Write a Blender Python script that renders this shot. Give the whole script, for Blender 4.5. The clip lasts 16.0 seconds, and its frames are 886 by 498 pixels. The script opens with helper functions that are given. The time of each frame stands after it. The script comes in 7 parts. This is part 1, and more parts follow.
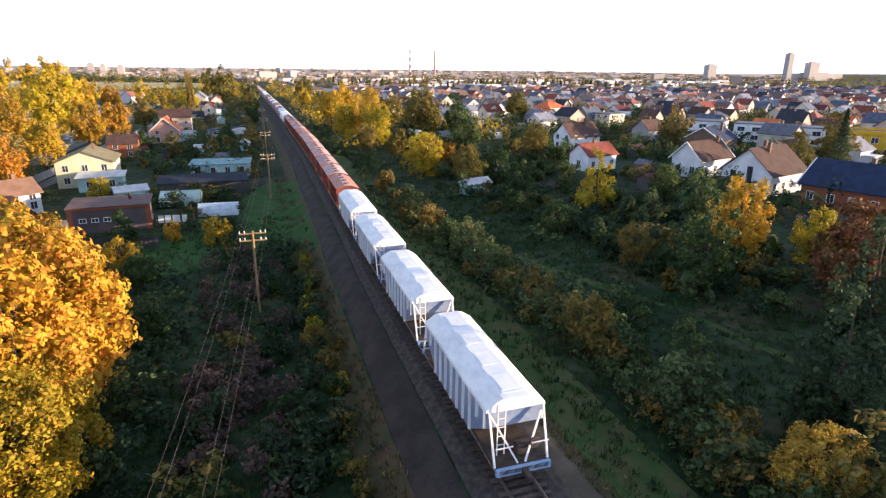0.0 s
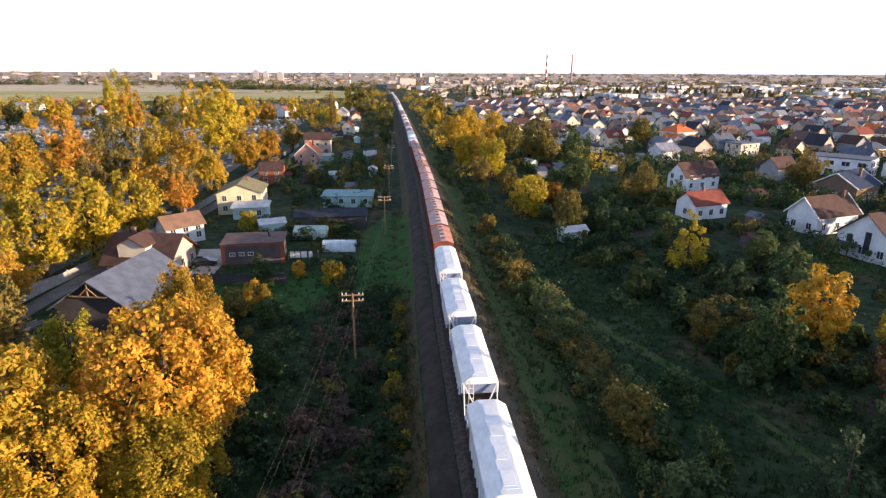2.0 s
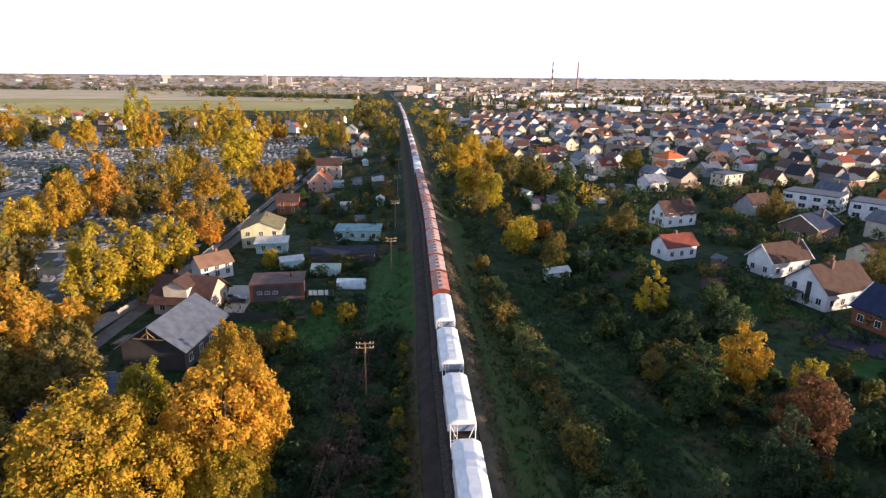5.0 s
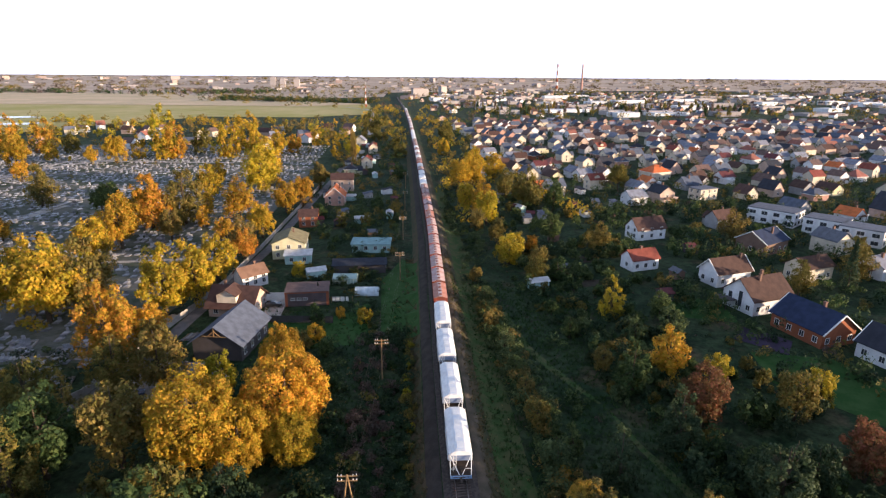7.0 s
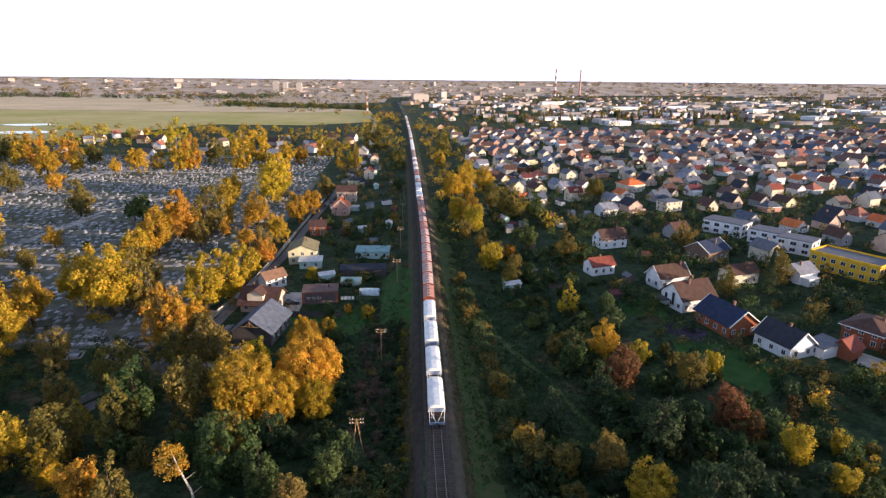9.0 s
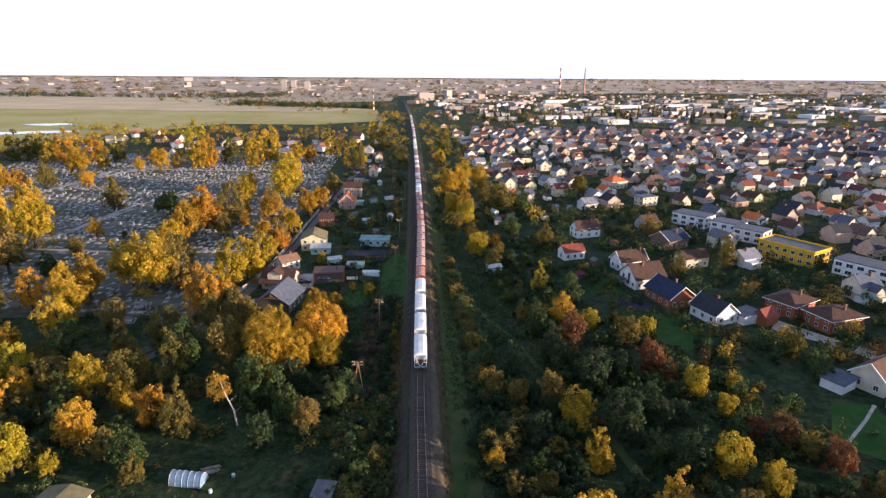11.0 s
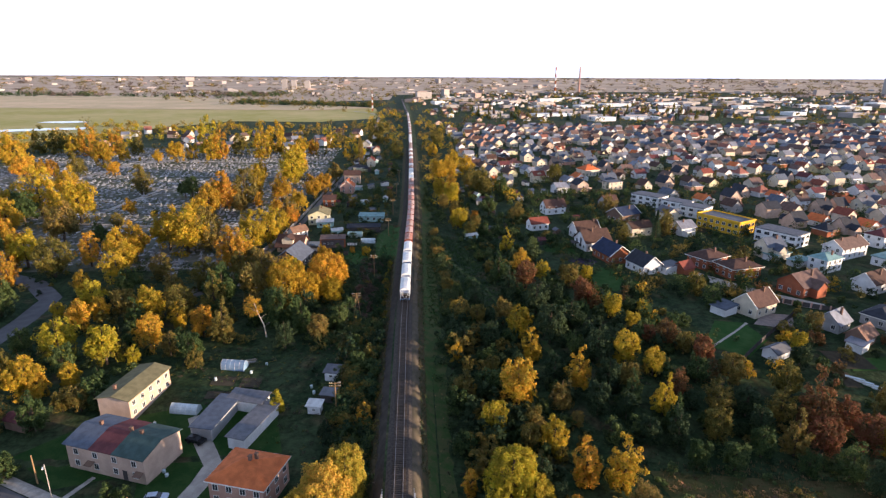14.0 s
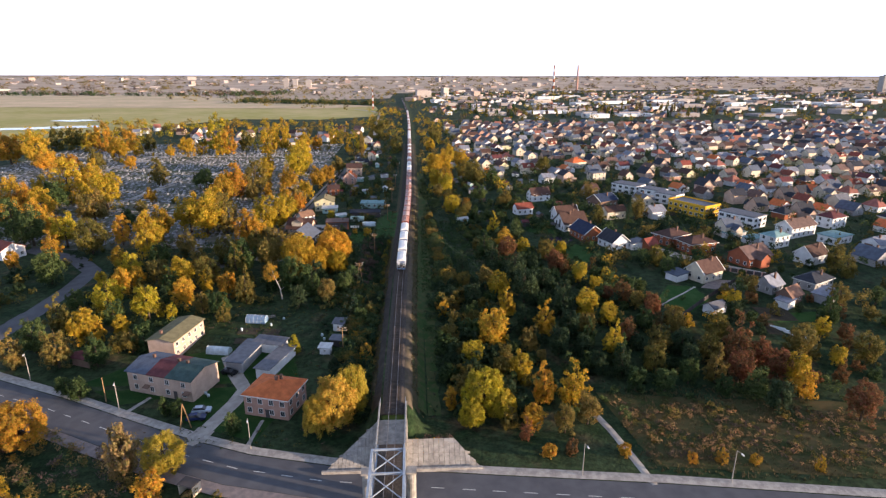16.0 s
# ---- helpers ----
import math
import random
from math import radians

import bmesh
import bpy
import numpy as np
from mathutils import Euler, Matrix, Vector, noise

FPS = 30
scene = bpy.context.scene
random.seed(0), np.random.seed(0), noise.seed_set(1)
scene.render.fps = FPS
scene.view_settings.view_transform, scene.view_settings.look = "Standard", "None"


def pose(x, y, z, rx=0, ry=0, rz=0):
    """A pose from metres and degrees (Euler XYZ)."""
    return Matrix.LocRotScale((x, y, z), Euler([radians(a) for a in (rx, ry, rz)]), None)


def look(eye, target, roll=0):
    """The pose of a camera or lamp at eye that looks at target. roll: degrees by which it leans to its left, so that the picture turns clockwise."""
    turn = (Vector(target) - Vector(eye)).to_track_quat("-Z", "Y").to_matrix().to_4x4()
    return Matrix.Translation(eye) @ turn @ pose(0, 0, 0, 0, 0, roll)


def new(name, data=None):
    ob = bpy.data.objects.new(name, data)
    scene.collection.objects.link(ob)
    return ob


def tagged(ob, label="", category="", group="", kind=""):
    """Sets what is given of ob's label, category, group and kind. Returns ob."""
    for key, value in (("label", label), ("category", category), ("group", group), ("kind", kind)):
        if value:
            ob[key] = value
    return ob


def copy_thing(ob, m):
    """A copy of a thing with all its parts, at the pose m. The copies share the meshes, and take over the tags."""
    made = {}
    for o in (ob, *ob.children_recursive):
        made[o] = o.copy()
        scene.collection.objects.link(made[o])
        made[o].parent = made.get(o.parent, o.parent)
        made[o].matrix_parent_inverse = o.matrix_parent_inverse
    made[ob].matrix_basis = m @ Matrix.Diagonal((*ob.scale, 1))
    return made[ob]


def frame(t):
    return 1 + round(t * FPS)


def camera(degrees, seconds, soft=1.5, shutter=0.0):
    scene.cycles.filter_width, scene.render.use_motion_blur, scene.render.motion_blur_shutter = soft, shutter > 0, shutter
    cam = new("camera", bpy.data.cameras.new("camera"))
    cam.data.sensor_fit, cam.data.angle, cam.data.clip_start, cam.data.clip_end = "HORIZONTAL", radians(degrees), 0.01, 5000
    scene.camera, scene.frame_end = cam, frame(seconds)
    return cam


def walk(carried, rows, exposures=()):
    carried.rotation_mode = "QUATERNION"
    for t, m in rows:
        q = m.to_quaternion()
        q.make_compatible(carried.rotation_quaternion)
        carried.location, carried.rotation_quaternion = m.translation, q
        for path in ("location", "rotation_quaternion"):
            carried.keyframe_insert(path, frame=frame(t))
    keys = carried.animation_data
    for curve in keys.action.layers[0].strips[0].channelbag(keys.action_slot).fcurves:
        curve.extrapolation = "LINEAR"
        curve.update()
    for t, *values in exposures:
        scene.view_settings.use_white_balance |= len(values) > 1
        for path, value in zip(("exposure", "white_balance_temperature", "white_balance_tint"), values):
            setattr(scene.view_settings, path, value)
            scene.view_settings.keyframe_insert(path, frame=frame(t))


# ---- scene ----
cam = camera(76.0, 16.0, soft=1.3)
PATH = [
    (0, (-10.992, -12.276, 19.646), (-10.388, -10.464, 19.053), 0.5),
    (0.5, (-10.723, -12.43, 20.199), (-10.11, -10.62, 19.606), 0.5),
    (1, (-8.857, -13.316, 22.732), (-8.23, -11.51, 22.144), 0.6),
    (1.5, (-7.137, -15.366, 25.987), (-6.68, -13.508, 25.403), 0.4),
    (2, (-6.794, -19.018, 29.471), (-6.622, -17.114, 28.883), 0.2),
    (2.5, (-7.097, -23.357, 32.904), (-6.949, -21.451, 32.318), 0.2),
    (3, (-7.365, -27.396, 35.661), (-7.205, -25.491, 35.071), 0.3),
    (3.5, (-6.921, -28.392, 37.413), (-6.751, -26.487, 36.827), 0.5),
    (4, (-6.5, -28.294, 37.99), (-6.336, -26.389, 37.403), 0.5),
    (4.5, (-6.466, -29.072, 39.565), (-6.308, -27.164, 38.985), 0.5),
    (7, (-6.874, -55.647, 53.324), (-6.743, -53.738, 52.739), 0.4),
    (7.5, (-6.481, -62.688, 56.044), (-6.351, -60.78, 55.459), 0.3),
    (8, (-6.166, -69.88, 58.933), (-6.039, -67.971, 58.349), 0.3),
    (8.5, (-5.959, -77.592, 61.991), (-5.827, -75.683, 61.412), 0.5),
    (10.8, (-1.437, -112.834, 69.659), (-1.334, -110.926, 69.071), 0.5),
    (11, (-1.199, -115.722, 69.855), (-1.096, -113.814, 69.266), 0.4),
    (11.5, (-0.256, -123.232, 70.08), (-0.16, -121.323, 69.491), 0.4),
    (12, (0.649, -130.785, 69.958), (0.747, -128.876, 69.367), 0.3),
    (12.5, (1.669, -138.067, 69.924), (1.769, -136.159, 69.332), 0.3),
    (13, (2.05, -145.468, 69.828), (2.154, -143.56, 69.237), 0.3),
    (13.5, (2.509, -152.831, 69.877), (2.614, -150.923, 69.286), 0.3),
    (14, (3.092, -159.589, 69.918), (3.196, -157.681, 69.327), 0.3),
    (14.5, (3.585, -166.78, 69.972), (3.688, -164.872, 69.379), 0.2),
    (15, (4.05, -174.068, 70.044), (4.154, -172.161, 69.45), 0.2),
    (15.5, (4.578, -181.3, 70.152), (4.681, -179.393, 69.556), 0.2),
    (16, (5.232, -188.604, 70.141), (5.332, -186.698, 69.546), 0.1),
]
walk(cam, [(t, look(eye, target, roll)) for t, eye, target, roll in PATH], [(0, 0.68), (1, 0.58), (2.5, 0.36), (3.5, 0.3), (16, 0.28)])

# ---- world ----
SUN_AZ, SUN_EL = radians(109), radians(6.4)      # clockwise from +y, above the horizon
sun_way = Vector((math.sin(SUN_AZ) * math.cos(SUN_EL), math.cos(SUN_AZ) * math.cos(SUN_EL), math.sin(SUN_EL)))
world = bpy.data.worlds.new("sky")
world.use_nodes = True
scene.world = world
wn, wl = world.node_tree.nodes, world.node_tree.links
wn.clear()
sky = wn.new("ShaderNodeTexSky")
sky.sky_type, sky.sun_disc = "NISHITA", False
sky.sun_elevation, sky.sun_rotation = SUN_EL, SUN_AZ
sky.air_density, sky.dust_density, sky.ozone_density = 1.0, 0.4, 1.5
bg, haze, both = wn.new("ShaderNodeBackground"), wn.new("ShaderNodeBackground"), wn.new("ShaderNodeAddShader")
bg.inputs["Strength"].default_value = 0.1
haze.inputs["Color"].default_value = (0.8, 0.93, 1.4, 1)       # thin white haze over the whole sky
# the haze is thickest towards the horizon and thins with height, alike all round
geo, sep, square, fall, ex, lift = wn.new("ShaderNodeTexCoord"), wn.new("ShaderNodeSeparateXYZ"), wn.new("ShaderNodeMath"), wn.new("ShaderNodeMath"), wn.new("ShaderNodeMath"), wn.new("ShaderNodeMath")
wl.new(geo.outputs["Generated"], sep.inputs[0])
square.operation, fall.operation, ex.operation, lift.operation = "MULTIPLY", "MULTIPLY", "EXPONENT", "MULTIPLY_ADD"
wl.new(sep.outputs["Z"], square.inputs[0])
wl.new(sep.outputs["Z"], square.inputs[1])
wl.new(square.outputs[0], fall.inputs[0])
fall.inputs[1].default_value = -6.2
wl.new(fall.outputs[0], ex.inputs[0])
lift.inputs[1].default_value, lift.inputs[2].default_value = 0.62, 0.25
wl.new(ex.outputs[0], lift.inputs[0])
wl.new(lift.outputs[0], haze.inputs["Strength"])
wo = wn.new("ShaderNodeOutputWorld")
wl.new(sky.outputs[0], bg.inputs[0])
wl.new(bg.outputs[0], both.inputs[0])
wl.new(haze.outputs[0], both.inputs[1])
wl.new(both.outputs[0], wo.inputs[0])
sun_data = bpy.data.lights.new("sun", "SUN")
sun_data.energy, sun_data.angle, sun_data.color = 9.0, radians(0.6), (1.0, 0.745, 0.53)
sun = new("sun", sun_data)
sun.matrix_world = look(sun_way * 900, (0, 0, 0))
scene.view_settings.exposure = 0.25

# ---- materials ----


def mat(name, a, b=None, scale=3.0, rough=0.8, metal=0.0, bump=0.0, detail=6.0, ob_random=0.0, island=0.0, fine=None, coord="Object", stretch=None, lo=0.35, hi=0.65, hue=0.045):
    """A surface whose colour runs from a to b by two scales of noise, with relief and a spread from object to object."""
    m = bpy.data.materials.new(name)
    m.use_nodes = True
    n, l = m.node_tree.nodes, m.node_tree.links
    p = n["Principled BSDF"]
    p.inputs["Roughness"].default_value, p.inputs["Metallic"].default_value = rough, metal
    if rough >= 0.7:
        p.inputs["Specular IOR Level"].default_value = 0.15
    b = b or tuple(c * 0.7 for c in a)
    tc = n.new("ShaderNodeTexCoord")
    src = tc.outputs[coord]
    if stretch:
        mp = n.new("ShaderNodeMapping")
        mp.inputs["Scale"].default_value = stretch
        l.new(src, mp.inputs[0])
        src = mp.outputs[0]
    n1, n2 = n.new("ShaderNodeTexNoise"), n.new("ShaderNodeTexNoise")
    n1.inputs["Scale"].default_value, n1.inputs["Detail"].default_value = scale, detail
    n2.inputs["Scale"].default_value, n2.inputs["Detail"].default_value = fine or scale * 9, 4.0
    l.new(src, n1.inputs["Vector"])
    l.new(src, n2.inputs["Vector"])
    add = n.new("ShaderNodeMath")
    add.operation = "MULTIPLY_ADD"
    add.inputs[1].default_value = 0.45
    l.new(n2.outputs[0], add.inputs[0])
    sub = n.new("ShaderNodeMath")
    sub.operation = "SUBTRACT"
    sub.inputs[1].default_value = 0.225
    l.new(n1.outputs[0], sub.inputs[0])
    l.new(sub.outputs[0], add.inputs[2])
    ramp = n.new("ShaderNodeMapRange")
    ramp.inputs["From Min"].default_value, ramp.inputs["From Max"].default_value = lo, hi
    l.new(add.outputs[0], ramp.inputs["Value"])
    mix = n.new("ShaderNodeMix")
    mix.data_type = "RGBA"
    mix.inputs[6].default_value, mix.inputs[7].default_value = (*a, 1), (*b, 1)
    l.new(ramp.outputs[0], mix.inputs[0])
    col = mix.outputs[2]
    for amount, node, out in ((ob_random, "ShaderNodeObjectInfo", "Random"), (island, "ShaderNodeNewGeometry", "Random Per Island")):
        if amount:
            oi, mr, hs = n.new(node), n.new("ShaderNodeMapRange"), n.new("ShaderNodeHueSaturation")
            mr.inputs["To Min"].default_value, mr.inputs["To Max"].default_value = 1 - amount, 1 + amount
            l.new(oi.outputs[out], mr.inputs["Value"])
            l.new(mr.outputs[0], hs.inputs["Value"])
            mh = n.new("ShaderNodeMapRange")
            mh.inputs["To Min"].default_value, mh.inputs["To Max"].default_value = 0.5 + hue * amount, 0.5 - hue * amount
            l.new(oi.outputs[out], mh.inputs["Value"])
            l.new(mh.outputs[0], hs.inputs["Hue"])
            l.new(col, hs.inputs["Color"])
            col = hs.outputs[0]
    l.new(col, p.inputs["Base Color"])
    if bump:
        bp = n.new("ShaderNodeBump")
        bp.inputs["Strength"].default_value, bp.inputs["Distance"].default_value = min(1, bump * 4), bump
        l.new(add.outputs[0], bp.inputs["Height"])
        l.new(bp.outputs[0], p.inputs["Normal"])
    return m


def leaf_mat(name, a, b):
    """Leaf clusters: see-through between the single leaves, with some light coming through them."""
    m = mat(name, a, b, scale=0.35, rough=0.7, fine=2.0, ob_random=0.22, island=0.4, hue=0.075)
    n, l = m.node_tree.nodes, m.node_tree.links
    p = n["Principled BSDF"]
    tr, ms = n.new("ShaderNodeBsdfTranslucent"), n.new("ShaderNodeMixShader")
    ms.inputs[0].default_value = 0.3
    l.new(p.inputs["Base Color"].links[0].from_socket, tr.inputs[0])
    l.new(p.outputs[0], ms.inputs[1])
    l.new(tr.outputs[0], ms.inputs[2])
    geo_, vo, cut, hole, gaps = n.new("ShaderNodeNewGeometry"), n.new("ShaderNodeTexVoronoi"), n.new("ShaderNodeMath"), n.new("ShaderNodeBsdfTransparent"), n.new("ShaderNodeMixShader")
    vo.inputs["Scale"].default_value = 4.6
    l.new(geo_.outputs["Position"], vo.inputs["Vector"])
    cut.operation = "GREATER_THAN"
    cut.inputs[1].default_value = 0.62
    l.new(vo.outputs["Distance"], cut.inputs[0])
    l.new(cut.outputs[0], gaps.inputs[0])
    l.new(ms.outputs[0], gaps.inputs[1])
    l.new(hole.outputs[0], gaps.inputs[2])
    l.new(gaps.outputs[0], n["Material Output"].inputs[0])
    return m


LEAF = {
    "gold": leaf_mat("leaves_gold", (0.6, 0.385, 0.035), (0.28, 0.2, 0.03)),
    "orange": leaf_mat("leaves_orange", (0.5, 0.285, 0.03), (0.26, 0.165, 0.028)),
    "maple": leaf_mat("leaves_maple", (0.54, 0.35, 0.03), (0.27, 0.19, 0.025)),
    "willow": leaf_mat("leaves_willow", (0.56, 0.4, 0.06), (0.34, 0.25, 0.04)),
    "lime": leaf_mat("leaves_lime", (0.52, 0.41, 0.03), (0.26, 0.21, 0.03)),
    "olive": leaf_mat("leaves_olive", (0.25, 0.19, 0.042), (0.1, 0.1, 0.033)),
    "green": leaf_mat("leaves_green", (0.084, 0.125, 0.04), (0.04, 0.068, 0.025)),
    "rust": leaf_mat("leaves_rust", (0.21, 0.1, 0.04), (0.11, 0.075, 0.032)),
    "brown": leaf_mat("twigs_brown", (0.15, 0.105, 0.08), (0.08, 0.065, 0.052)),
    "dry": leaf_mat("dry_stems", (0.42, 0.27, 0.12), (0.2, 0.15, 0.065)),
    "hedge_dim": leaf_mat("leaves_blue_green", (0.05, 0.092, 0.04), (0.026, 0.054, 0.027)),
    "sage": leaf_mat("leaves_sage", (0.14, 0.18, 0.07), (0.07, 0.1, 0.04)),
    "hedge": leaf_mat("leaves_hedge", (0.05, 0.08, 0.035), (0.025, 0.047, 0.024)),
}
M = {
    "bark": mat("bark", (0.1, 0.075, 0.055), (0.05, 0.04, 0.03), 4, 0.95, bump=0.03),
    "birch": mat("birch_bark", (0.6, 0.56, 0.5), (0.2, 0.18, 0.16), 3, 0.8),
    "ballast": mat("ballast", (0.09, 0.074, 0.064), (0.045, 0.038, 0.034), 2.5, 0.95, bump=0.06, fine=14),
    "rail": mat("rail_steel", (0.2, 0.16, 0.14), (0.34, 0.33, 0.33), 1.2, 0.38, 0.8),
    "sleeper": mat("sleeper", (0.13, 0.1, 0.08), (0.07, 0.055, 0.045), 3, 0.9, ob_random=0.3),
    "asphalt": mat("asphalt", (0.125, 0.125, 0.135), (0.095, 0.095, 0.105), 0.3, 0.9, bump=0.004, fine=30),
    "paving": mat("paving", (0.3, 0.24, 0.22), (0.2, 0.17, 0.16), 0.8, 0.9, fine=12),
    "line": mat("road_paint", (0.75, 0.75, 0.72), (0.5, 0.5, 0.48), 3, 0.7),
    "dirt": mat("dirt", (0.2, 0.165, 0.13), (0.12, 0.1, 0.075), 0.6, 0.95, fine=9),
    "concrete": mat("concrete", (0.42, 0.39, 0.35), (0.26, 0.24, 0.22), 0.9, 0.85, bump=0.01, ob_random=0.1),
    "gravel": mat("gravel", (0.46, 0.42, 0.37), (0.32, 0.29, 0.26), 0.4, 0.95, fine=12),
    "steelblue": mat("bridge_paint", (0.4, 0.46, 0.54), (0.3, 0.33, 0.37), 1.5, 0.5, 0.2),
    "polewood": mat("pole_wood", (0.34, 0.22, 0.11), (0.2, 0.13, 0.07), 2, 0.85),
    "glass": mat("window_glass", (0.03, 0.035, 0.045), (0.05, 0.055, 0.06), 1, 0.12),
    "white": mat("white_paint", (0.8, 0.79, 0.76), (0.66, 0.65, 0.62), 0.8, 0.6),
    "black": mat("black_iron", (0.03, 0.03, 0.03), (0.05, 0.045, 0.04), 2, 0.6, 0.3),
    "wire": mat("wire", (0.14, 0.12, 0.1), (0.1, 0.09, 0.08), 2, 0.5, 0.5),
    "wagon_red": mat("wagon_red", (0.28, 0.055, 0.03), (0.15, 0.045, 0.03), 0.7, 0.65, ob_random=0.22, fine=5, stretch=(1, 1, 0.4)),
    "wagon_roof": mat("wagon_roof_dusty", (0.48, 0.4, 0.38), (0.38, 0.2, 0.17), 0.6, 0.7, ob_random=0.12, fine=4, lo=0.3, hi=0.75),
    "roof_orange": mat("wagon_roof_red", (0.46, 0.22, 0.16), (0.36, 0.13, 0.08), 0.6, 0.65, fine=4),
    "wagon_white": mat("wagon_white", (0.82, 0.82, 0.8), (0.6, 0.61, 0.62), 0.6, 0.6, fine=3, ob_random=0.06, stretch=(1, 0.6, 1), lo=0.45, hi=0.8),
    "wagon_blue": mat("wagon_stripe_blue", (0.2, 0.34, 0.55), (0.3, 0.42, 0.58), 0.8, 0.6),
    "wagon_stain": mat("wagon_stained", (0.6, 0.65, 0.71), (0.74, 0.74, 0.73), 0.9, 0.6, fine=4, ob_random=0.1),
    # hopper sides: bluish shade between white ribs put into the base colour
    "wagon_side": mat("wagon_side_shade", (0.16, 0.22, 0.36), (0.3, 0.34, 0.42), 0.7, 0.6, fine=4),
    "roof_strip": mat("roof_strip", (0.58, 0.5, 0.47), (0.42, 0.3, 0.27), 0.8, 0.7, fine=6),
    "drygrass": mat("dry_grass", (0.095, 0.068, 0.038), (0.045, 0.055, 0.025), 0.5, 0.95, bump=0.08, fine=5),
    "chassis": mat("chassis", (0.06, 0.05, 0.045), (0.1, 0.075, 0.06), 1.5, 0.8, 0.2),
    "chassis_pale": mat("chassis_pale", (0.3, 0.29, 0.28), (0.16, 0.14, 0.13), 1.5, 0.8, 0.1),
    "stone_grave": mat("grave_stone", (0.36, 0.36, 0.37), (0.16, 0.16, 0.17), 0.5, 0.6, island=0.5, ob_random=0.3),
    "car_blue": mat("car_blue", (0.02, 0.03, 0.1), (0.02, 0.03, 0.08), 1, 0.25),
    "car_black": mat("car_black", (0.015, 0.015, 0.018), (0.02, 0.02, 0.022), 1, 0.2),
    "car_pale": mat("car_pale", (0.5, 0.58, 0.7), (0.45, 0.5, 0.6), 1, 0.25),
    "tyre": mat("tyre", (0.02, 0.02, 0.02), (0.03, 0.03, 0.03), 4, 0.9),
    "poly": mat("greenhouse_film", (0.6, 0.68, 0.72), (0.42, 0.5, 0.53), 0.8, 0.4),
    "polyblue": mat("tarpaulin_blue", (0.2, 0.32, 0.46), (0.14, 0.22, 0.34), 0.8, 0.5),
    "field": mat("field", (0.36, 0.33, 0.1), (0.52, 0.42, 0.2), 0.006, 0.95, fine=0.05),
    "rose": mat("garden_bed", (0.05, 0.04, 0.03), (0.07, 0.06, 0.04), 1, 0.95),
}
WALLS = {
    "white": (0.76, 0.765, 0.78), "cream": (0.66, 0.58, 0.46), "beige": (0.56, 0.41, 0.33), "brick": (0.33, 0.11, 0.057), "plum": (0.13, 0.1, 0.1), "grey": (0.35, 0.35, 0.36),
    # last three: walls paled and evened so that colour carries the distance haze
    "brown": (0.2, 0.13, 0.1), "yellow": (0.72, 0.42, 0.04), "paleyellow": (0.62, 0.58, 0.38), "pink": (0.5, 0.3, 0.24), "chimney": (0.2, 0.12, 0.09), "dark": (0.09, 0.08, 0.08), "teal": (0.42, 0.62, 0.6), "far_white": (0.44, 0.4, 0.38), "far_grey": (0.34, 0.31, 0.31), "far_haze_pink": (0.4, 0.31, 0.28),
}
# some roof tones are paled or blued to put distance haze into them
ROOFS = {
    "brown": (0.095, 0.055, 0.045), "dark": (0.04, 0.044, 0.058), "grey": (0.155, 0.163, 0.19), "red": (0.24, 0.07, 0.05), "orange": (0.62, 0.17, 0.06), "hazed_brown": (0.16, 0.105, 0.092), "hazed_grey": (0.24, 0.255, 0.31), "hazed_red": (0.32, 0.13, 0.1), "navy": (0.03, 0.045, 0.09),
    "green": (0.06, 0.1, 0.095), "maroon": (0.15, 0.05, 0.055), "slate": (0.105, 0.125, 0.17), "khaki": (0.2, 0.18, 0.1), "white": (0.62, 0.62, 0.62), "tan": (0.24, 0.14, 0.1), "teal": (0.22, 0.36, 0.37),
}
WALL = {k: mat("wall_" + k, c, tuple(x * 0.78 for x in c), 0.5, 0.85, bump=0.006, fine=6, ob_random=0.06) for k, c in WALLS.items()}
ROOF = {k: mat("roof_" + k, c, tuple(x * 0.7 for x in c), 0.7, 0.75, bump=0.02, fine=8, ob_random=0.1) for k, c in ROOFS.items()}

# ---- helpers for meshes ----


def mesh_of(name, verts, faces, material, smooth=False):
    me = bpy.data.meshes.new(name)
    me.from_pydata([tuple(v) for v in verts], [], faces)
    me.materials.append(material)
    if smooth:
        me.polygons.foreach_set("use_smooth", [True] * len(me.polygons))
    me.update()
    return me


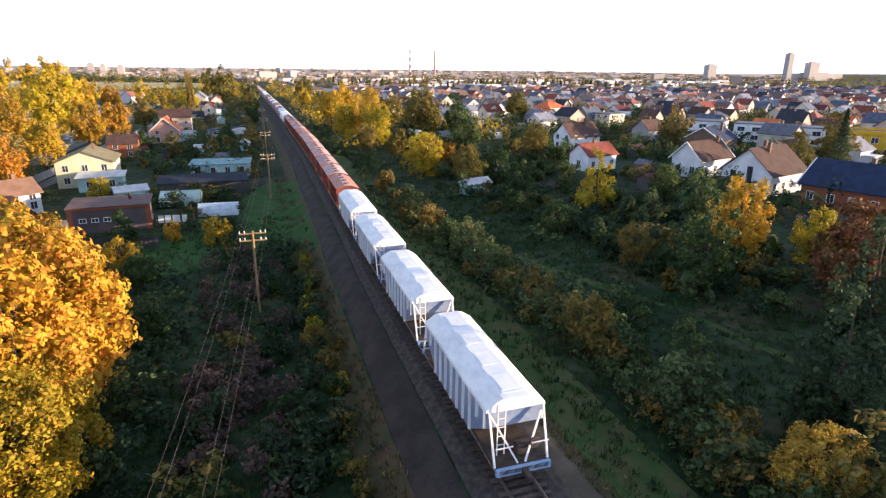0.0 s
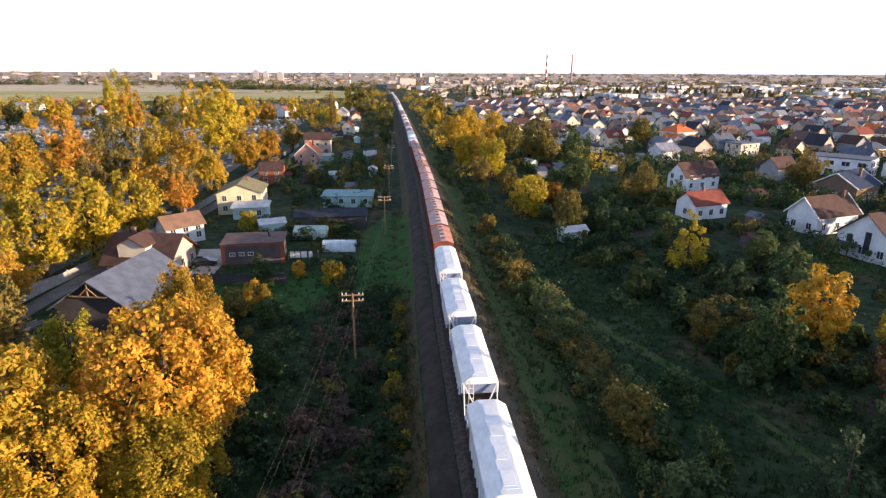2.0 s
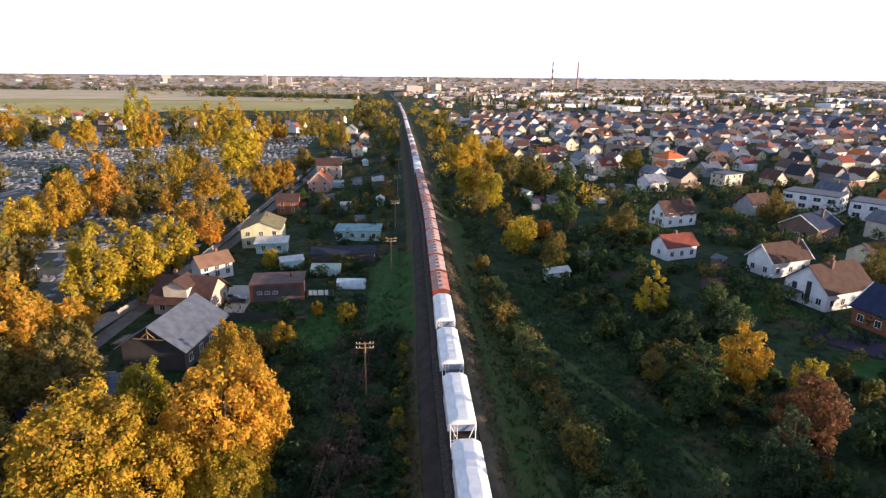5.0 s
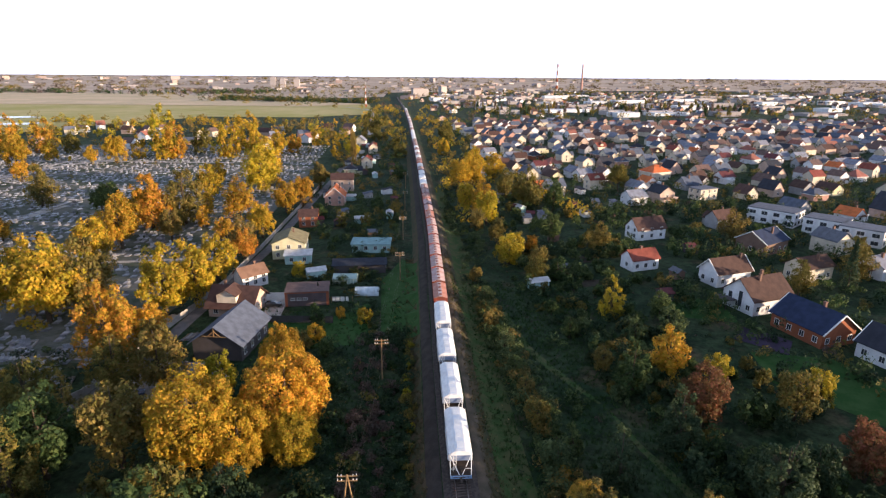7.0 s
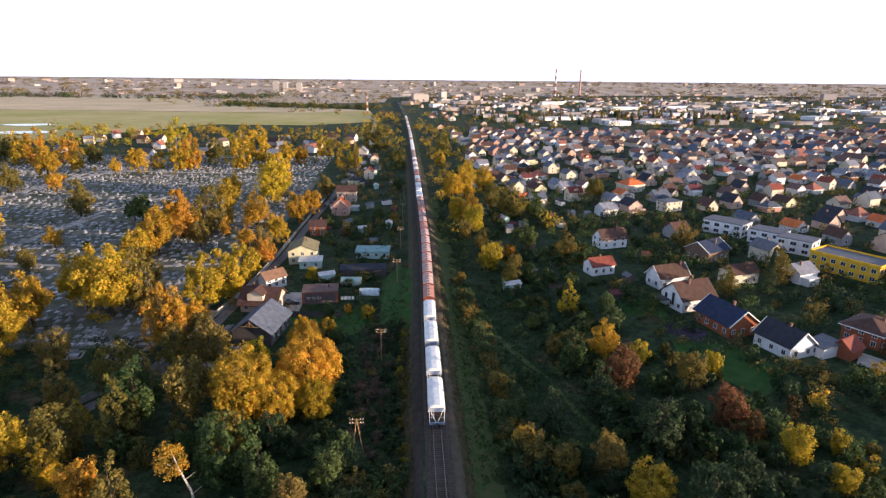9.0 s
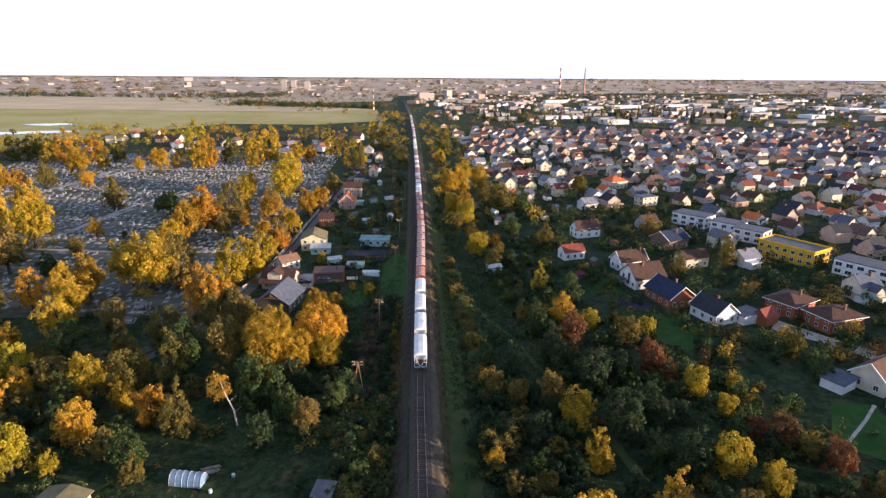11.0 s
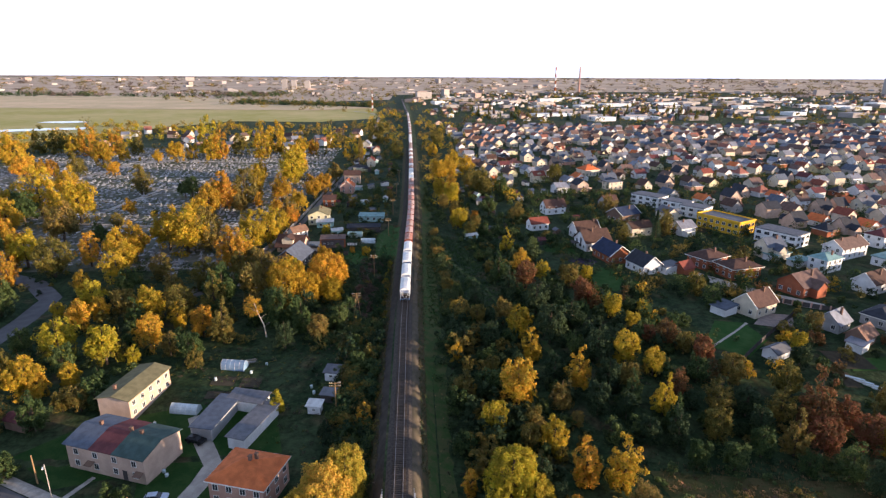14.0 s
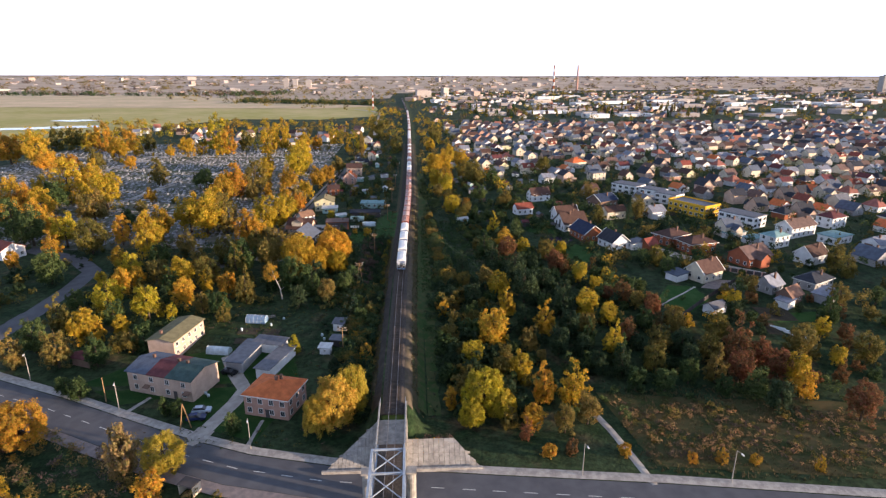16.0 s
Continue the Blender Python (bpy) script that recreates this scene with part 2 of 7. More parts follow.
class Shape:
    """Collects boxes, prisms and tubes into one mesh."""

    def __init__(self):
        self.v, self.f = [], []

    def add(self, verts, faces):
        k = len(self.v)
        self.v += [tuple(p) for p in verts]
        self.f += [[k + i for i in f] for f in faces]
        return self

    def box(self, x, y, z, sx, sy, sz, turn=0.0, taper=1.0):
        """A box centred at x, y with its bottom at z."""
        c, s = math.cos(turn), math.sin(turn)
        pts = []
        for h, k in ((0, 1.0), (sz, taper)):
            for dx, dy in ((-1, -1), (1, -1), (1, 1), (-1, 1)):
                px, py = dx * sx / 2 * k, dy * sy / 2 * k
                pts.append((x + px * c - py * s, y + px * s + py * c, z + h))
        return self.add(pts, [[0, 3, 2, 1], [4, 5, 6, 7], [0, 1, 5, 4], [1, 2, 6, 5], [2, 3, 7, 6], [3, 0, 4, 7]])

    def tube(self, a, b, r0, r1=None, n=6):
        a, b = Vector(a), Vector(b)
        r1 = r0 if r1 is None else r1
        d = (b - a).normalized()
        u = d.orthogonal().normalized()
        w = d.cross(u)
        ring = [(math.cos(2 * math.pi * i / n), math.sin(2 * math.pi * i / n)) for i in range(n)]
        pts = [a + (u * c + w * s) * r0 for c, s in ring] + [b + (u * c + w * s) * r1 for c, s in ring]
        return self.add(pts, [[i, (i + 1) % n, n + (i + 1) % n, n + i] for i in range(n)] + [list(range(n))[::-1], list(range(n, 2 * n))])

    def prism(self, outline, axis, a, b):
        """An outline of two coordinates drawn along an axis (0, 1 or 2) from a to b."""
        def at(p, h):
            q = list(p)
            q.insert(axis, h)
            return q
        n = len(outline)
        pts = [at(p, a) for p in outline] + [at(p, b) for p in outline]
        return self.add(pts, [[i, (i + 1) % n, n + (i + 1) % n, n + i] for i in range(n)] + [list(range(n))[::-1], list(range(n, 2 * n))])

    def mesh(self, name, material, smooth=False):
        me = mesh_of(name, self.v, self.f, material, smooth)
        bm = bmesh.new()
        bm.from_mesh(me)
        bmesh.ops.recalc_face_normals(bm, faces=bm.faces)
        bm.to_mesh(me)
        bm.free()
        return me


def thing(name, m, label, category, group="", kind=""):
    ob = new(name)
    ob.matrix_basis = m
    return tagged(ob, label, category, group, kind)


def part(name, data, parent, label="", m=None):
    ob = new(name, data)
    ob.parent = parent
    if m is not None:
        ob.matrix_basis = m
    if label:
        ob["label"] = label
    return ob


def recolour(ob, material):
    ob.material_slots[0].link = "OBJECT"
    ob.material_slots[0].material = material


def smooth01(a, b, x):
    q = min(1.0, max(0.0, (x - a) / (b - a)))
    return q * q * (3 - 2 * q)


TRACK = ((-400, 0.0), (-10, 0.0), (50, 0.7), (90, 1.5), (130, 2.2), (300, 2.0), (600, 0.0), (900, -5.0), (1500, -25.0), (5000, -160.0))


def track_x(y):
    """The track's middle across, along its length."""
    return float(np.interp(y, [p[0] for p in TRACK], [p[1] for p in TRACK]))


def ground_z(x, y):
    """The height of the ground: an embankment through slightly lower land, which falls towards the road."""
    left, right = -3.8, -3.0 + 2.0 * smooth01(25, 60, x)
    z = left + (right - left) * smooth01(-4, 4, x)
    z += (-6.3 - z) * smooth01(15, 65, -y)
    z += (-2.0 - z) * smooth01(200, 500, y)
    w = 1 - smooth01(2.6, 7.5, abs(x - track_x(y)))
    if y < -80:
        w *= 1 - smooth01(80, 84, -y)
    if y > 1500:
        w = 0
    far = max(abs(x), abs(y))
    return z + (-0.35 - z) * w + 42 * smooth01(2200, 4950, far)



# ---- ground ----


def spread(points):
    out = []
    for (a, step), (b, _) in zip(points, points[1:]):
        out += list(np.arange(a, b, step))
    return out + [points[-1][0]]


def sheet(name, xs, ys, zfun, material):
    vs = [(x, y, zfun(x, y)) for y in ys for x in xs]
    n = len(xs)
    fs = [[j * n + i, j * n + i + 1, (j + 1) * n + i + 1, (j + 1) * n + i] for j in range(len(ys) - 1) for i in range(n - 1)]
    return new(name, mesh_of(name, vs, fs, material, True))


def ribbon(name, centre, width, material, lift, label, kind="structure", step=2.0, category="path"):
    """A strip of ground along a line of points, draped over the land."""
    pts, vs, fs = [], [], []
    for a, b in zip(centre, centre[1:]):
        n = max(1, int(math.dist(a, b) / step))
        pts += [(a[0] + (b[0] - a[0]) * i / n, a[1] + (b[1] - a[1]) * i / n) for i in range(n)]
    pts.append(centre[-1])
    for i, p in enumerate(pts):
        a, b = pts[max(0, i - 2)], pts[min(len(pts) - 1, i + 2)]
        d = Vector((b[0] - a[0], b[1] - a[1])).normalized()
        for s in (-1, -0.34, 0.34, 1):
            x, y = p[0] - d.y * s * width / 2, p[1] + d.x * s * width / 2
            vs.append((x, y, ground_z(x, y) + lift - (0.12 if abs(s) == 1 else 0)))
        if i:
            k = 4 * i
            fs += [[k - 4 + j, k - 3 + j, k + 1 + j, k + j] for j in range(3)]
    return tagged(new(name, mesh_of(name, vs, fs, material, True)), label, category, kind=kind)


def ground_mat():
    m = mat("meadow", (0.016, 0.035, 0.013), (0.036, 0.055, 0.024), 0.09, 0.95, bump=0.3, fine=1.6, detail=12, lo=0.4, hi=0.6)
    n, l = m.node_tree.nodes, m.node_tree.links
    p = n["Principled BSDF"]
    base = p.inputs["Base Color"].links[0].from_socket
    tc, nz, mr, mx = n.new("ShaderNodeTexCoord"), n.new("ShaderNodeTexNoise"), n.new("ShaderNodeMapRange"), n.new("ShaderNodeMix")
    nz.inputs["Scale"].default_value, nz.inputs["Detail"].default_value = 0.11, 8
    l.new(tc.outputs["Object"], nz.inputs["Vector"])
    mr.inputs["From Min"].default_value, mr.inputs["From Max"].default_value = 0.58, 0.74
    l.new(nz.outputs[0], mr.inputs["Value"])
    mx.data_type = "RGBA"
    mx.inputs[7].default_value = (0.085, 0.065, 0.036, 1)
    l.new(mr.outputs[0], mx.inputs[0])
    l.new(base, mx.inputs[6])
    # tussocks: noise lightens the blades and puts shade into the hollows' colour
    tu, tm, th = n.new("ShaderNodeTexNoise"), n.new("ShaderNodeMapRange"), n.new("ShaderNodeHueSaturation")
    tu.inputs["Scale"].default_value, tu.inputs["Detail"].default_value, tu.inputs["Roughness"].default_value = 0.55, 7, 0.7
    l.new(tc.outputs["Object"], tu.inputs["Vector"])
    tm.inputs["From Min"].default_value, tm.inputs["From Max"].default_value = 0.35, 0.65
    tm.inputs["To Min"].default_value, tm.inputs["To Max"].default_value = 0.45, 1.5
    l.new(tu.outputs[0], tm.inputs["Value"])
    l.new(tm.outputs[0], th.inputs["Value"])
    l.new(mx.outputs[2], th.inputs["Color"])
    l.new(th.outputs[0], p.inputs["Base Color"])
    return m


GX = spread([(-4990, 500), (-1500, 150), (-600, 40), (-160, 8), (-16, 1.2), (16, 8), (160, 40), (600, 150), (1500, 500), (4990, 1)])
GY = spread([(-900, 100), (-200, 10), (-84, 3), (-78, 8), (200, 25), (500, 100), (1500, 400), (4990, 1)])
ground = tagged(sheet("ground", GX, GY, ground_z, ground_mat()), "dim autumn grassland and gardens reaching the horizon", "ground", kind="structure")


def patch(name, outline, material, lift, label, category="lawn"):
    """A flat-lying patch of ground of its own colour, draped."""
    bm = bmesh.new()
    bm.faces.new([bm.verts.new((x, y, 0)) for x, y in outline])
    size = max(max(p[i] for p in outline) - min(p[i] for p in outline) for i in (0, 1))
    for _ in range(3):
        bmesh.ops.triangulate(bm, faces=bm.faces)
        bmesh.ops.subdivide_edges(bm, edges=[e for e in bm.edges if e.calc_length() > size / 14], cuts=1)
    bmesh.ops.triangulate(bm, faces=bm.faces)
    for v in bm.verts:
        v.co.z = ground_z(v.co.x, v.co.y) + lift
    me = bpy.data.meshes.new(name)
    bm.to_mesh(me)
    bm.free()
    me.materials.append(material)
    return tagged(new(name, me), label, category, kind="structure")


LAWN = mat("lawn", (0.024, 0.074, 0.015), (0.042, 0.092, 0.024), 0.35, 0.95, bump=0.08, fine=2.5, detail=10, lo=0.38, hi=0.62)
VERGE = mat("verge_grass", (0.04, 0.082, 0.022), (0.085, 0.09, 0.036), 0.4, 0.95, bump=0.08, fine=2.5, detail=10, lo=0.38, hi=0.62)
DRY = mat("dry_meadow", (0.1, 0.078, 0.034), (0.04, 0.056, 0.018), 0.16, 0.95, bump=0.1, fine=1.6)
patch("field", [(-397, 454), (-355, 584), (-274, 745), (-140, 735), (-46, 812), (-75, 1090), (-313, 1300), (-740, 1690), (-1500, 1850), (-1500, 454)], M["field"], 0.5, "wide flat green and straw-coloured farm field", "field")
patch("field", [(-1500, 1860), (-740, 1700), (-313, 1310), (-60, 1500), (-60, 1900), (900, 2300), (3000, 2300), (4900, 4900), (-4900, 4900), (-4900, 1860)], mat("far_field", (0.4, 0.31, 0.23), (0.54, 0.42, 0.32), 0.004, 0.95, fine=0.03), 0.6, "distant straw-coloured plain", "field")
patch("field", [(-190, 1010), (-75, 1095), (-313, 1305), (-740, 1695), (-1500, 1855), (-1500, 1150), (-700, 1060)], mat("stubble", (0.66, 0.5, 0.32), (0.5, 0.4, 0.24), 0.01, 0.95, fine=0.08), 1.0, "pale straw-coloured stubble field", "field")
patch("cemetery_ground", [(-67, 54), (-65, 100), (-64, 180), (-64, 300), (-72, 420), (-330, 430), (-330, 54)], mat("cemetery_soil", (0.15, 0.145, 0.125), (0.06, 0.075, 0.042), 0.12, 0.95, bump=0.05, fine=1.2), 0.03, "grey sandy cemetery ground with thin grass", "ground")
patch("lawn", [(-13, 66), (-4, 60), (-3.4, 112), (-8, 120), (-14, 100)], LAWN, 0.05, "bright green mown strip beside the embankment")
patch("lawn", [(-41, 60), (-24, 58), (-16, 60), (-16, 84), (-26, 74), (-41, 74)], LAWN, 0.05, "green lawn behind the brick outbuilding")
patch("lawn", [(82.9, -22), (92.4, -28.2), (102.2, -20.1), (101.6, -8.9), (93.8, -6.8)], LAWN, 0.05, "mown garden lawn crossed by a pale path")
patch("lawn", [(61, 34), (71.6, 18), (84, 25.5), (79, 42), (64, 46)], LAWN, 0.05, "mown garden lawn behind a white house")
patch("lawn", [(58, 64), (70, 60), (72, 72), (60, 80)], LAWN, 0.05, "small garden lawn with flower beds")
patch("lawn", [(-52, -62), (-66, -66), (-80, -56), (-70, -46), (-48, -40), (-30, -40), (-24, -60), (-30, -82), (-48, -74)], mat("rough_lawn", (0.015, 0.05, 0.01), (0.03, 0.066, 0.016), 0.3, 0.95, bump=0.1, fine=2.5, detail=10, lo=0.38, hi=0.62), 0.03, "rough lawn round the apartment houses")
patch("lawn", [(116, -35), (118.5, -30), (132, -29.5), (128, -35)], LAWN, 0.05, "mown strip of lawn beside garden beds")
patch("lane", [(103, 31), (109, 37), (116, 26), (125, 14), (136, 4), (133, -1), (124, 4), (113, 21)], M["gravel"], 0.08, "grey gravel lane between brick houses", "road")
patch("meadow", [(54, -94), (50, -66), (75, -70), (120, -74), (140, -106)], DRY, 0.05, "dry weedy meadow of brown and green tufts", "meadow")

patch("court", [(64, 52), (71, 44), (76, 50), (70, 58)], mat("court_rubber", (0.06, 0.045, 0.075), (0.045, 0.035, 0.055), 0.5, 0.9), 0.12, "dark purple rubber ball court in a garden", "court")

patch("yard", [(-61, 36), (-52, 33), (-42, 39), (-42, 48), (-52, 50), (-57, 54), (-60, 50)], M["gravel"], 0.09, "grey gravel yard beside the garage", "yard")
patch("yard", [(-42, 76), (-38, 76), (-38, 92), (-45, 92)], M["gravel"], 0.09, "grey gravel yard beside the outbuilding", "yard")

# ---- road, path, bridge ----
ROAD = [(-190, -14), (-130, -46), (-104, -57.5), (-83, -66.5), (-62, -77), (-45, -85.2), (-31, -90.8), (-13.5, -95.2), (19, -99.6), (53, -103.8), (94, -110), (150, -119), (260, -140)]
road = ribbon("road", ROAD, 9.2, M["asphalt"], 0.16, "grey asphalt road curving under the railway bridge", category="road")


def offset(line, d):
    out = []
    for i, p in enumerate(line):
        a, b = line[max(0, i - 1)], line[min(len(line) - 1, i + 1)]
        t = Vector((b[0] - a[0], b[1] - a[1])).normalized()
        out.append((p[0] - t.y * d, p[1] + t.x * d))
    return out


ribbon("pavement", offset(ROAD, 5.9), 2.4, M["concrete"], 0.28, "pale concrete pavement along the road", category="pavement")
ribbon("pavement", offset(ROAD, -6.3), 3.0, M["paving"], 0.28, "reddish paved footpath along the road", category="pavement")


def along(line, s0, s1):
    """Points of a line between two lengths along it."""
    out, done = [], 0.0
    for a, b in zip(line, line[1:]):
        d = math.dist(a, b)
        for k in np.arange(0, d, 0.5):
            if s0 <= done + k <= s1:
                out.append((a[0] + (b[0] - a[0]) * k / d, a[1] + (b[1] - a[1]) * k / d))
        done += d
    return out


marks = thing("road_marking", pose(0, 0, 0), "white dashed centre line on asphalt", "road marking", kind="structure")
for s in np.arange(60, 380, 6.0):
    seg = along(ROAD, s, s + 3.0)
    if len(seg) > 2:
        vs, fs = [], []
        for i, p in enumerate(seg):
            a, b = seg[max(0, i - 1)], seg[min(len(seg) - 1, i + 1)]
            t = Vector((b[0] - a[0], b[1] - a[1])).normalized()
            for q in (-0.08, 0.08):
                vs.append((p[0] - t.y * q, p[1] + t.x * q, ground_z(*p) + 0.172))
            if i:
                fs.append([2 * i - 2, 2 * i - 1, 2 * i + 1, 2 * i])
        part("dash", mesh_of("dash", vs, fs, M["line"]), marks)
ribbon("footpath", [(51.2, -99.5), (50, -91), (48.6, -82), (47, -75.5)], 1.9, M["gravel"], 0.1, "pale gravel footpath climbing from the road")
ribbon("footpath", [(-63.8, -71), (-60.1, -62.9)], 1.2, M["concrete"], 0.12, "pale concrete path from a house door to the pavement")
ribbon("footpath", [(-31.3, -85.5), (-30.2, -74)], 1.0, M["concrete"], 0.12, "pale concrete path from a house door to the pavement")
ribbon("driveway", [(-47, -44), (-42.5, -53), (-38.1, -60), (-38.8, -66), (-40.5, -72), (-42.8, -80), (-44, -84.5)], 5.0, M["gravel"], 0.1, "pale gravel driveway between the houses", category="driveway")
ribbon("lane", [(-119, -34), (-117, -14), (-117.5, 8), (-120, 26), (-134, 41), (-170, 60)], 7.5, M["asphalt"], 0.1, "narrow grey lane curving past the cemetery", category="road")
ribbon("lane", [(-76, 22), (-66, 38), (-61.5, 52), (-59.8, 73), (-57.2, 96), (-53.5, 134), (-52, 180), (-48, 260), (-45, 400)], 4.2, mat("lane_sand", (0.2, 0.185, 0.175), (0.13, 0.122, 0.118), 0.5, 0.95, fine=8), 0.08, "grey sandy lane beside the cemetery wall", category="road")
ribbon("lane", [(-110, 990), (-74, 937), (-55, 880), (-50, 783), (-43, 600), (-40, 500)], 7.0, M["gravel"], 0.6, "pale lane at the edge of the fields", category="road")
ribbon("footpath", [(102.4, -9), (96, -14.5), (84.4, -23.3)], 1.1, M["gravel"], 0.1, "pale garden path across a lawn")
ribbon("footpath", [(17, 74), (19, 55), (22, 45), (28, 31), (30, 18), (36, -4), (42, -30)], 2.6, VERGE, 0.06, "trodden grassy track through the scrub")
for line, w in (([(-172, 129), (-165, 168), (-159, 205)], 4), ([(-240, 229), (-234, 282), (-231, 339), (-179, 339)], 7), ([(-169, 138), (-162.4, 211), (-142, 255)], 4), ([(-236, 268), (-221, 325), (-199, 352)], 6), ([(-92, 57), (-74, 56), (-64, 78)], 2.5), ([(-235, 287), (-217, 341), (-120, 330)], 5), ([(-172, 129), (-110, 120), (-62, 125)], 3)):
    ribbon("footpath", line, w, M["gravel"], 0.1, "pale sandy path between graves")
for pts in ([(-575, 560), (-494, 578), (-450, 597), (-412, 612), (-424, 640), (-470, 626), (-520, 604), (-580, 585)], [(-545, 716), (-500, 702), (-472, 724), (-500, 742), (-535, 732)]):
    # pale grey base colour stands in for white sky mirrored in the water
    patch("water", pts, mat("water", (0.5, 0.5, 0.5), (0.45, 0.45, 0.45), 0.1, 0.15), 0.9, "flooded patch in the field, pale with painted sky reflection", "water")

# ---- railway ----


def swept(name, y0, y1, outline, material, step=6.0, label="", category="", kind="structure", parent=None):
    """A profile of x, z pairs drawn along the track."""
    ys = np.arange(y0, y1 + 0.1, step)
    n = len(outline)
    vs = [(track_x(y) + x, y, z) for y in ys for x, z in outline]
    fs = [[j * n + i, j * n + (i + 1) % n, (j + 1) * n + (i + 1) % n, (j + 1) * n + i] for j in range(len(ys) - 1) for i in range(n)]
    fs += [list(range(n))[::-1], [len(vs) - n + i for i in range(n)]]
    ob = new(name, mesh_of(name, vs, fs, material))
    if parent:
        ob.parent = parent
    elif label:
        tagged(ob, label, category, kind=kind)
    return ob


swept("ballast", -82, 1500, [(-2.7, -0.5), (-1.75, -0.06), (1.75, -0.06), (2.7, -0.5)], M["ballast"], 4.0, "dark crushed-stone ballast bed", "ballast")
railway = thing("railway_track", pose(0, 0, 0), "single railway track on wooden sleepers in dark ballast", "railway track", kind="structure")
for sx in (-0.79, 0.79):
    swept("rail", -420, 1500, [(sx - 0.07, 0.0), (sx + 0.07, 0.0), (sx + 0.04, 0.05), (sx + 0.038, 0.17), (sx - 0.038, 0.17), (sx - 0.04, 0.05)], M["rail"], 4.0, parent=railway)
far = Shape()
for y in np.arange(80, 420, 0.62):
    far.box(track_x(y), y, -0.1, 2.6, 0.24, 0.13)
tagged(part("sleepers", far.mesh("sleepers", M["sleeper"]), railway), kind="stuff")
ribbon("verge", [(track_x(y) + 8.8, y) for y in np.arange(-74, 240, 12)], 7.0, VERGE, 0.05, "green grass verge beside the railway", category="verge")
ribbon("verge", [(track_x(y) + 5.2, y) for y in np.arange(-76, 420, 12)], 2.4, M["drygrass"], 0.09, "brown dry grass edge beside the railway", category="verge")
ribbon("verge", [(track_x(y) - 5.9, y) for y in np.arange(-76, 420, 12)], 2.8, M["drygrass"], 0.08, "brown dry grass edge beside the railway", category="verge")
ribbon("cess", [(track_x(y) + 3.4, y) for y in np.arange(-78, 420, 20)], 2.0, mat("cess_dirt", (0.12, 0.095, 0.07), (0.07, 0.06, 0.04), 0.5, 0.95, fine=5), 0.1, "worn dirt strip beside the ballast")
ribbon("cess", [(track_x(y) - 3.7, y) for y in np.arange(-78, 420, 20)], 2.2, mat("cess_ash", (0.06, 0.05, 0.042), (0.034, 0.03, 0.026), 0.5, 0.95, fine=5), 0.1, "dark ash strip beside the ballast")


def bridge():
    b = thing("railway_bridge", pose(0, 0, 0), "pale blue-grey steel truss railway bridge over the road", "bridge", kind="")
    y0, y1, w, h = -101.5, -133.5, 2.9, 5.6
    n = 5
    step = (y1 - y0) / n
    for s in (-1, 1):
        part("bottom_chord", Shape().box(s * w, (y0 + y1) / 2, -1.1, 0.4, abs(y1 - y0), 0.7).mesh("bottom_chord", M["steelblue"]), b)
        part("top_chord", Shape().box(s * w, (y0 + y1) / 2, h - 0.6, 0.42, abs(y1 - y0) - 2 * abs(step) * 0.0, 0.5).mesh("top_chord", M["steelblue"]), b)
        for i in range(n + 1):
            y = y0 + step * i
            part("post", Shape().box(s * w, y, -0.4, 0.32, 0.3, h).mesh("post", M["steelblue"]), b)
            if i < n:
                za, zb = (-0.3, h - 0.4) if i % 2 else (h - 0.4, -0.3)
                part("diagonal", Shape().tube((s * w, y, za), (s * w, y + step, zb), 0.17, n=4).mesh("diagonal", M["steelblue"]), b)
    for i in range(n + 1):
        y = y0 + step * i
        part("cross_beam", Shape().box(0, y, h - 0.5, 2 * w, 0.3, 0.35).mesh("cross_beam", M["steelblue"]), b)
        if i < n:
            part("brace", Shape().tube((-w, y, h - 0.3), (w, y + step, h - 0.3), 0.11, n=4).mesh("brace", M["steelblue"]), b)
            part("brace", Shape().tube((w, y, h - 0.3), (-w, y + step, h - 0.3), 0.11, n=4).mesh("brace", M["steelblue"]), b)
    part("deck", Shape().box(0, (y0 + y1) / 2, -0.55, 4.9, abs(y1 - y0), 0.35).mesh("deck", M["sleeper"]), b)
    part("deck", Shape().box(0, -97, -0.55, 4.9, 8.9, 0.35).mesh("deck", M["sleeper"]), b)
    for s in (-1, 1):
        part("girder", Shape().box(s * 2.5, -97, -1.5, 0.36, 8.9, 1.3).mesh("girder", M["steelblue"]), b)
    for y in (-101.5, -133.5):
        for s in (-1, 1):
            part("pier", Shape().tube((s * 4.1, y, -6.5), (s * 4.1, y, 0.5), 0.85, n=14).box(s * 4.1, y, 0.5, 1.9, 1.9, 0.35).mesh("pier", M["concrete"]), b, "pale concrete pier")
    return b


bridge()
bank = Shape().prism([(-9.5, -6.8), (-3.0, -0.6), (3.0, -0.6), (9.5, -6.8)], 1, -420, -134.2)
tagged(new("embankment", bank.mesh("embankment", VERGE)), "grassy railway embankment beyond the bridge", "embankment", kind="structure")
swept("ballast", -420, -134.2, [(-2.7, -0.6), (-1.75, -0.06), (1.75, -0.06), (2.7, -0.6)], M["ballast"], 40.0, "dark crushed-stone ballast bed", "ballast")


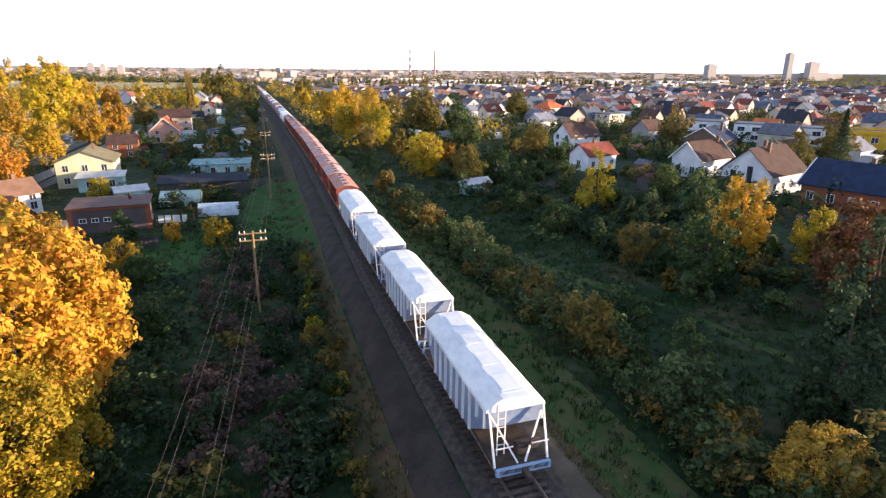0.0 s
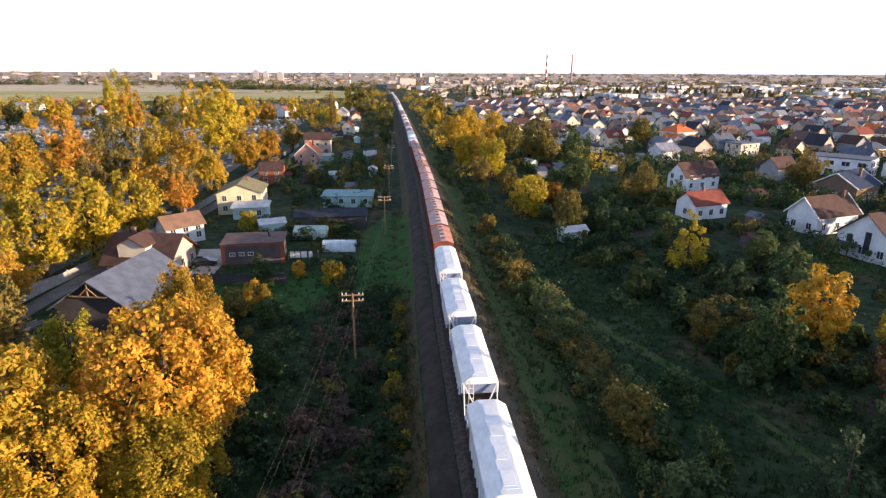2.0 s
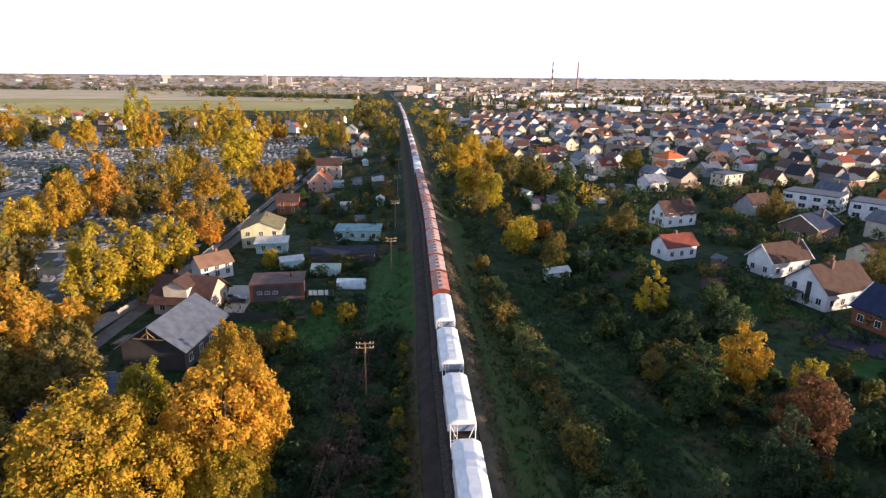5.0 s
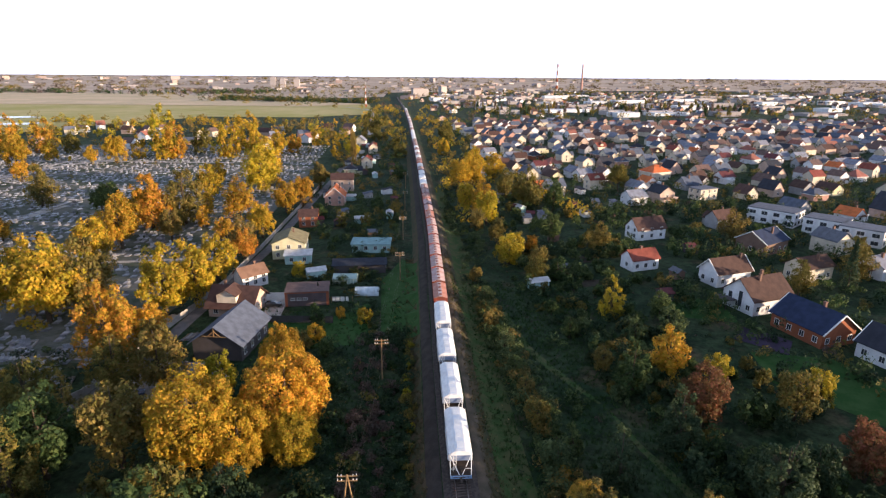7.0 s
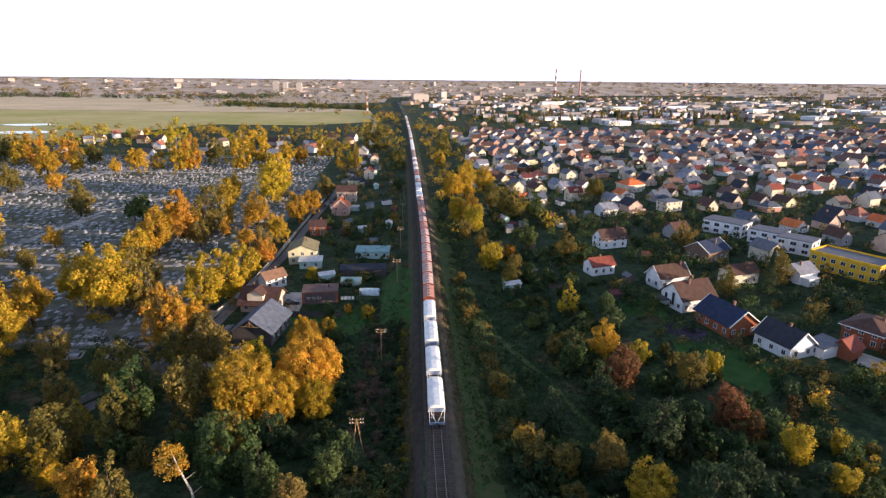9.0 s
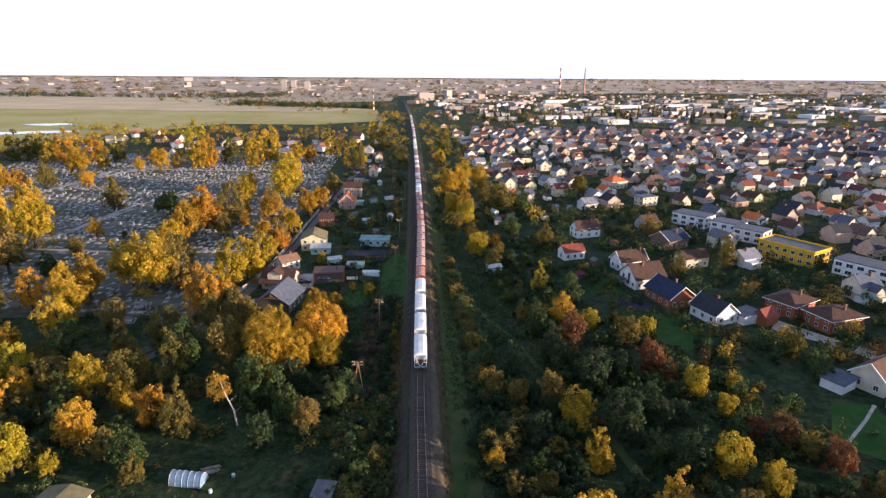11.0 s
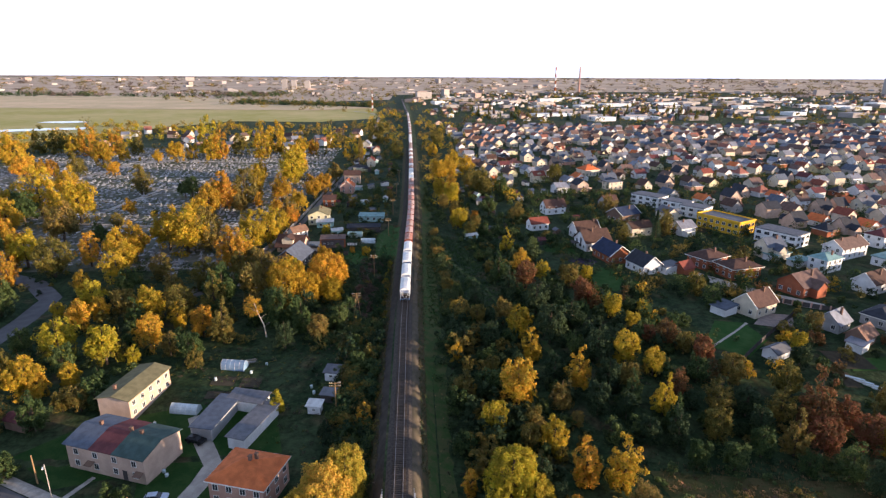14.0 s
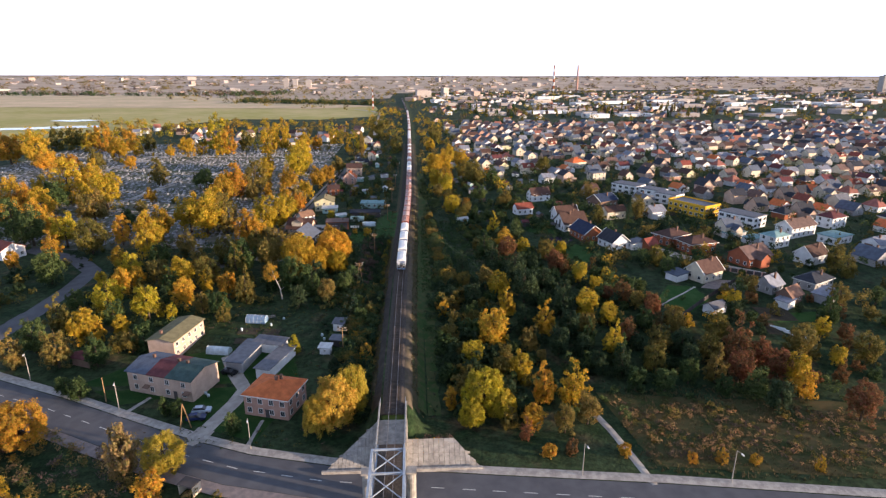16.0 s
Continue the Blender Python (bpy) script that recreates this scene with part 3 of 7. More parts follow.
def abutment():
    ab = thing("abutment", pose(0, 0, 0), "stepped concrete slab abutment with sloping wings", "abutment")
    part("wall", Shape().box(0, -88, -6.5, 6.4, 9, 5.8).mesh("wall", M["concrete"]), ab)
    # sloping wings faced with ribbed slabs, one slab beside the next
    for s, reach in ((-1, 10.5), (1, 15.0)):
        n = 14
        for i in range(n):
            us = (i / n + 0.002, (i + 1) / n - 0.002)
            xs = [s * (3.25 + u * reach) for u in us]
            ks = [max(0.04, 1 - u if s < 0 else 0.62 * min(1.0, (1 - u) / 0.36)) for u in us]
            for r in range(6):
                if max(ks) <= r / 6:
                    break
                low, high = r / 6 + 0.003, [max(r / 6 + 0.006, min(k, (r + 1) / 6 - 0.003)) for k in ks]
                vs = [(x, -92.9 + 9.5 * q, -6.4 + 5.3 * q) for x, q in ((xs[0], low), (xs[1], low), (xs[1], high[1]), (xs[0], high[0]))]
                vs += [(v[0], v[1], v[2] - 0.5) for v in vs]
                part("slab", Shape().add(vs, [[0, 1, 2, 3], [7, 6, 5, 4], [0, 4, 5, 1], [1, 5, 6, 2], [2, 6, 7, 3], [3, 7, 4, 0]]).mesh("slab", M["concrete"]), ab)
        part("kerb", Shape().box(s * (3.3 + reach / 2), -93.2, -6.3, reach, 0.5, 0.75).mesh("kerb", M["concrete"]), ab)
    for s in (-1, 1):
        part("parapet", Shape().box(s * 2.9, -85.5, -0.7, 0.3, 15, 1.1).mesh("parapet", M["concrete"]), ab)
        for y in np.arange(-101, -78, 1.5):
            part("rail_post", Shape().tube((s * 2.75, y, -0.5), (s * 2.75, y, 1.4), 0.03, n=4).mesh("rail_post", M["steelblue"]), ab)
        part("handrail", Shape().tube((s * 2.75, -101, 1.4), (s * 2.75, -78, 1.4), 0.05, n=4).mesh("handrail", M["steelblue"]), ab)


abutment()

# ---- train ----


def bogie(parent, y):
    f = Shape().box(-1.02, y, 0.42, 0.14, 2.3, 0.26).box(1.02, y, 0.42, 0.14, 2.3, 0.26).box(0, y, 0.5, 2.1, 0.5, 0.3)
    b = part("bogie", f.mesh("bogie", M["chassis"]), parent)
    for dy in (-0.92, 0.92):
        part("wheelset", Shape().tube((-0.86, y + dy, 0.62), (-0.73, y + dy, 0.62), 0.46, n=14).tube((0.73, y + dy, 0.62), (0.86, y + dy, 0.62), 0.46, n=14).tube((-0.8, y + dy, 0.62), (0.8, y + dy, 0.62), 0.08).mesh("wheelset", M["chassis"]), b)


def red_wagon():
    """Short hopper wagon, built along y from 0 at its near end, with a dusty pitched roof."""
    w = thing("hopper_wagon", pose(0, 0, -500), "rust-red cement hopper wagon with a dusty pitched roof", "wagon", "wagons of the train")
    L, hw = 11.1, 1.52
    y0, y1 = 0.75, L - 0.75
    yb0, yb1 = 2.3, L - 2.3
    zf, zm, ze = 1.3, 3.0, 3.95
    body = Shape()
    for s in (-1, 1):
        body.add([(s * (hw - 0.04), yb0, zf), (s * (hw - 0.04), yb1, zf), (s * (hw - 0.04), y1, zm), (s * (hw - 0.04), y1, ze), (s * (hw - 0.04), y0, ze), (s * (hw - 0.04), y0, zm)], [[0, 1, 2, 3, 4, 5]])
    q = hw - 0.04
    body.add([(-q, yb0, zf), (q, yb0, zf), (-q, y0, zm), (q, y0, zm), (-q, y0, ze), (q, y0, ze), (-q, yb1, zf), (q, yb1, zf), (-q, y1, zm), (q, y1, zm), (-q, y1, ze), (q, y1, ze)], [[0, 1, 3, 2], [2, 3, 5, 4], [6, 8, 9, 7], [8, 10, 11, 9], [0, 6, 7, 1]])
    part("body", body.mesh("body", M["wagon_red"]), w)
    ribs = 9
    for i in range(ribs):
        y = y0 + 0.05 + (y1 - y0 - 0.1) * i / (ribs - 1)
        lo = zm if (y < yb0 - 0.8 or y > yb1 + 0.8) else zf + 0.1
        for s in (-1, 1):
            part("rib", Shape().box(s * (hw + 0.01), y, lo, 0.12, 0.12, ze - lo - 0.03).mesh("rib", M["wagon_red"]), w)
    for s in (-1, 1):
        part("top_rail", Shape().box(s * hw, (y0 + y1) / 2, ze - 0.16, 0.14, y1 - y0, 0.12).mesh("top_rail", M["wagon_red"]), w)
    roof = Shape()
    rw, rz = hw + 0.1, ze + 0.42
    prof = [(-rw, ze - 0.02), (-0.45, rz), (0.45, rz), (rw, ze - 0.02), (0.42, rz - 0.06), (-0.42, rz - 0.06)]
    roof.prism(prof, 1, y0 - 0.12, y1 + 0.12)
    part("roof", roof.mesh("roof", M["wagon_roof"]), w, "dusty grey-pink steel roof")
    part("catwalk", Shape().box(0, (y0 + y1) / 2, rz + 0.0, 0.84, y1 - y0 - 0.1, 0.05).mesh("catwalk", M["roof_strip"]), w, "pale dusty walkway strip")
    for k in (0.14, 0.38, 0.62, 0.86):
        y = y0 + (y1 - y0) * k
        part("hatch", Shape().tube((0.0, y, rz), (0.0, y, rz + 0.16), 0.4, 0.36, 12).tube((0, y, rz + 0.16), (0, y, rz + 0.21), 0.26, 0.1, 12).mesh("hatch", M["wagon_red"]), w, "round loading hatch")
    for yg in (y0 - 0.03, y1 - 0.02):
        part("gable", Shape().prism([(-hw, ze), (hw, ze), (0.45, rz - 0.02), (-0.45, rz - 0.02)], 1, yg, yg + 0.05).mesh("gable", M["wagon_red"]), w)
    part("frame", Shape().box(0, L / 2, 0.98, 2.5, L - 1.0, 0.22).box(-0.9, 0.62, 0.86, 0.3, 0.5, 0.3).box(0.9, 0.62, 0.86, 0.3, 0.5, 0.3).mesh("frame", M["chassis_pale"]), w, "pale dusty steel underframe")
    for ye, yt in ((0.75, 0.85), (L - 0.75, L - 0.85)):
        for s in (-1, 1):
            part("corner_post", Shape().box(s * 1.3, ye, 1.2, 0.11, 0.11, 2.0).mesh("corner_post", M["wagon_red"]), w)
            part("strut", Shape().tube((s * 0.55, ye, 1.2), (s * 1.25, ye, 3.1), 0.05, n=4).mesh("strut", M["wagon_red"]), w)
        part("platform", Shape().box(0, ye + (0.75 if ye < 5 else -0.75), 1.2, 2.6, 1.4, 0.05).mesh("platform", M["chassis_pale"]), w)
    for y in (L * 0.36, L * 0.64):
        part("chute", Shape().box(0, y, 0.35, 0.9, 0.9, 0.95, taper=1.9).mesh("chute", M["chassis"]), w)
    for y in (1.95, L - 1.95):
        bogie(w, y)
    for yc in (0.1, L - 0.1):
        part("coupler", Shape().box(0, yc, 0.9, 0.26, 0.8, 0.26).mesh("coupler", M["chassis"]), w)
    return w


def white_wagon():
    """Longer grain hopper wagon with a rounded pale roof and ribbed sides."""
    w = thing("grain_wagon", pose(0, 0, -500), "white grain hopper wagon with a rounded pale roof", "wagon", "wagons of the train")
    L, hw = 14.35, 1.56
    y0, y1 = 1.75, L - 1.75
    yb0, yb1 = 4.2, L - 4.2
    zf, zm, ze = 1.2, 2.7, 3.7
    q = hw - 0.05
    body = Shape()
    body.add([(-q, yb0, zf), (q, yb0, zf), (-q, y0 + 0.15, zm), (q, y0 + 0.15, zm), (-q, y0 + 0.15, ze), (q, y0 + 0.15, ze), (-q, yb1, zf), (q, yb1, zf), (-q, y1 - 0.15, zm), (q, y1 - 0.15, zm), (-q, y1 - 0.15, ze), (q, y1 - 0.15, ze)], [[0, 1, 3, 2], [2, 3, 5, 4], [6, 8, 9, 7], [8, 10, 11, 9], [0, 6, 7, 1]])
    for s in (-1, 1):
        body.add([(s * q, yb0, zf), (s * q, yb1, zf), (s * q, y1 - 0.15, zm), (s * q, y1 - 0.15, ze), (s * q, y0 + 0.15, ze), (s * q, y0 + 0.15, zm)], [[0, 1, 2, 3, 4, 5]])
    # side panels carry the blue shade between the ribs in their colour
    part("body", body.mesh("body", M["wagon_side"]), w, "hopper sides with blue shade in their colour")
    for i in range(11):
        y = y0 + 0.25 + (y1 - y0 - 0.5) * i / 10
        lo = zm if (y < yb0 - 1 or y > yb1 + 1) else zf + 0.1
        for s in (-1, 1):
            part("rib", Shape().box(s * (hw + 0.01), y, lo, 0.13, 0.14, ze - lo).mesh("rib", M["wagon_white"]), w)
    prof = [(-hw - 0.06, ze - 0.06), (-hw - 0.02, ze + 0.1), (-0.95, ze + 0.52), (-0.7, ze + 0.6), (0.7, ze + 0.6), (0.95, ze + 0.52), (hw + 0.02, ze + 0.1), (hw + 0.06, ze - 0.06)]
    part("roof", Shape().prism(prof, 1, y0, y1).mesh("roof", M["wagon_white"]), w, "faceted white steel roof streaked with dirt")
    part("hatch_strip", Shape().box(0, L / 2, ze + 0.6, 1.1, y1 - y0 - 1.0, 0.02).mesh("hatch_strip", M["wagon_stain"]), w, "long bluish loading hatch cover")
    for k in range(4):
        y = y0 + 1.5 + k * (y1 - y0 - 3.0) / 3
        part("hatch", Shape().box(0, y, ze + 0.62, 0.85, 1.5, 0.025).mesh("hatch", M["wagon_white"]), w, "white loading hatch lid")
    part("frame", Shape().box(0, L / 2, 0.95, 2.6, L - 1.0, 0.24).mesh("frame", M["chassis"]), w)
    for ye, d in ((0.85, 1), (L - 0.85, -1)):
        for s in (-1, 1):
            part("corner_post", Shape().tube((s * 1.42, ye, 1.15), (s * 1.46, ye + d * 0.85, ze), 0.07, n=4).mesh("corner_post", M["wagon_white"]), w)
            part("strut", Shape().tube((s * 0.2, ye, 1.2), (s * 1.4, ye + d * 0.85, ze - 0.1), 0.06, n=4).mesh("strut", M["wagon_white"]), w)
            part("guard_rail", Shape().tube((s * 1.42, ye, 2.2), (s * 0.5, ye, 2.2), 0.035, n=4).mesh("guard_rail", M["wagon_white"]), w)
        part("gable", Shape().prism([(-hw, ze - 0.05), (hw, ze - 0.05), (0.95, ze + 0.5), (-0.95, ze + 0.5)], 1, ye + d * 0.93, ye + d * 0.98).mesh("gable", M["wagon_white"]), w)
        part("platform", Shape().box(0, ye + d * 0.9, 1.18, 2.8, 1.6, 0.06).mesh("platform", M["chassis"]), w)
        part("end_beam", Shape().box(0, ye - d * 0.25, 0.85, 2.9, 0.2, 0.36).mesh("end_beam", M["wagon_blue"]), w)
        part("ladder", Shape().box(-1.0, ye + d * 0.78, 1.2, 0.05, 0.05, 2.9).box(-0.6, ye + d * 0.78, 1.2, 0.05, 0.05, 2.9).box(-0.8, ye + d * 0.78, 1.8, 0.4, 0.04, 0.04).box(-0.8, ye + d * 0.78, 2.3, 0.4, 0.04, 0.04).box(-0.8, ye + d * 0.78, 2.8, 0.4, 0.04, 0.04).box(-0.8, ye + d * 0.78, 3.3, 0.4, 0.04, 0.04).mesh("ladder", M["wagon_white"]), w)
        part("brake_gear", Shape().box(0.4, ye + d * 0.7, 1.3, 0.8, 0.6, 0.5).tube((0.8, ye + d * 0.2, 2.0), (0.8, ye + d * 0.3, 2.0), 0.3, n=12).mesh("brake_gear", M["chassis"]), w)
    for y in (L * 0.33, L * 0.5, L * 0.67):
        part("chute", Shape().box(0, y, 0.32, 0.9, 1.0, 0.95, taper=1.8).mesh("chute", M["chassis"]), w)
    for y in (2.2, L - 2.2):
        bogie(w, y)
    for yc in (0.1, L - 0.1):
        part("coupler", Shape().box(0, yc, 0.9, 0.26, 0.8, 0.26).mesh("coupler", M["chassis"]), w)
    return w


def lighten(w):
    """A wagon too far off for its small parts to be seen."""
    for o in [c for c in w.children_recursive if c.name.split(".")[0] in ("rib", "strut", "corner_post", "ladder", "brake_gear", "chute", "wheelset", "coupler", "platform", "end_beam", "guard_rail", "gable", "hatch_strip", "top_rail")]:
        bpy.data.objects.remove(o)
    return w


def set_wagon(proto, y, length):
    a, b = track_x(y), track_x(y + length)
    return copy_thing(proto, pose(a, y, 0.17, 0, 0, -math.degrees(math.atan2(b - a, length))))


red, pale = red_wagon(), white_wagon()
TAIL = 8.0
y = TAIL
rng = random.Random(5)
count = 0
while y < 850:
    white_one = count < 4 or (count > 12 and rng.random() < 0.4)
    proto, length = (pale, 14.35) if white_one else (red, 11.15)
    w = set_wagon(proto, y, length)
    if y > 230:
        lighten(w)
    if not white_one and (count == 4 or rng.random() < 0.18):
        for c in w.children:
            if c.name.startswith("roof"):
                recolour(c, M["roof_orange"])
        w["label"] = "rust-red cement hopper wagon with a reddish roof"
    y += length
    count += 1
for proto in (red, pale):
    for o in list(proto.children_recursive) + [proto]:
        bpy.data.objects.remove(o)

# ---- houses ----
PANES = {}


def window_part(parent, m, w, h, frame_mat=None):
    key = (round(w, 2), round(h, 2))
    if key not in PANES:
        f = Shape()
        for x in (-w / 2, w / 2):
            f.box(x, 0, 0, 0.09, 0.1, h)
        f.box(0, 0, -0.05, w + 0.2, 0.14, 0.07).box(0, 0, h - 0.04, w + 0.09, 0.1, 0.08).box(0, 0, 0, 0.06, 0.08, h)
        PANES[key] = (f.mesh("window", M["white"]), Shape().box(0, 0.0, 0.03, w - 0.05, 0.05, h - 0.06).mesh("pane", M["glass"]))
    win = part("window", PANES[key][0], parent, m=m)
    part("pane", PANES[key][1], win, "dark glass pane")
    return win


def wall_windows(parent, W, D, levels, sides, gap=3.0, size=(1.1, 1.3)):
    """Windows on the sides named (s n w e), level by level."""
    for side in sides:
        length = W if side in "sn" else D
        n = max(1, int(length / gap))
        for z in levels:
            for i in range(n):
                u = (i + 0.5) / n * length - length / 2
                if side == "s":
                    m = pose(u, -D / 2 - 0.02, z)
                elif side == "n":
                    m = pose(u, D / 2 + 0.02, z, 0, 0, 180)
                elif side == "e":
                    m = pose(W / 2 + 0.02, u, z, 0, 0, 90)
                else:
                    m = pose(-W / 2 - 0.02, u, z, 0, 0, -90)
                window_part(parent, m, *size)


def walls_mesh(W, D, h, rise, ridge, material, flat=False):
    s = Shape()
    x, y = W / 2, D / 2
    base = -0.6
    if flat or rise == 0:
        return s.box(0, 0, base, W, D, h - base).mesh("wall", material)
    if ridge == "x":
        s.prism([(-y, base), (y, base), (y, h), (0, h + rise), (-y, h)], 0, -x, x)
    elif ridge == "y":
        s.prism([(-x, base), (x, base), (x, h), (0, h + rise), (-x, h)], 1, -y, y)
    else:
        s.box(0, 0, base, W, D, h - base)
    return s.mesh("wall", material)


def roof_mesh(W, D, h, rise, ridge, material, over=0.45):
    s = Shape()
    t = 0.16
    x, y = W / 2 + over, D / 2 + over
    if ridge == "x":
        k = rise * (1 + over / (D / 2))
        lo = h + rise - k
        s.prism([(-y, lo), (0, h + rise), (y, lo), (y, lo + t), (0, h + rise + t), (-y, lo + t)], 0, -x, x)
    elif ridge == "y":
        k = rise * (1 + over / (W / 2))
        lo = h + rise - k
        s.prism([(-x, lo), (0, h + rise), (x, lo), (x, lo + t), (0, h + rise + t), (-x, lo + t)], 1, -y, y)
    elif ridge == "hip":
        r = abs(W - D) / 2
        a, b = ((-r, 0), (r, 0)) if W >= D else ((0, -r), (0, r))
        top = h + rise
        if W >= D:
            vs = [(-x, -y, h), (x, -y, h), (x, y, h), (-x, y, h), (a[0], a[1], top), (b[0], b[1], top)]
            fs = [[0, 1, 5, 4], [1, 2, 5], [2, 3, 4, 5], [3, 0, 4], [3, 2, 1, 0]]
        else:
            vs = [(-x, -y, h), (x, -y, h), (x, y, h), (-x, y, h), (0, -r, top), (0, r, top)]
            fs = [[0, 1, 4], [1, 2, 5, 4], [2, 3, 5], [3, 0, 4, 5], [3, 2, 1, 0]]
        s.add(vs, fs)
        s.box(0, 0, h - 0.02, 2 * x, 2 * y, 0.03)
    elif ridge == "shed":
        s.add([(-x, -y, h), (x, -y, h), (x, y, h + rise), (-x, y, h + rise), (-x, -y, h + t), (x, -y, h + t), (x, y, h + rise + t), (-x, y, h + rise + t)],
              [[0, 3, 2, 1], [4, 5, 6, 7], [0, 1, 5, 4], [1, 2, 6, 5], [2, 3, 7, 6], [3, 0, 4, 7]])
    else:
        s.box(0, 0, h, 2 * x, 2 * y, 0.3)
        s.box(0, 0, h + 0.3, 2 * x - 0.5, 2 * y - 0.5, 0.02)
    return s.mesh("roof", material)


def bargeboards(b, W, D, h, rise, ridge, over=0.45):
    """White boards along the sloping edges of both gables."""
    for s in (-1, 1):
        for q in (-1, 1):
            if ridge == "y":
                k = rise * (1 + over / (W / 2))
                a, c = (q * (W / 2 + over), s * (D / 2 + over + 0.02), h + rise - k + 0.04), (0, s * (D / 2 + over + 0.02), h + rise + 0.04)
            else:
                k = rise * (1 + over / (D / 2))
                a, c = (s * (W / 2 + over + 0.02), q * (D / 2 + over), h + rise - k + 0.04), (s * (W / 2 + over + 0.02), 0, h + rise + 0.04)
            part("bargeboard", Shape().tube(a, c, 0.16, n=4).mesh("bargeboard", M["white"]), b, "white painted roof edge")


def house(label, x, y, W, D, rot, h, rise, ridge, wall, roof, levels=(1.0,), sides="se", chimneys=((0.2, 0.1),), over=0.45, name="house", category="house", gap=3.0, size=(1.1, 1.3), door=None, group="", z=None, trim=False):
    base = ground_z(x, y) if z is None else z
    b = thing(name, pose(x, y, base, 0, 0, rot), label, category, group)
    part("wall", walls_mesh(W, D, h, rise, ridge, WALL[wall]), b)
    part("roof", roof_mesh(W, D, h, rise, ridge, ROOF[roof], over), b)
    wall_windows(b, W, D, levels, sides, gap, size)
    if trim and ridge in "xy":
        bargeboards(b, W, D, h, rise, ridge, over)
    elif ridge == "hip":
        x_, y_ = W / 2 + over, D / 2 + over
        part("fascia", Shape().box(0, -y_, h - 0.24, 2 * x_ + 0.1, 0.1, 0.22).box(0, y_, h - 0.24, 2 * x_ + 0.1, 0.1, 0.22).box(-x_, 0, h - 0.24, 0.1, 2 * y_ - 0.1, 0.22).box(x_, 0, h - 0.24, 0.1, 2 * y_ - 0.1, 0.22).mesh("fascia", M["white"]), b, "white painted eaves board")
    for cx, cy in chimneys:
        c = Shape().box(cx * W, cy * D, h, 0.58, 0.58, rise + 0.8).box(cx * W, cy * D, h + rise + 0.8, 0.72, 0.72, 0.12)
        part("chimney", c.mesh("chimney", WALL["chimney"]), b)
    if door:
        side, u = door
        m = pose(u, -D / 2 - 0.03, -0.1) if side == "s" else pose(W / 2 + 0.03, u, -0.1, 0, 0, 90)
        part("door", Shape().box(0, 0, 0, 1.0, 0.08, 2.1).box(0, -0.02, 2.1, 1.2, 0.12, 0.1).mesh("door", WALL["dark"]), b, m=m)
    return b


big = house("two-storey beige apartment house with a patchwork roof", -56, -57.8, 18.7, 10, -19, 5.6, 1.3, "x", "beige", "slate", (0.9, 3.5), "s", ((-0.3, 0.05), (0.1, 0.05), (0.25, 0.02)), gap=3.8, door=("s", 4.5))
for c in list(big.children):
    if c.name.startswith("roof"):
        bpy.data.objects.remove(c)
for x0, x1, k in ((-9.8, -3.3, "slate"), (-3.3, 2.2, "maroon"), (2.2, 9.8, "green")):
    yy = 5.45
    part("roof", Shape().prism([(-yy, 5.48), (0, 6.92), (yy, 5.48), (yy, 5.64), (0, 7.08), (-yy, 5.64)], 0, x0, x1 - 0.02).mesh("roof", ROOF[k]), big, {"slate": "grey slate roof panel", "maroon": "dark red metal roof panel", "green": "dark green metal roof panel"}[k])
for ux in (-3.5, 8.2):
    part("porch", Shape().prism([(-5.0, 2.5), (-6.2, 2.15), (-6.2, 2.25), (-5.0, 2.62)], 0, ux - 0.9, ux + 0.9).mesh("porch", WALL["brown"]), big)
house("beige two-storey house with a low khaki metal roof", -62.7, -37.9, 7.6, 15, -11, 5.2, 0.8, "y", "beige", "khaki", (0.9, 3.3), "e", ((-0.2, -0.3),), gap=3.0, size=(1.1, 1.2))
house("pink-beige two-storey house with an orange hipped roof", -28.2, -68.4, 11.1, 9.2, -16, 5.4, 2.0, "hip", "pink", "orange", (0.9, 3.4), "se", ((0.05, 0.0), (0.12, 0.1)), gap=2.6, door=("s", 0.3))
house("long low grey-roofed storage shed", -41.4, -46.4, 4.6, 12, -13, 2.7, 0.5, "shed", "grey", "slate", (), "", (), name="shed", category="shed")
house("low grey-roofed garage row", -32.4, -49.6, 3.9, 13, -20, 2.6, 0.4, "shed", "white", "grey", (), "", (), name="garage", category="garage")
house("low link shed between garages", -35.8, -41, 8.6, 3.8, -16, 2.7, 0.4, "shed", "white", "grey", (), "", (), name="shed", category="shed")
house("small white garden shed", -17.8, -29.8, 3, 3.2, -11, 2.3, 0.4, "shed", "white", "grey", (1.0,), "s", (), name="shed", category="shed", size=(0.7, 0.7))
house("tiny white garden hut", -20.1, -43.3, 2.9, 2.2, -9, 2.0, 0.3, "shed", "white", "white", (0.8,), "s", (), name="shed", category="shed", size=(0.6, 0.6))
house("dark wooden garden shed", -17.4, -39.0, 3.1, 2.4, -12, 2.0, 0.3, "shed", "dark", "grey", (), "", (), name="shed", category="shed")
house("white roadside building with a red gabled roof", -166, 47, 9, 13, 60, 4.2, 2.4, "y", "white", "red", (0.9,), "se", ())
house("small shed with a rusty red roof", -84, -46, 6, 3.5, -20, 2.4, 0.5, "x", "brown", "maroon", (), "", (), name="shed", category="shed")
grey = house("grey-roofed house with a steep front gable", -45.1, 60.5, 10.6, 13.6, -10, 4.0, 3.6, "y", "dark", "slate", (1.0,), "e", (), over=0.8, gap=3.2)
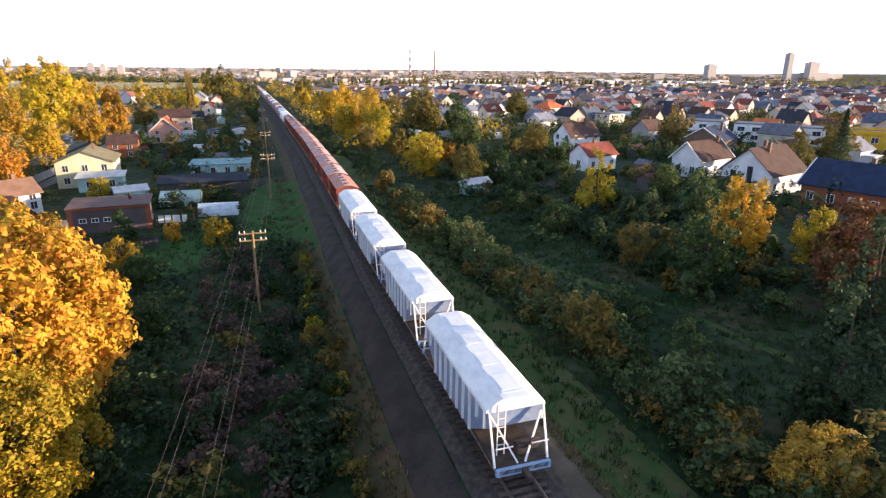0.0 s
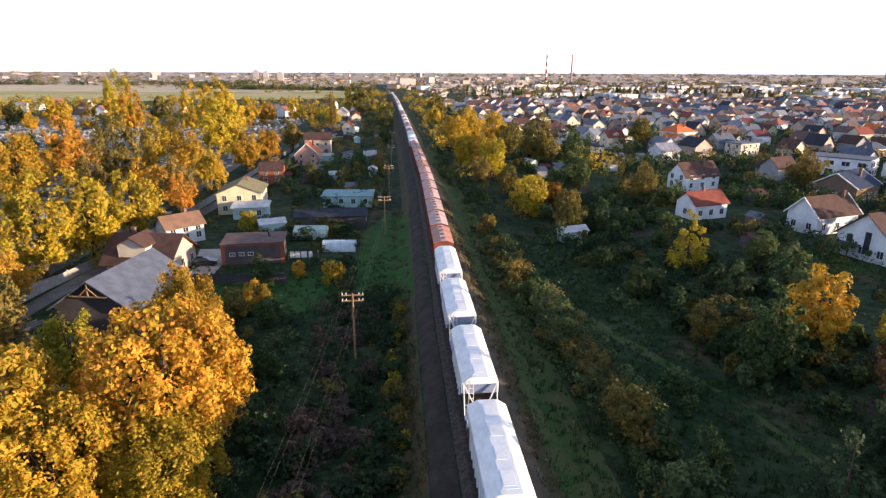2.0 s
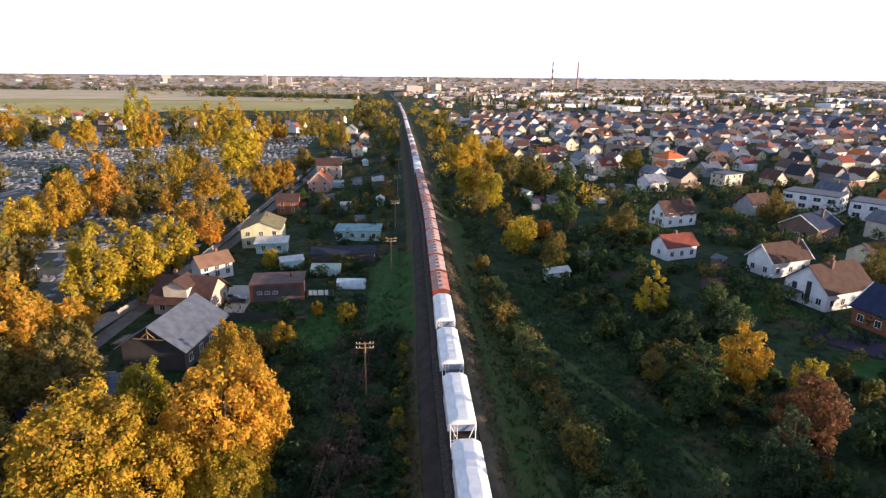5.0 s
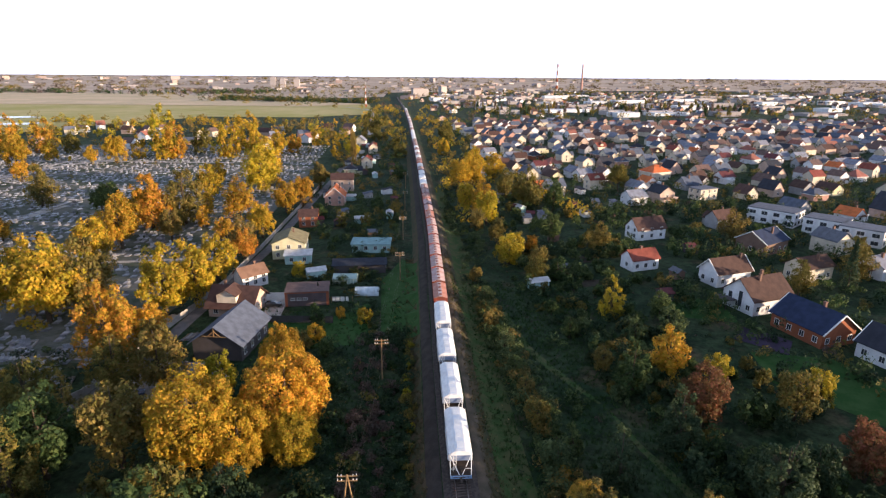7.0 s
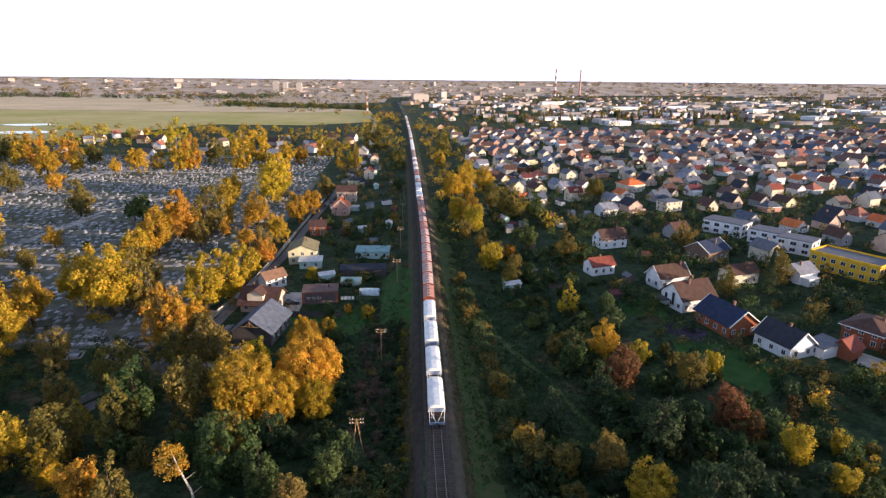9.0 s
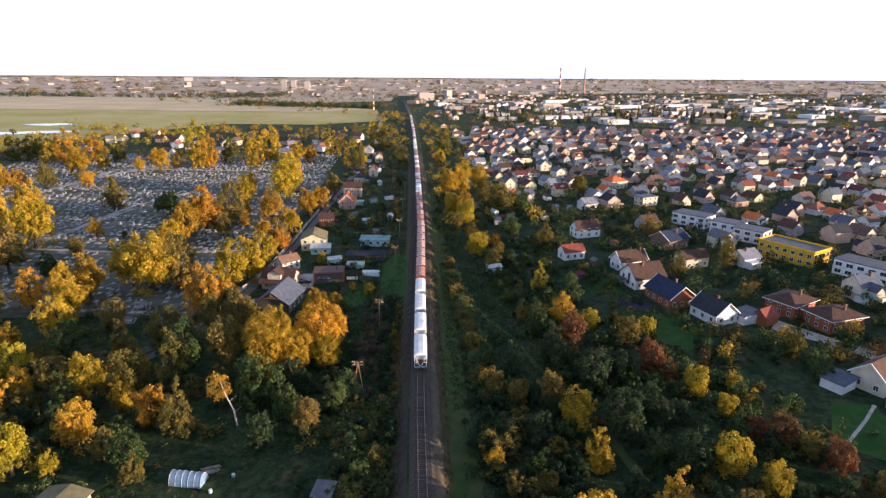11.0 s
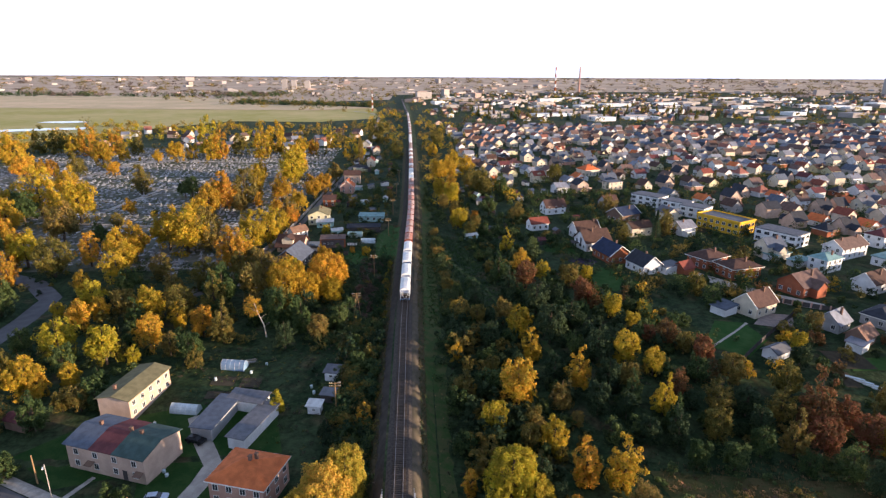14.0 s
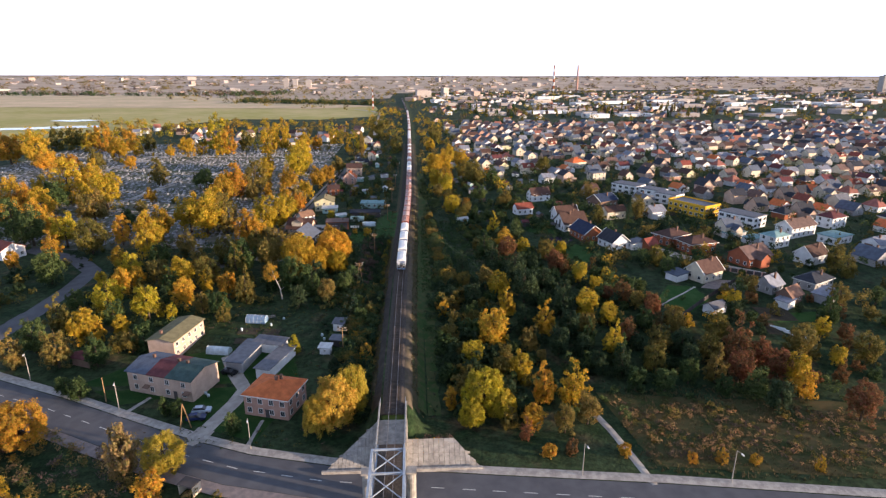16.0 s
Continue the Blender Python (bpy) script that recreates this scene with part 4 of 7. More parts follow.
part("truss", Shape().tube((-2.6, -7.5, 5.6), (2.6, -7.5, 5.6), 0.12, n=4).tube((0, -7.5, 5.6), (0, -7.5, 7.4), 0.12, n=4).tube((-1.3, -7.5, 5.6), (0, -7.5, 6.8), 0.1, n=4).tube((1.3, -7.5, 5.6), (0, -7.5, 6.8), 0.1, n=4).mesh("truss", M["polewood"]), grey, "pale timber gable truss")
house("flat-roofed pale yellow garage", -48.5, 43.7, 9.4, 6.6, -5, 2.8, 0, "flat", "paleyellow", "slate", (), "", (), name="garage", category="garage", over=0.2)
mansard = house("house with brown mansard roof and lit dormer", -49.3, 80.5, 10.8, 9.5, -9, 3.0, 3.6, "x", "beige", "brown", (0.9,), "se", ((-0.3, 0.1),), over=0.9)
part("dormer", Shape().prism([(-3.2, 3.6), (1.6, 3.6), (1.6, 5.6), (-0.8, 7.0), (-3.2, 5.6)], 1, -4.4, 1.0).mesh("dormer", WALL["cream"]), mansard)
part("dormer_roof", Shape().prism([(-3.6, 5.4), (-0.8, 7.05), (2.0, 5.4), (2.0, 5.55), (-0.8, 7.2), (-3.6, 5.55)], 1, -4.9, 1.0).mesh("dormer_roof", ROOF["brown"]), mansard)
part("solar_panel", Shape().box(4.4, -3.6, 3.2, 1.0, 1.7, 0.08).box(5.5, -3.6, 2.95, 1.0, 1.7, 0.08).mesh("solar_panel", M["poly"]), mansard, "pale roof window panel")
house("white house with a small orange gable roof", -50.6, 98.5, 7.6, 5.0, 42, 3.8, 2.0, "x", "white", "tan", (0.9, 2.5), "se", ((0.2, 0.1),), gap=2.4)
br = house("flat-roofed brown brick outbuilding with small white windows", -32.6, 85.2, 10.5, 6.2, 4, 3.9, 0.25, "shed", "plum", "hazed_brown", (2.0,), "", (), name="outbuilding", category="building", over=0.35)
for u in (-3.6, -2.0, -0.4):
    window_part(br, pose(u, -3.12, 1.7), 0.9, 0.6)
part("door", Shape().box(2.2, -3.12, -0.2, 1.0, 0.08, 2.0).mesh("door", WALL["dark"]), br)
for cx in (-5.2, 5.2):
    part("corner_pier", Shape().box(cx, -3.08, -0.5, 0.7, 0.12, 4.3).mesh("corner_pier", WALL["brick"]), br, "red brick corner")
part("cornice", Shape().box(0, -3.12, 3.55, 10.6, 0.16, 0.3).mesh("cornice", WALL["brick"]), br, "red brick cornice")
part("vent_pipe", Shape().tube((2.6, 0.5, 3.9), (2.6, 0.5, 5.2), 0.22, n=8).mesh("vent_pipe", M["black"]), br)
house("long low dark-roofed garage", -20.9, 110, 15.6, 6.5, 2, 2.7, 1.0, "x", "dark", "dark", (0.9,), "e", (), name="garage", category="garage", size=(1.6, 1.4), gap=4)
house("pale teal flat-roofed workshop", -18.5, 131, 12.6, 7, -3, 2.9, 0.3, "shed", "teal", "teal", (1.0,), "s", (), name="workshop", category="shed")
house("pale yellow-green house with khaki gabled roof", -45, 128, 10.5, 12, 5, 5.2, 2.2, "y", "paleyellow", "khaki", (0.9, 3.4), "se", ((0.1, 0.1),))
house("teal-roofed low house annexe", -41, 119, 8, 5, 5, 2.8, 0.4, "shed", "teal", "white", (0.9,), "s", (), name="annexe", category="building")
house("small brick house with a brown roof", -45, 166, 7, 8, 4, 4.4, 2.0, "x", "brick", "brown", (0.9, 3.0), "s")
house("pink house with an orange steep roof", -39, 206, 8.8, 11, 1, 4.2, 4.0, "y", "pink", "orange", (0.9, 3.0), "se", trim=True)
house("tall beige house with a dark roof", -39, 238, 11, 10, 3, 6.2, 2.5, "x", "beige", "brown", (0.9, 3.6), "se")
house("white house with brown gabled roof", 81.3, 87.3, 6.7, 11.7, -74, 4.0, 3.2, "y", "white", "brown", (1.0,), "se", ((0.1, 0.35),), over=0.5, trim=True)
wh2 = house("large white house with brown gabled roof and chimney", 79.6, 69.5, 9.2, 12.2, -74, 4.1, 4.0, "y", "white", "brown", (1.0,), "se", ((0.1, -0.1), (-0.15, 0.15)), over=0.6)
part("tall_window", Shape().box(0.6, -6.14, 1.2, 1.0, 0.08, 3.8).mesh("tall_window", M["glass"]), wh2)
part("tall_window", Shape().box(-2.4, -6.14, 2.6, 1.0, 0.08, 1.4).mesh("tall_window", M["glass"]), wh2)
part("veranda", Shape().box(-2.4, -7.8, 2.4, 4.4, 3.2, 0.16).box(-4.4, -9.2, -0.3, 0.15, 0.15, 2.7).box(-0.4, -9.2, -0.3, 0.15, 0.15, 2.7).mesh("veranda", WALL["dark"]), wh2)
house("white cottage with a red-brown tiled roof", 62.5, 100.4, 5.8, 9.0, -75, 3.5, 2.3, "y", "white", "red", (0.9,), "se", ((0.0, 0.0),))
house("white house with grey and red-brown roofs", 77.7, 132.8, 6.9, 11.8, -74, 4.0, 3.4, "y", "white", "brown", (0.9, 3.0), "se", ((0.1, 0.2),))
house("dark house with navy roof", 110, 116, 10.1, 12.8, -62, 4.1, 3.1, "y", "brown", "navy", (0.9,), "se", trim=True)
house("orange brick house with a dark navy roof", 82.5, 53.6, 12.6, 9.5, -76, 3.7, 3.5, "x", "brick", "navy", (1.0,), "se", ((0.1, 0.1),), over=0.6, trim=True)
house("white house with dark gabled roof and porch", 90.1, 39.7, 10.3, 8.3, -73, 3.5, 3.3, "x", "white", "dark", (0.9,), "se", ((0.1, 0.0),), over=0.5, trim=True)
house("low white annexe with grey roof", 98.5, 37.0, 5, 6, -73, 2.8, 0.8, "shed", "white", "grey", (0.9,), "s", (), name="annexe", category="building")
house("beige house with brown hipped roof", 106.9, 89.1, 6.4, 11.2, -73, 4.2, 2.3, "y", "cream", "brown", (0.9,), "se")
house("brick house with a brown hipped roof", 117, 44, 9.2, 12.0, -62, 4.4, 2.3, "hip", "brick", "brown", (0.9, 3.2), "se", over=0.7)
house("wide brick house with brown hipped roof", 122.7, 32.5, 9.0, 12.5, -76, 4.4, 2.3, "hip", "brick", "brown", (0.9, 3.2), "se", over=0.7)
bc = house("brick house with bright gable and dark roof", 136, 16, 9.2, 12.9, -66, 4.0, 3.3, "y", "brick", "hazed_brown", (0.9,), "se", over=0.7)
part("gable_wing", Shape().prism([(-2.6, -0.5), (2.6, -0.5), (2.6, 3.6), (0, 5.6), (-2.6, 3.6)], 0, 3.5, 7.0).mesh("gable_wing", WALL["brick"]), bc)
part("gable_roof", Shape().prism([(-3.2, 3.15), (0, 5.65), (3.2, 3.15), (3.2, 3.3), (0, 5.8), (-3.2, 3.3)], 0, 1.5, 7.4).mesh("gable_roof", ROOF["hazed_brown"]), bc)
house("white gabled house with brown roof and terrace", 109.6, -0.6, 7.6, 10.4, -63, 3.9, 3.4, "y", "cream", "brown", (1.0,), "se", ((0.1, 0.2),), over=0.5, trim=True)
house("small white lean-to beside a house", 99.5, -1, 5, 6, -63, 2.4, 0.6, "shed", "white", "slate", (), "", (), name="annexe", category="building")
patch("terrace", [(104, -10), (114, -14), (120, -4), (112, -2)], M["paving"], 0.1, "paved terrace beside the white gabled house", "terrace")
house("grey greenhouse shed with white gable", 99.5, -28, 4, 6, -63, 2.2, 1.2, "y", "white", "grey", (), "", (), name="shed", category="shed")
house("white house with a teal hipped roof", 160, 38, 7.2, 9.6, -66, 5.0, 1.8, "hip", "white", "teal", (0.9, 3.3), "se")
house("long white house with twin brown gabled roofs", 180, 54, 8.0, 17.6, -66, 5.0, 2.9, "y", "white", "hazed_brown", (0.9, 3.3), "se", ((0.1, 0.3), (0.1, -0.3)), trim=True)
house("white house with a brown gabled roof and lit end wall", 161, 16, 7.2, 10.4, -66, 3.9, 3.2, "y", "white", "brown", (0.9,), "se", trim=True)
house("pale flat-roofed garage block", 190, 42, 8, 12, -66, 3.4, 0, "flat", "white", "teal", (0.9,), "se", (), name="garage", category="garage")
house("white two-storey house with a maroon roof", 207, 68, 8.0, 11.2, -66, 5.2, 2.5, "hip", "white", "maroon", (0.9, 3.4), "se")
house("old grey cottage with a pale weathered roof", 126, -13, 6.4, 7.2, -60, 2.8, 2.9, "y", "grey", "hazed_grey", (0.9,), "se")
house("brown timber hut with a pale lean-to roof", 127.5, -22, 5, 7, -60, 2.8, 2.4, "y", "brown", "tan", (0.8,), "se", (), name="shed", category="shed")
house("pale blue lean-to shed", 124, -25.5, 4, 4.5, -60, 2.2, 0.5, "shed", "white", "hazed_grey", (), "", (), name="shed", category="shed")
house("long low dark house among garden trees", 144, -10, 7.2, 12.0, -62, 3.1, 2.2, "hip", "grey", "dark", (0.9,), "se")
house("blue-grey shed with a shallow roof", 140, -22, 5, 8, -60, 2.6, 0.7, "shed", "grey", "hazed_grey", (), "", (), name="shed", category="shed")
house("low teal-roofed shelter beside a garden", 149.5, 51, 5, 10, -66, 2.4, 0.3, "shed", "white", "teal", (), "", (), name="shed", category="shed")
house("low teal-roofed shelter beside a garden", 153.5, 43, 5, 8, -66, 2.4, 0.3, "shed", "white", "teal", (), "", (), name="shed", category="shed")
house("small hut with a red tiled roof", 104, 36, 5, 6, -62, 2.6, 2.2, "y", "brick", "red", (), "", (), name="shed", category="shed")
modern = [(138, 152, 17, 11, -52), (147, 135.5, 13, 10, -52), (151, 123, 13, 10, -52), (166, 74, 18, 11, -60)]
for x, y, w, d, r in modern:
    hb = house("flat-roofed modern white house with dark window bands", x, y, w, d, r, 5.6, 0, "flat", "white", "grey", (0.8, 3.4), "se", (), over=0.15, size=(2.2, 1.4), gap=3.6)
    part("band", Shape().box(0, 0, 2.7, w + 0.3, d + 0.3, 0.35).mesh("band", WALL["white"]), hb)
yb = house("half-built flat-roofed building clad in yellow insulation", 152.2, 96.1, 22, 12, -62, 6.0, 0, "flat", "yellow", "grey", (1.0, 3.8), "se", (), over=0.3, size=(1.6, 1.4), name="building", category="building")
part("parapet", Shape().box(0, -6.2, 6.0, 22.6, 0.35, 0.9).box(0, 6.2, 6.0, 22.6, 0.35, 0.9).box(-11.2, 0, 6.0, 0.35, 12.1, 0.9).box(11.2, 0, 6.0, 0.35, 12.1, 0.9).mesh("parapet", WALL["yellow"]), yb)
for k in range(9):
    part("scaffold_pole", Shape().tube((11.9, -6 + 1.5 * k, -0.3), (11.9, -6 + 1.5 * k, 6.4), 0.05, n=5).mesh("scaffold_pole", M["black"]), yb)
for zz in (2.0, 4.2):
    part("scaffold_deck", Shape().box(11.75, 0, zz, 0.7, 12.4, 0.06).mesh("scaffold_deck", M["polewood"]), yb)
house("cream house with a flat roof", 132, 197, 7.2, 10.4, -70, 5.0, 0.0, "flat", "cream", "grey", (0.9, 3.4), "se", ())
house("house with a large orange roof", 132, 250, 10.8, 12.8, -70, 4.6, 3.6, "hip", "cream", "orange", (0.9,), "se")

SHED_SPOTS = []
shed_styles = [("grey", "slate", 3.2, 4.2, "shed"), ("brown", "grey", 2.6, 3.4, "y"), ("white", "dark", 3.0, 5.0, "shed"), ("teal", "white", 2.8, 5.5, "y"), ("dark", "maroon", 3.0, 3.6, "x")]
shed_words = ("grey garden shed with a slate-grey lean-to roof", "brown wooden garden hut with a grey roof", "white garden shed with a dark flat roof", "pale green garden hut with a white roof", "dark garden shed with a maroon roof")
GARDEN = [house(w_, 0, 0, W, D, 0, 2.2, 0.8, rg, wl_, rf_, (), "", (), name="garden_shed", category="shed", group="garden sheds", z=-900, over=0.25) for (wl_, rf_, W, D, rg), w_ in zip(shed_styles, shed_words)]
rg = random.Random(8)
SHEDS = [(39.5, 99.8), (29.6, 89.9), (65.2, 178.4), (76.2, 182.9), (84, 180.6), (40, 180.8), (43.8, 166), (69.4, 90.6), (59, 75.4), (78, 211), (65, 217.6), (85, 115), (-33, 164), (-24.5, 168), (-19, 147), (-33, 212), (-25, 218), (-13.4, 177), (-33.4, 104.5)]
SHEDS += [(rg.uniform(-46, -12), rg.uniform(150, 420)) for _ in range(24)] + [(rg.uniform(34, 70), rg.uniform(130, 330)) for _ in range(18)]
for x, y in SHEDS:
    SHED_SPOTS.append((x, y))
    copy_thing(rg.choice(GARDEN), pose(x, y, ground_z(x, y), 0, 0, rg.choice((0, 90, 16, -74)) + rg.uniform(-8, 8)))
for p in GARDEN:
    for o in list(p.children_recursive) + [p]:
        bpy.data.objects.remove(o)

# suburb: prototypes, then rows of copies
rng = random.Random(11)
PROTO = []
styles = [("cream", "slate"), ("white", "hazed_grey"), ("cream", "hazed_brown"), ("white", "hazed_red"), ("beige", "dark"), ("cream", "brown"), ("grey", "slate"), ("brick", "dark"), ("paleyellow", "brown"), ("cream", "grey"), ("white", "hazed_brown"), ("pink", "slate"), ("beige", "dark"), ("white", "maroon"), ("white", "hazed_grey"), ("paleyellow", "dark"), ("white", "orange"), ("cream", "red"), ("grey", "brown")]
# the three paled roof tones have distance haze in their colour
words = {"hazed_grey": "haze-paled grey", "hazed_brown": "haze-paled brown", "hazed_red": "haze-paled red", "paleyellow": "pale yellow", "brick": "red brick", "dark": "dark grey", "slate": "blue-grey"}
for i, (wl_, rf_) in enumerate(styles):
    W, D = rng.uniform(6.2, 8.0), rng.uniform(7.4, 9.8)
    kind = "hip" if i % 4 == 3 else "y"
    h = rng.choice((3.0, 3.8, 4.8, 5.2))
    lab = f"{words.get(wl_, wl_)} suburban house with a {words.get(rf_, rf_)} {'hipped' if kind == 'hip' else 'gabled'} roof"
    PROTO.append(house(lab, 0, 0, W, D, 0, h, rng.uniform(2.4, 3.8), kind, wl_, rf_, (0.9, 3.1) if h > 5 else (0.9,), "s", ((0.12, rng.uniform(-0.3, 0.3)),), gap=5.0, group="suburban houses", z=-900))
    # a lower wing, a dormer or a lean-to on the prototype
    b, w = PROTO[-1], rng.uniform(3.5, 5.0)
    if i % 3 == 0:
        part("wing", Shape().prism([(-w / 2, -0.6), (w / 2, -0.6), (w / 2, h - 0.9), (0, h + 1.0), (-w / 2, h - 0.9)], 0, 0, W / 2 + 3.2).mesh("wing", WALL[wl_]), b)
        part("wing_roof", Shape().prism([(-w / 2 - 0.4, h - 1.25), (0, h + 1.05), (w / 2 + 0.4, h - 1.25), (w / 2 + 0.4, h - 1.1), (0, h + 1.2), (-w / 2 - 0.4, h - 1.1)], 0, 0, W / 2 + 3.6).mesh("wing_roof", ROOF[rf_]), b)
    elif i % 3 == 1:
        part("annexe", Shape().box(W / 2 + 1.4, -1.0, -0.6, 2.8, 5.0, 3.2).box(W / 2 + 1.4, -1.0, 2.6, 3.2, 5.4, 0.14).mesh("annexe", WALL[wl_]), b)
        part("balcony", Shape().box(0, -D / 2 - 0.7, 2.55, 3.4, 1.4, 0.14).box(0, -D / 2 - 1.36, 2.7, 3.4, 0.06, 0.9).box(-1.6, -D / 2 - 1.3, -0.3, 0.12, 0.12, 2.9).box(1.6, -D / 2 - 1.3, -0.3, 0.12, 0.12, 2.9).mesh("balcony", WALL["brown"]), b)
    else:
        part("dormer", Shape().prism([(-1.4, h + 0.2), (1.4, h + 0.2), (1.4, h + 1.5), (0, h + 2.4), (-1.4, h + 1.5)], 0, 0, W / 2 - 0.5).mesh("dormer", WALL[wl_]), b)
        part("dormer_roof", Shape().prism([(-1.8, h + 1.25), (0, h + 2.42), (1.8, h + 1.25), (1.8, h + 1.4), (0, h + 2.57), (-1.8, h + 1.4)], 0, 0, W / 2 - 0.2).mesh("dormer_roof", ROOF[rf_]), b)
taken = [(o.matrix_basis.translation.x, o.matrix_basis.translation.y, 17) for o in scene.objects if o.parent is None and o.get("category") in ("house", "building") and o.matrix_basis.translation.z > -100]


def free_spot(x, y, r):
    return all((x - a) ** 2 + (y - b) ** 2 > (r + c - 6) ** 2 for a, b, c in taken)


SPOTS = []


def settle_house(x, y, rot):
    if free_spot(x, y, 8):
        taken.append((x, y, 8))
        SPOTS.append((x, y, rot))


ca, sa = math.cos(radians(16)), math.sin(radians(16))
for i in range(-7, 60):
    for j in range(-7, 48):
        u, v = i * 15.8 + rng.uniform(-3.2, 3.2), 40 + j * 17.6 + (6 if j % 2 else 0) + rng.uniform(-2.5, 2.5)
        x, y = 60 + u * ca - v * sa * 0.25, v + u * sa * 0.6
        edge = 62 + max(0, 190 - y) * 0.55 if y < 190 else 48 + max(0, 300 - y) * 0.1
        edge = max(edge, 128 - max(0, (y - 60)) * 0.35) if y < 200 else edge
        if x < edge or y < -62 or y > 640 or x > 230 + y * 1.15 or rng.random() < 0.28:
            continue
        settle_house(x, y, 16 + rng.choice((0, -90, 0, 90)) + rng.uniform(-4, 4))
for _ in range(70):
    x, y = rng.uniform(-330, -60), rng.uniform(400, 720)
    if y < 560 - (x + 60) * 0.1:
        settle_house(x, y, rng.uniform(0, 180))
for _ in range(7):
    settle_house(rng.uniform(-50, -24), rng.uniform(255, 430), rng.uniform(-10, 10))
SPOTS.sort(key=lambda p: math.dist(p[:2], (40, -60)))
for x, y, rot in SPOTS[:235]:
    copy_thing(rng.choice(PROTO), pose(x, y, ground_z(x, y), 0, 0, rot))
for p in PROTO:
    for o in list(p.children_recursive) + [p]:
        bpy.data.objects.remove(o)

# the rest of the town: houses too many and too far to tell apart, joined by colour
LOTS = [(x, y, rot) for x, y, rot in SPOTS[235:]]
for _ in range(430):
    y = 620 + rng.uniform(0, 1) ** 0.8 * 1400
    x = rng.uniform(30, 160 + y * 1.05) if rng.random() < 0.85 else rng.uniform(-60, 60 + y * 0.5)
    if not (y < 660 and x < 300) and abs(x - track_x(y)) > 14:
        LOTS.append((x, y, 16 + rng.choice((0, 90))))
pairs = [("white", "hazed_brown"), ("cream", "hazed_grey"), ("white", "hazed_red"), ("pink", "slate"), ("beige", "dark"), ("cream", "slate"), ("beige", "brown"), ("cream", "hazed_brown")]
shapes = [(Shape(), Shape()) for _ in pairs]
panes = Shape()
for x, y, rot in LOTS:
    ws, rs = rng.choice(shapes)
    W, D, h = rng.uniform(6.5, 9), rng.uniform(7.5, 11), rng.uniform(3, 5.2)
    a, z = radians(rot), ground_z(x, y)
    c, s = math.cos(a), math.sin(a)
    top = rng.uniform(2.4, 3.8)

    def at(px, py, zz):
        return (px * c - py * s + x, px * s + py * c + y, z + zz)
    ws.add([at(*p) for p in ((-W / 2, -D / 2, -0.3), (W / 2, -D / 2, -0.3), (W / 2, D / 2, -0.3), (-W / 2, D / 2, -0.3), (-W / 2, -D / 2, h), (W / 2, -D / 2, h), (W / 2, D / 2, h), (-W / 2, D / 2, h), (0, -D / 2, h + top), (0, D / 2, h + top))],
           [[0, 1, 5, 8, 4], [2, 3, 7, 9, 6], [1, 2, 6, 5], [3, 0, 4, 7]])
    k = W / 2 + 0.45
    e = h - top * 0.45 / (W / 2)
    pts = [at(*p) for p in ((-k, -D / 2 - 0.4, e), (0, -D / 2 - 0.4, h + top), (k, -D / 2 - 0.4, e), (-k, D / 2 + 0.4, e), (0, D / 2 + 0.4, h + top), (k, D / 2 + 0.4, e))]
    pts += [(p[0], p[1], p[2] + 0.2) for p in pts]
    rs.add(pts, [[6, 7, 10, 9], [7, 8, 11, 10], [0, 3, 4, 1], [1, 4, 5, 2], [0, 1, 7, 6], [1, 2, 8, 7], [3, 9, 10, 4], [4, 10, 11, 5], [0, 6, 9, 3], [2, 5, 11, 8]])
    if y < 900:
        for wx in (-2.2, 1.6):
            for q in ((wx, -D / 2 - 0.03), ):
                panes.add([at(q[0], q[1], 0.9), at(q[0] + 1.3, q[1], 0.9), at(q[0] + 1.3, q[1], 2.2), at(q[0], q[1], 2.2), at(q[0], q[1] + 0.1, 0.9), at(q[0] + 1.3, q[1] + 0.1, 0.9), at(q[0] + 1.3, q[1] + 0.1, 2.2), at(q[0], q[1] + 0.1, 2.2)], [[0, 1, 2, 3], [0, 3, 7, 4], [1, 5, 6, 2], [3, 2, 6, 7]])
for (wk, rk), (ws, rs) in zip(pairs, shapes):
    tagged(new("far_houses", mesh_of("far_houses", ws.v, ws.f, WALL[wk])), "distant suburban house walls in pale plaster", "houses", kind="stuff")
    tagged(new("far_roofs", mesh_of("far_roofs", rs.v, rs.f, ROOF[rk])), "distant tiled house roofs in rows", "roofs", kind="stuff")
tagged(new("far_windows", mesh_of("far_windows", panes.v, panes.f, M["glass"])), "dark windows of distant suburban houses", "windows", kind="stuff")
# block colours lie close together, with distance haze put into the walls
for wk, n in (("far_white", 120), ("far_grey", 80), ("far_haze_pink", 110)):
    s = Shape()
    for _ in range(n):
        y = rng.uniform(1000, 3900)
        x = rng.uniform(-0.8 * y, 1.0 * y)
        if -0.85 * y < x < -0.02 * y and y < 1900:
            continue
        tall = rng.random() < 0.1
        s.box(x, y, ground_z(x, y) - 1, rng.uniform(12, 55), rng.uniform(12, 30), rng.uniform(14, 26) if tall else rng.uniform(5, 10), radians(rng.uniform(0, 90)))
    tagged(new("far_blocks", mesh_of("far_blocks", s.v, s.f, WALL[wk])), "distant town blocks and warehouses paled for haze", "buildings", kind="stuff")


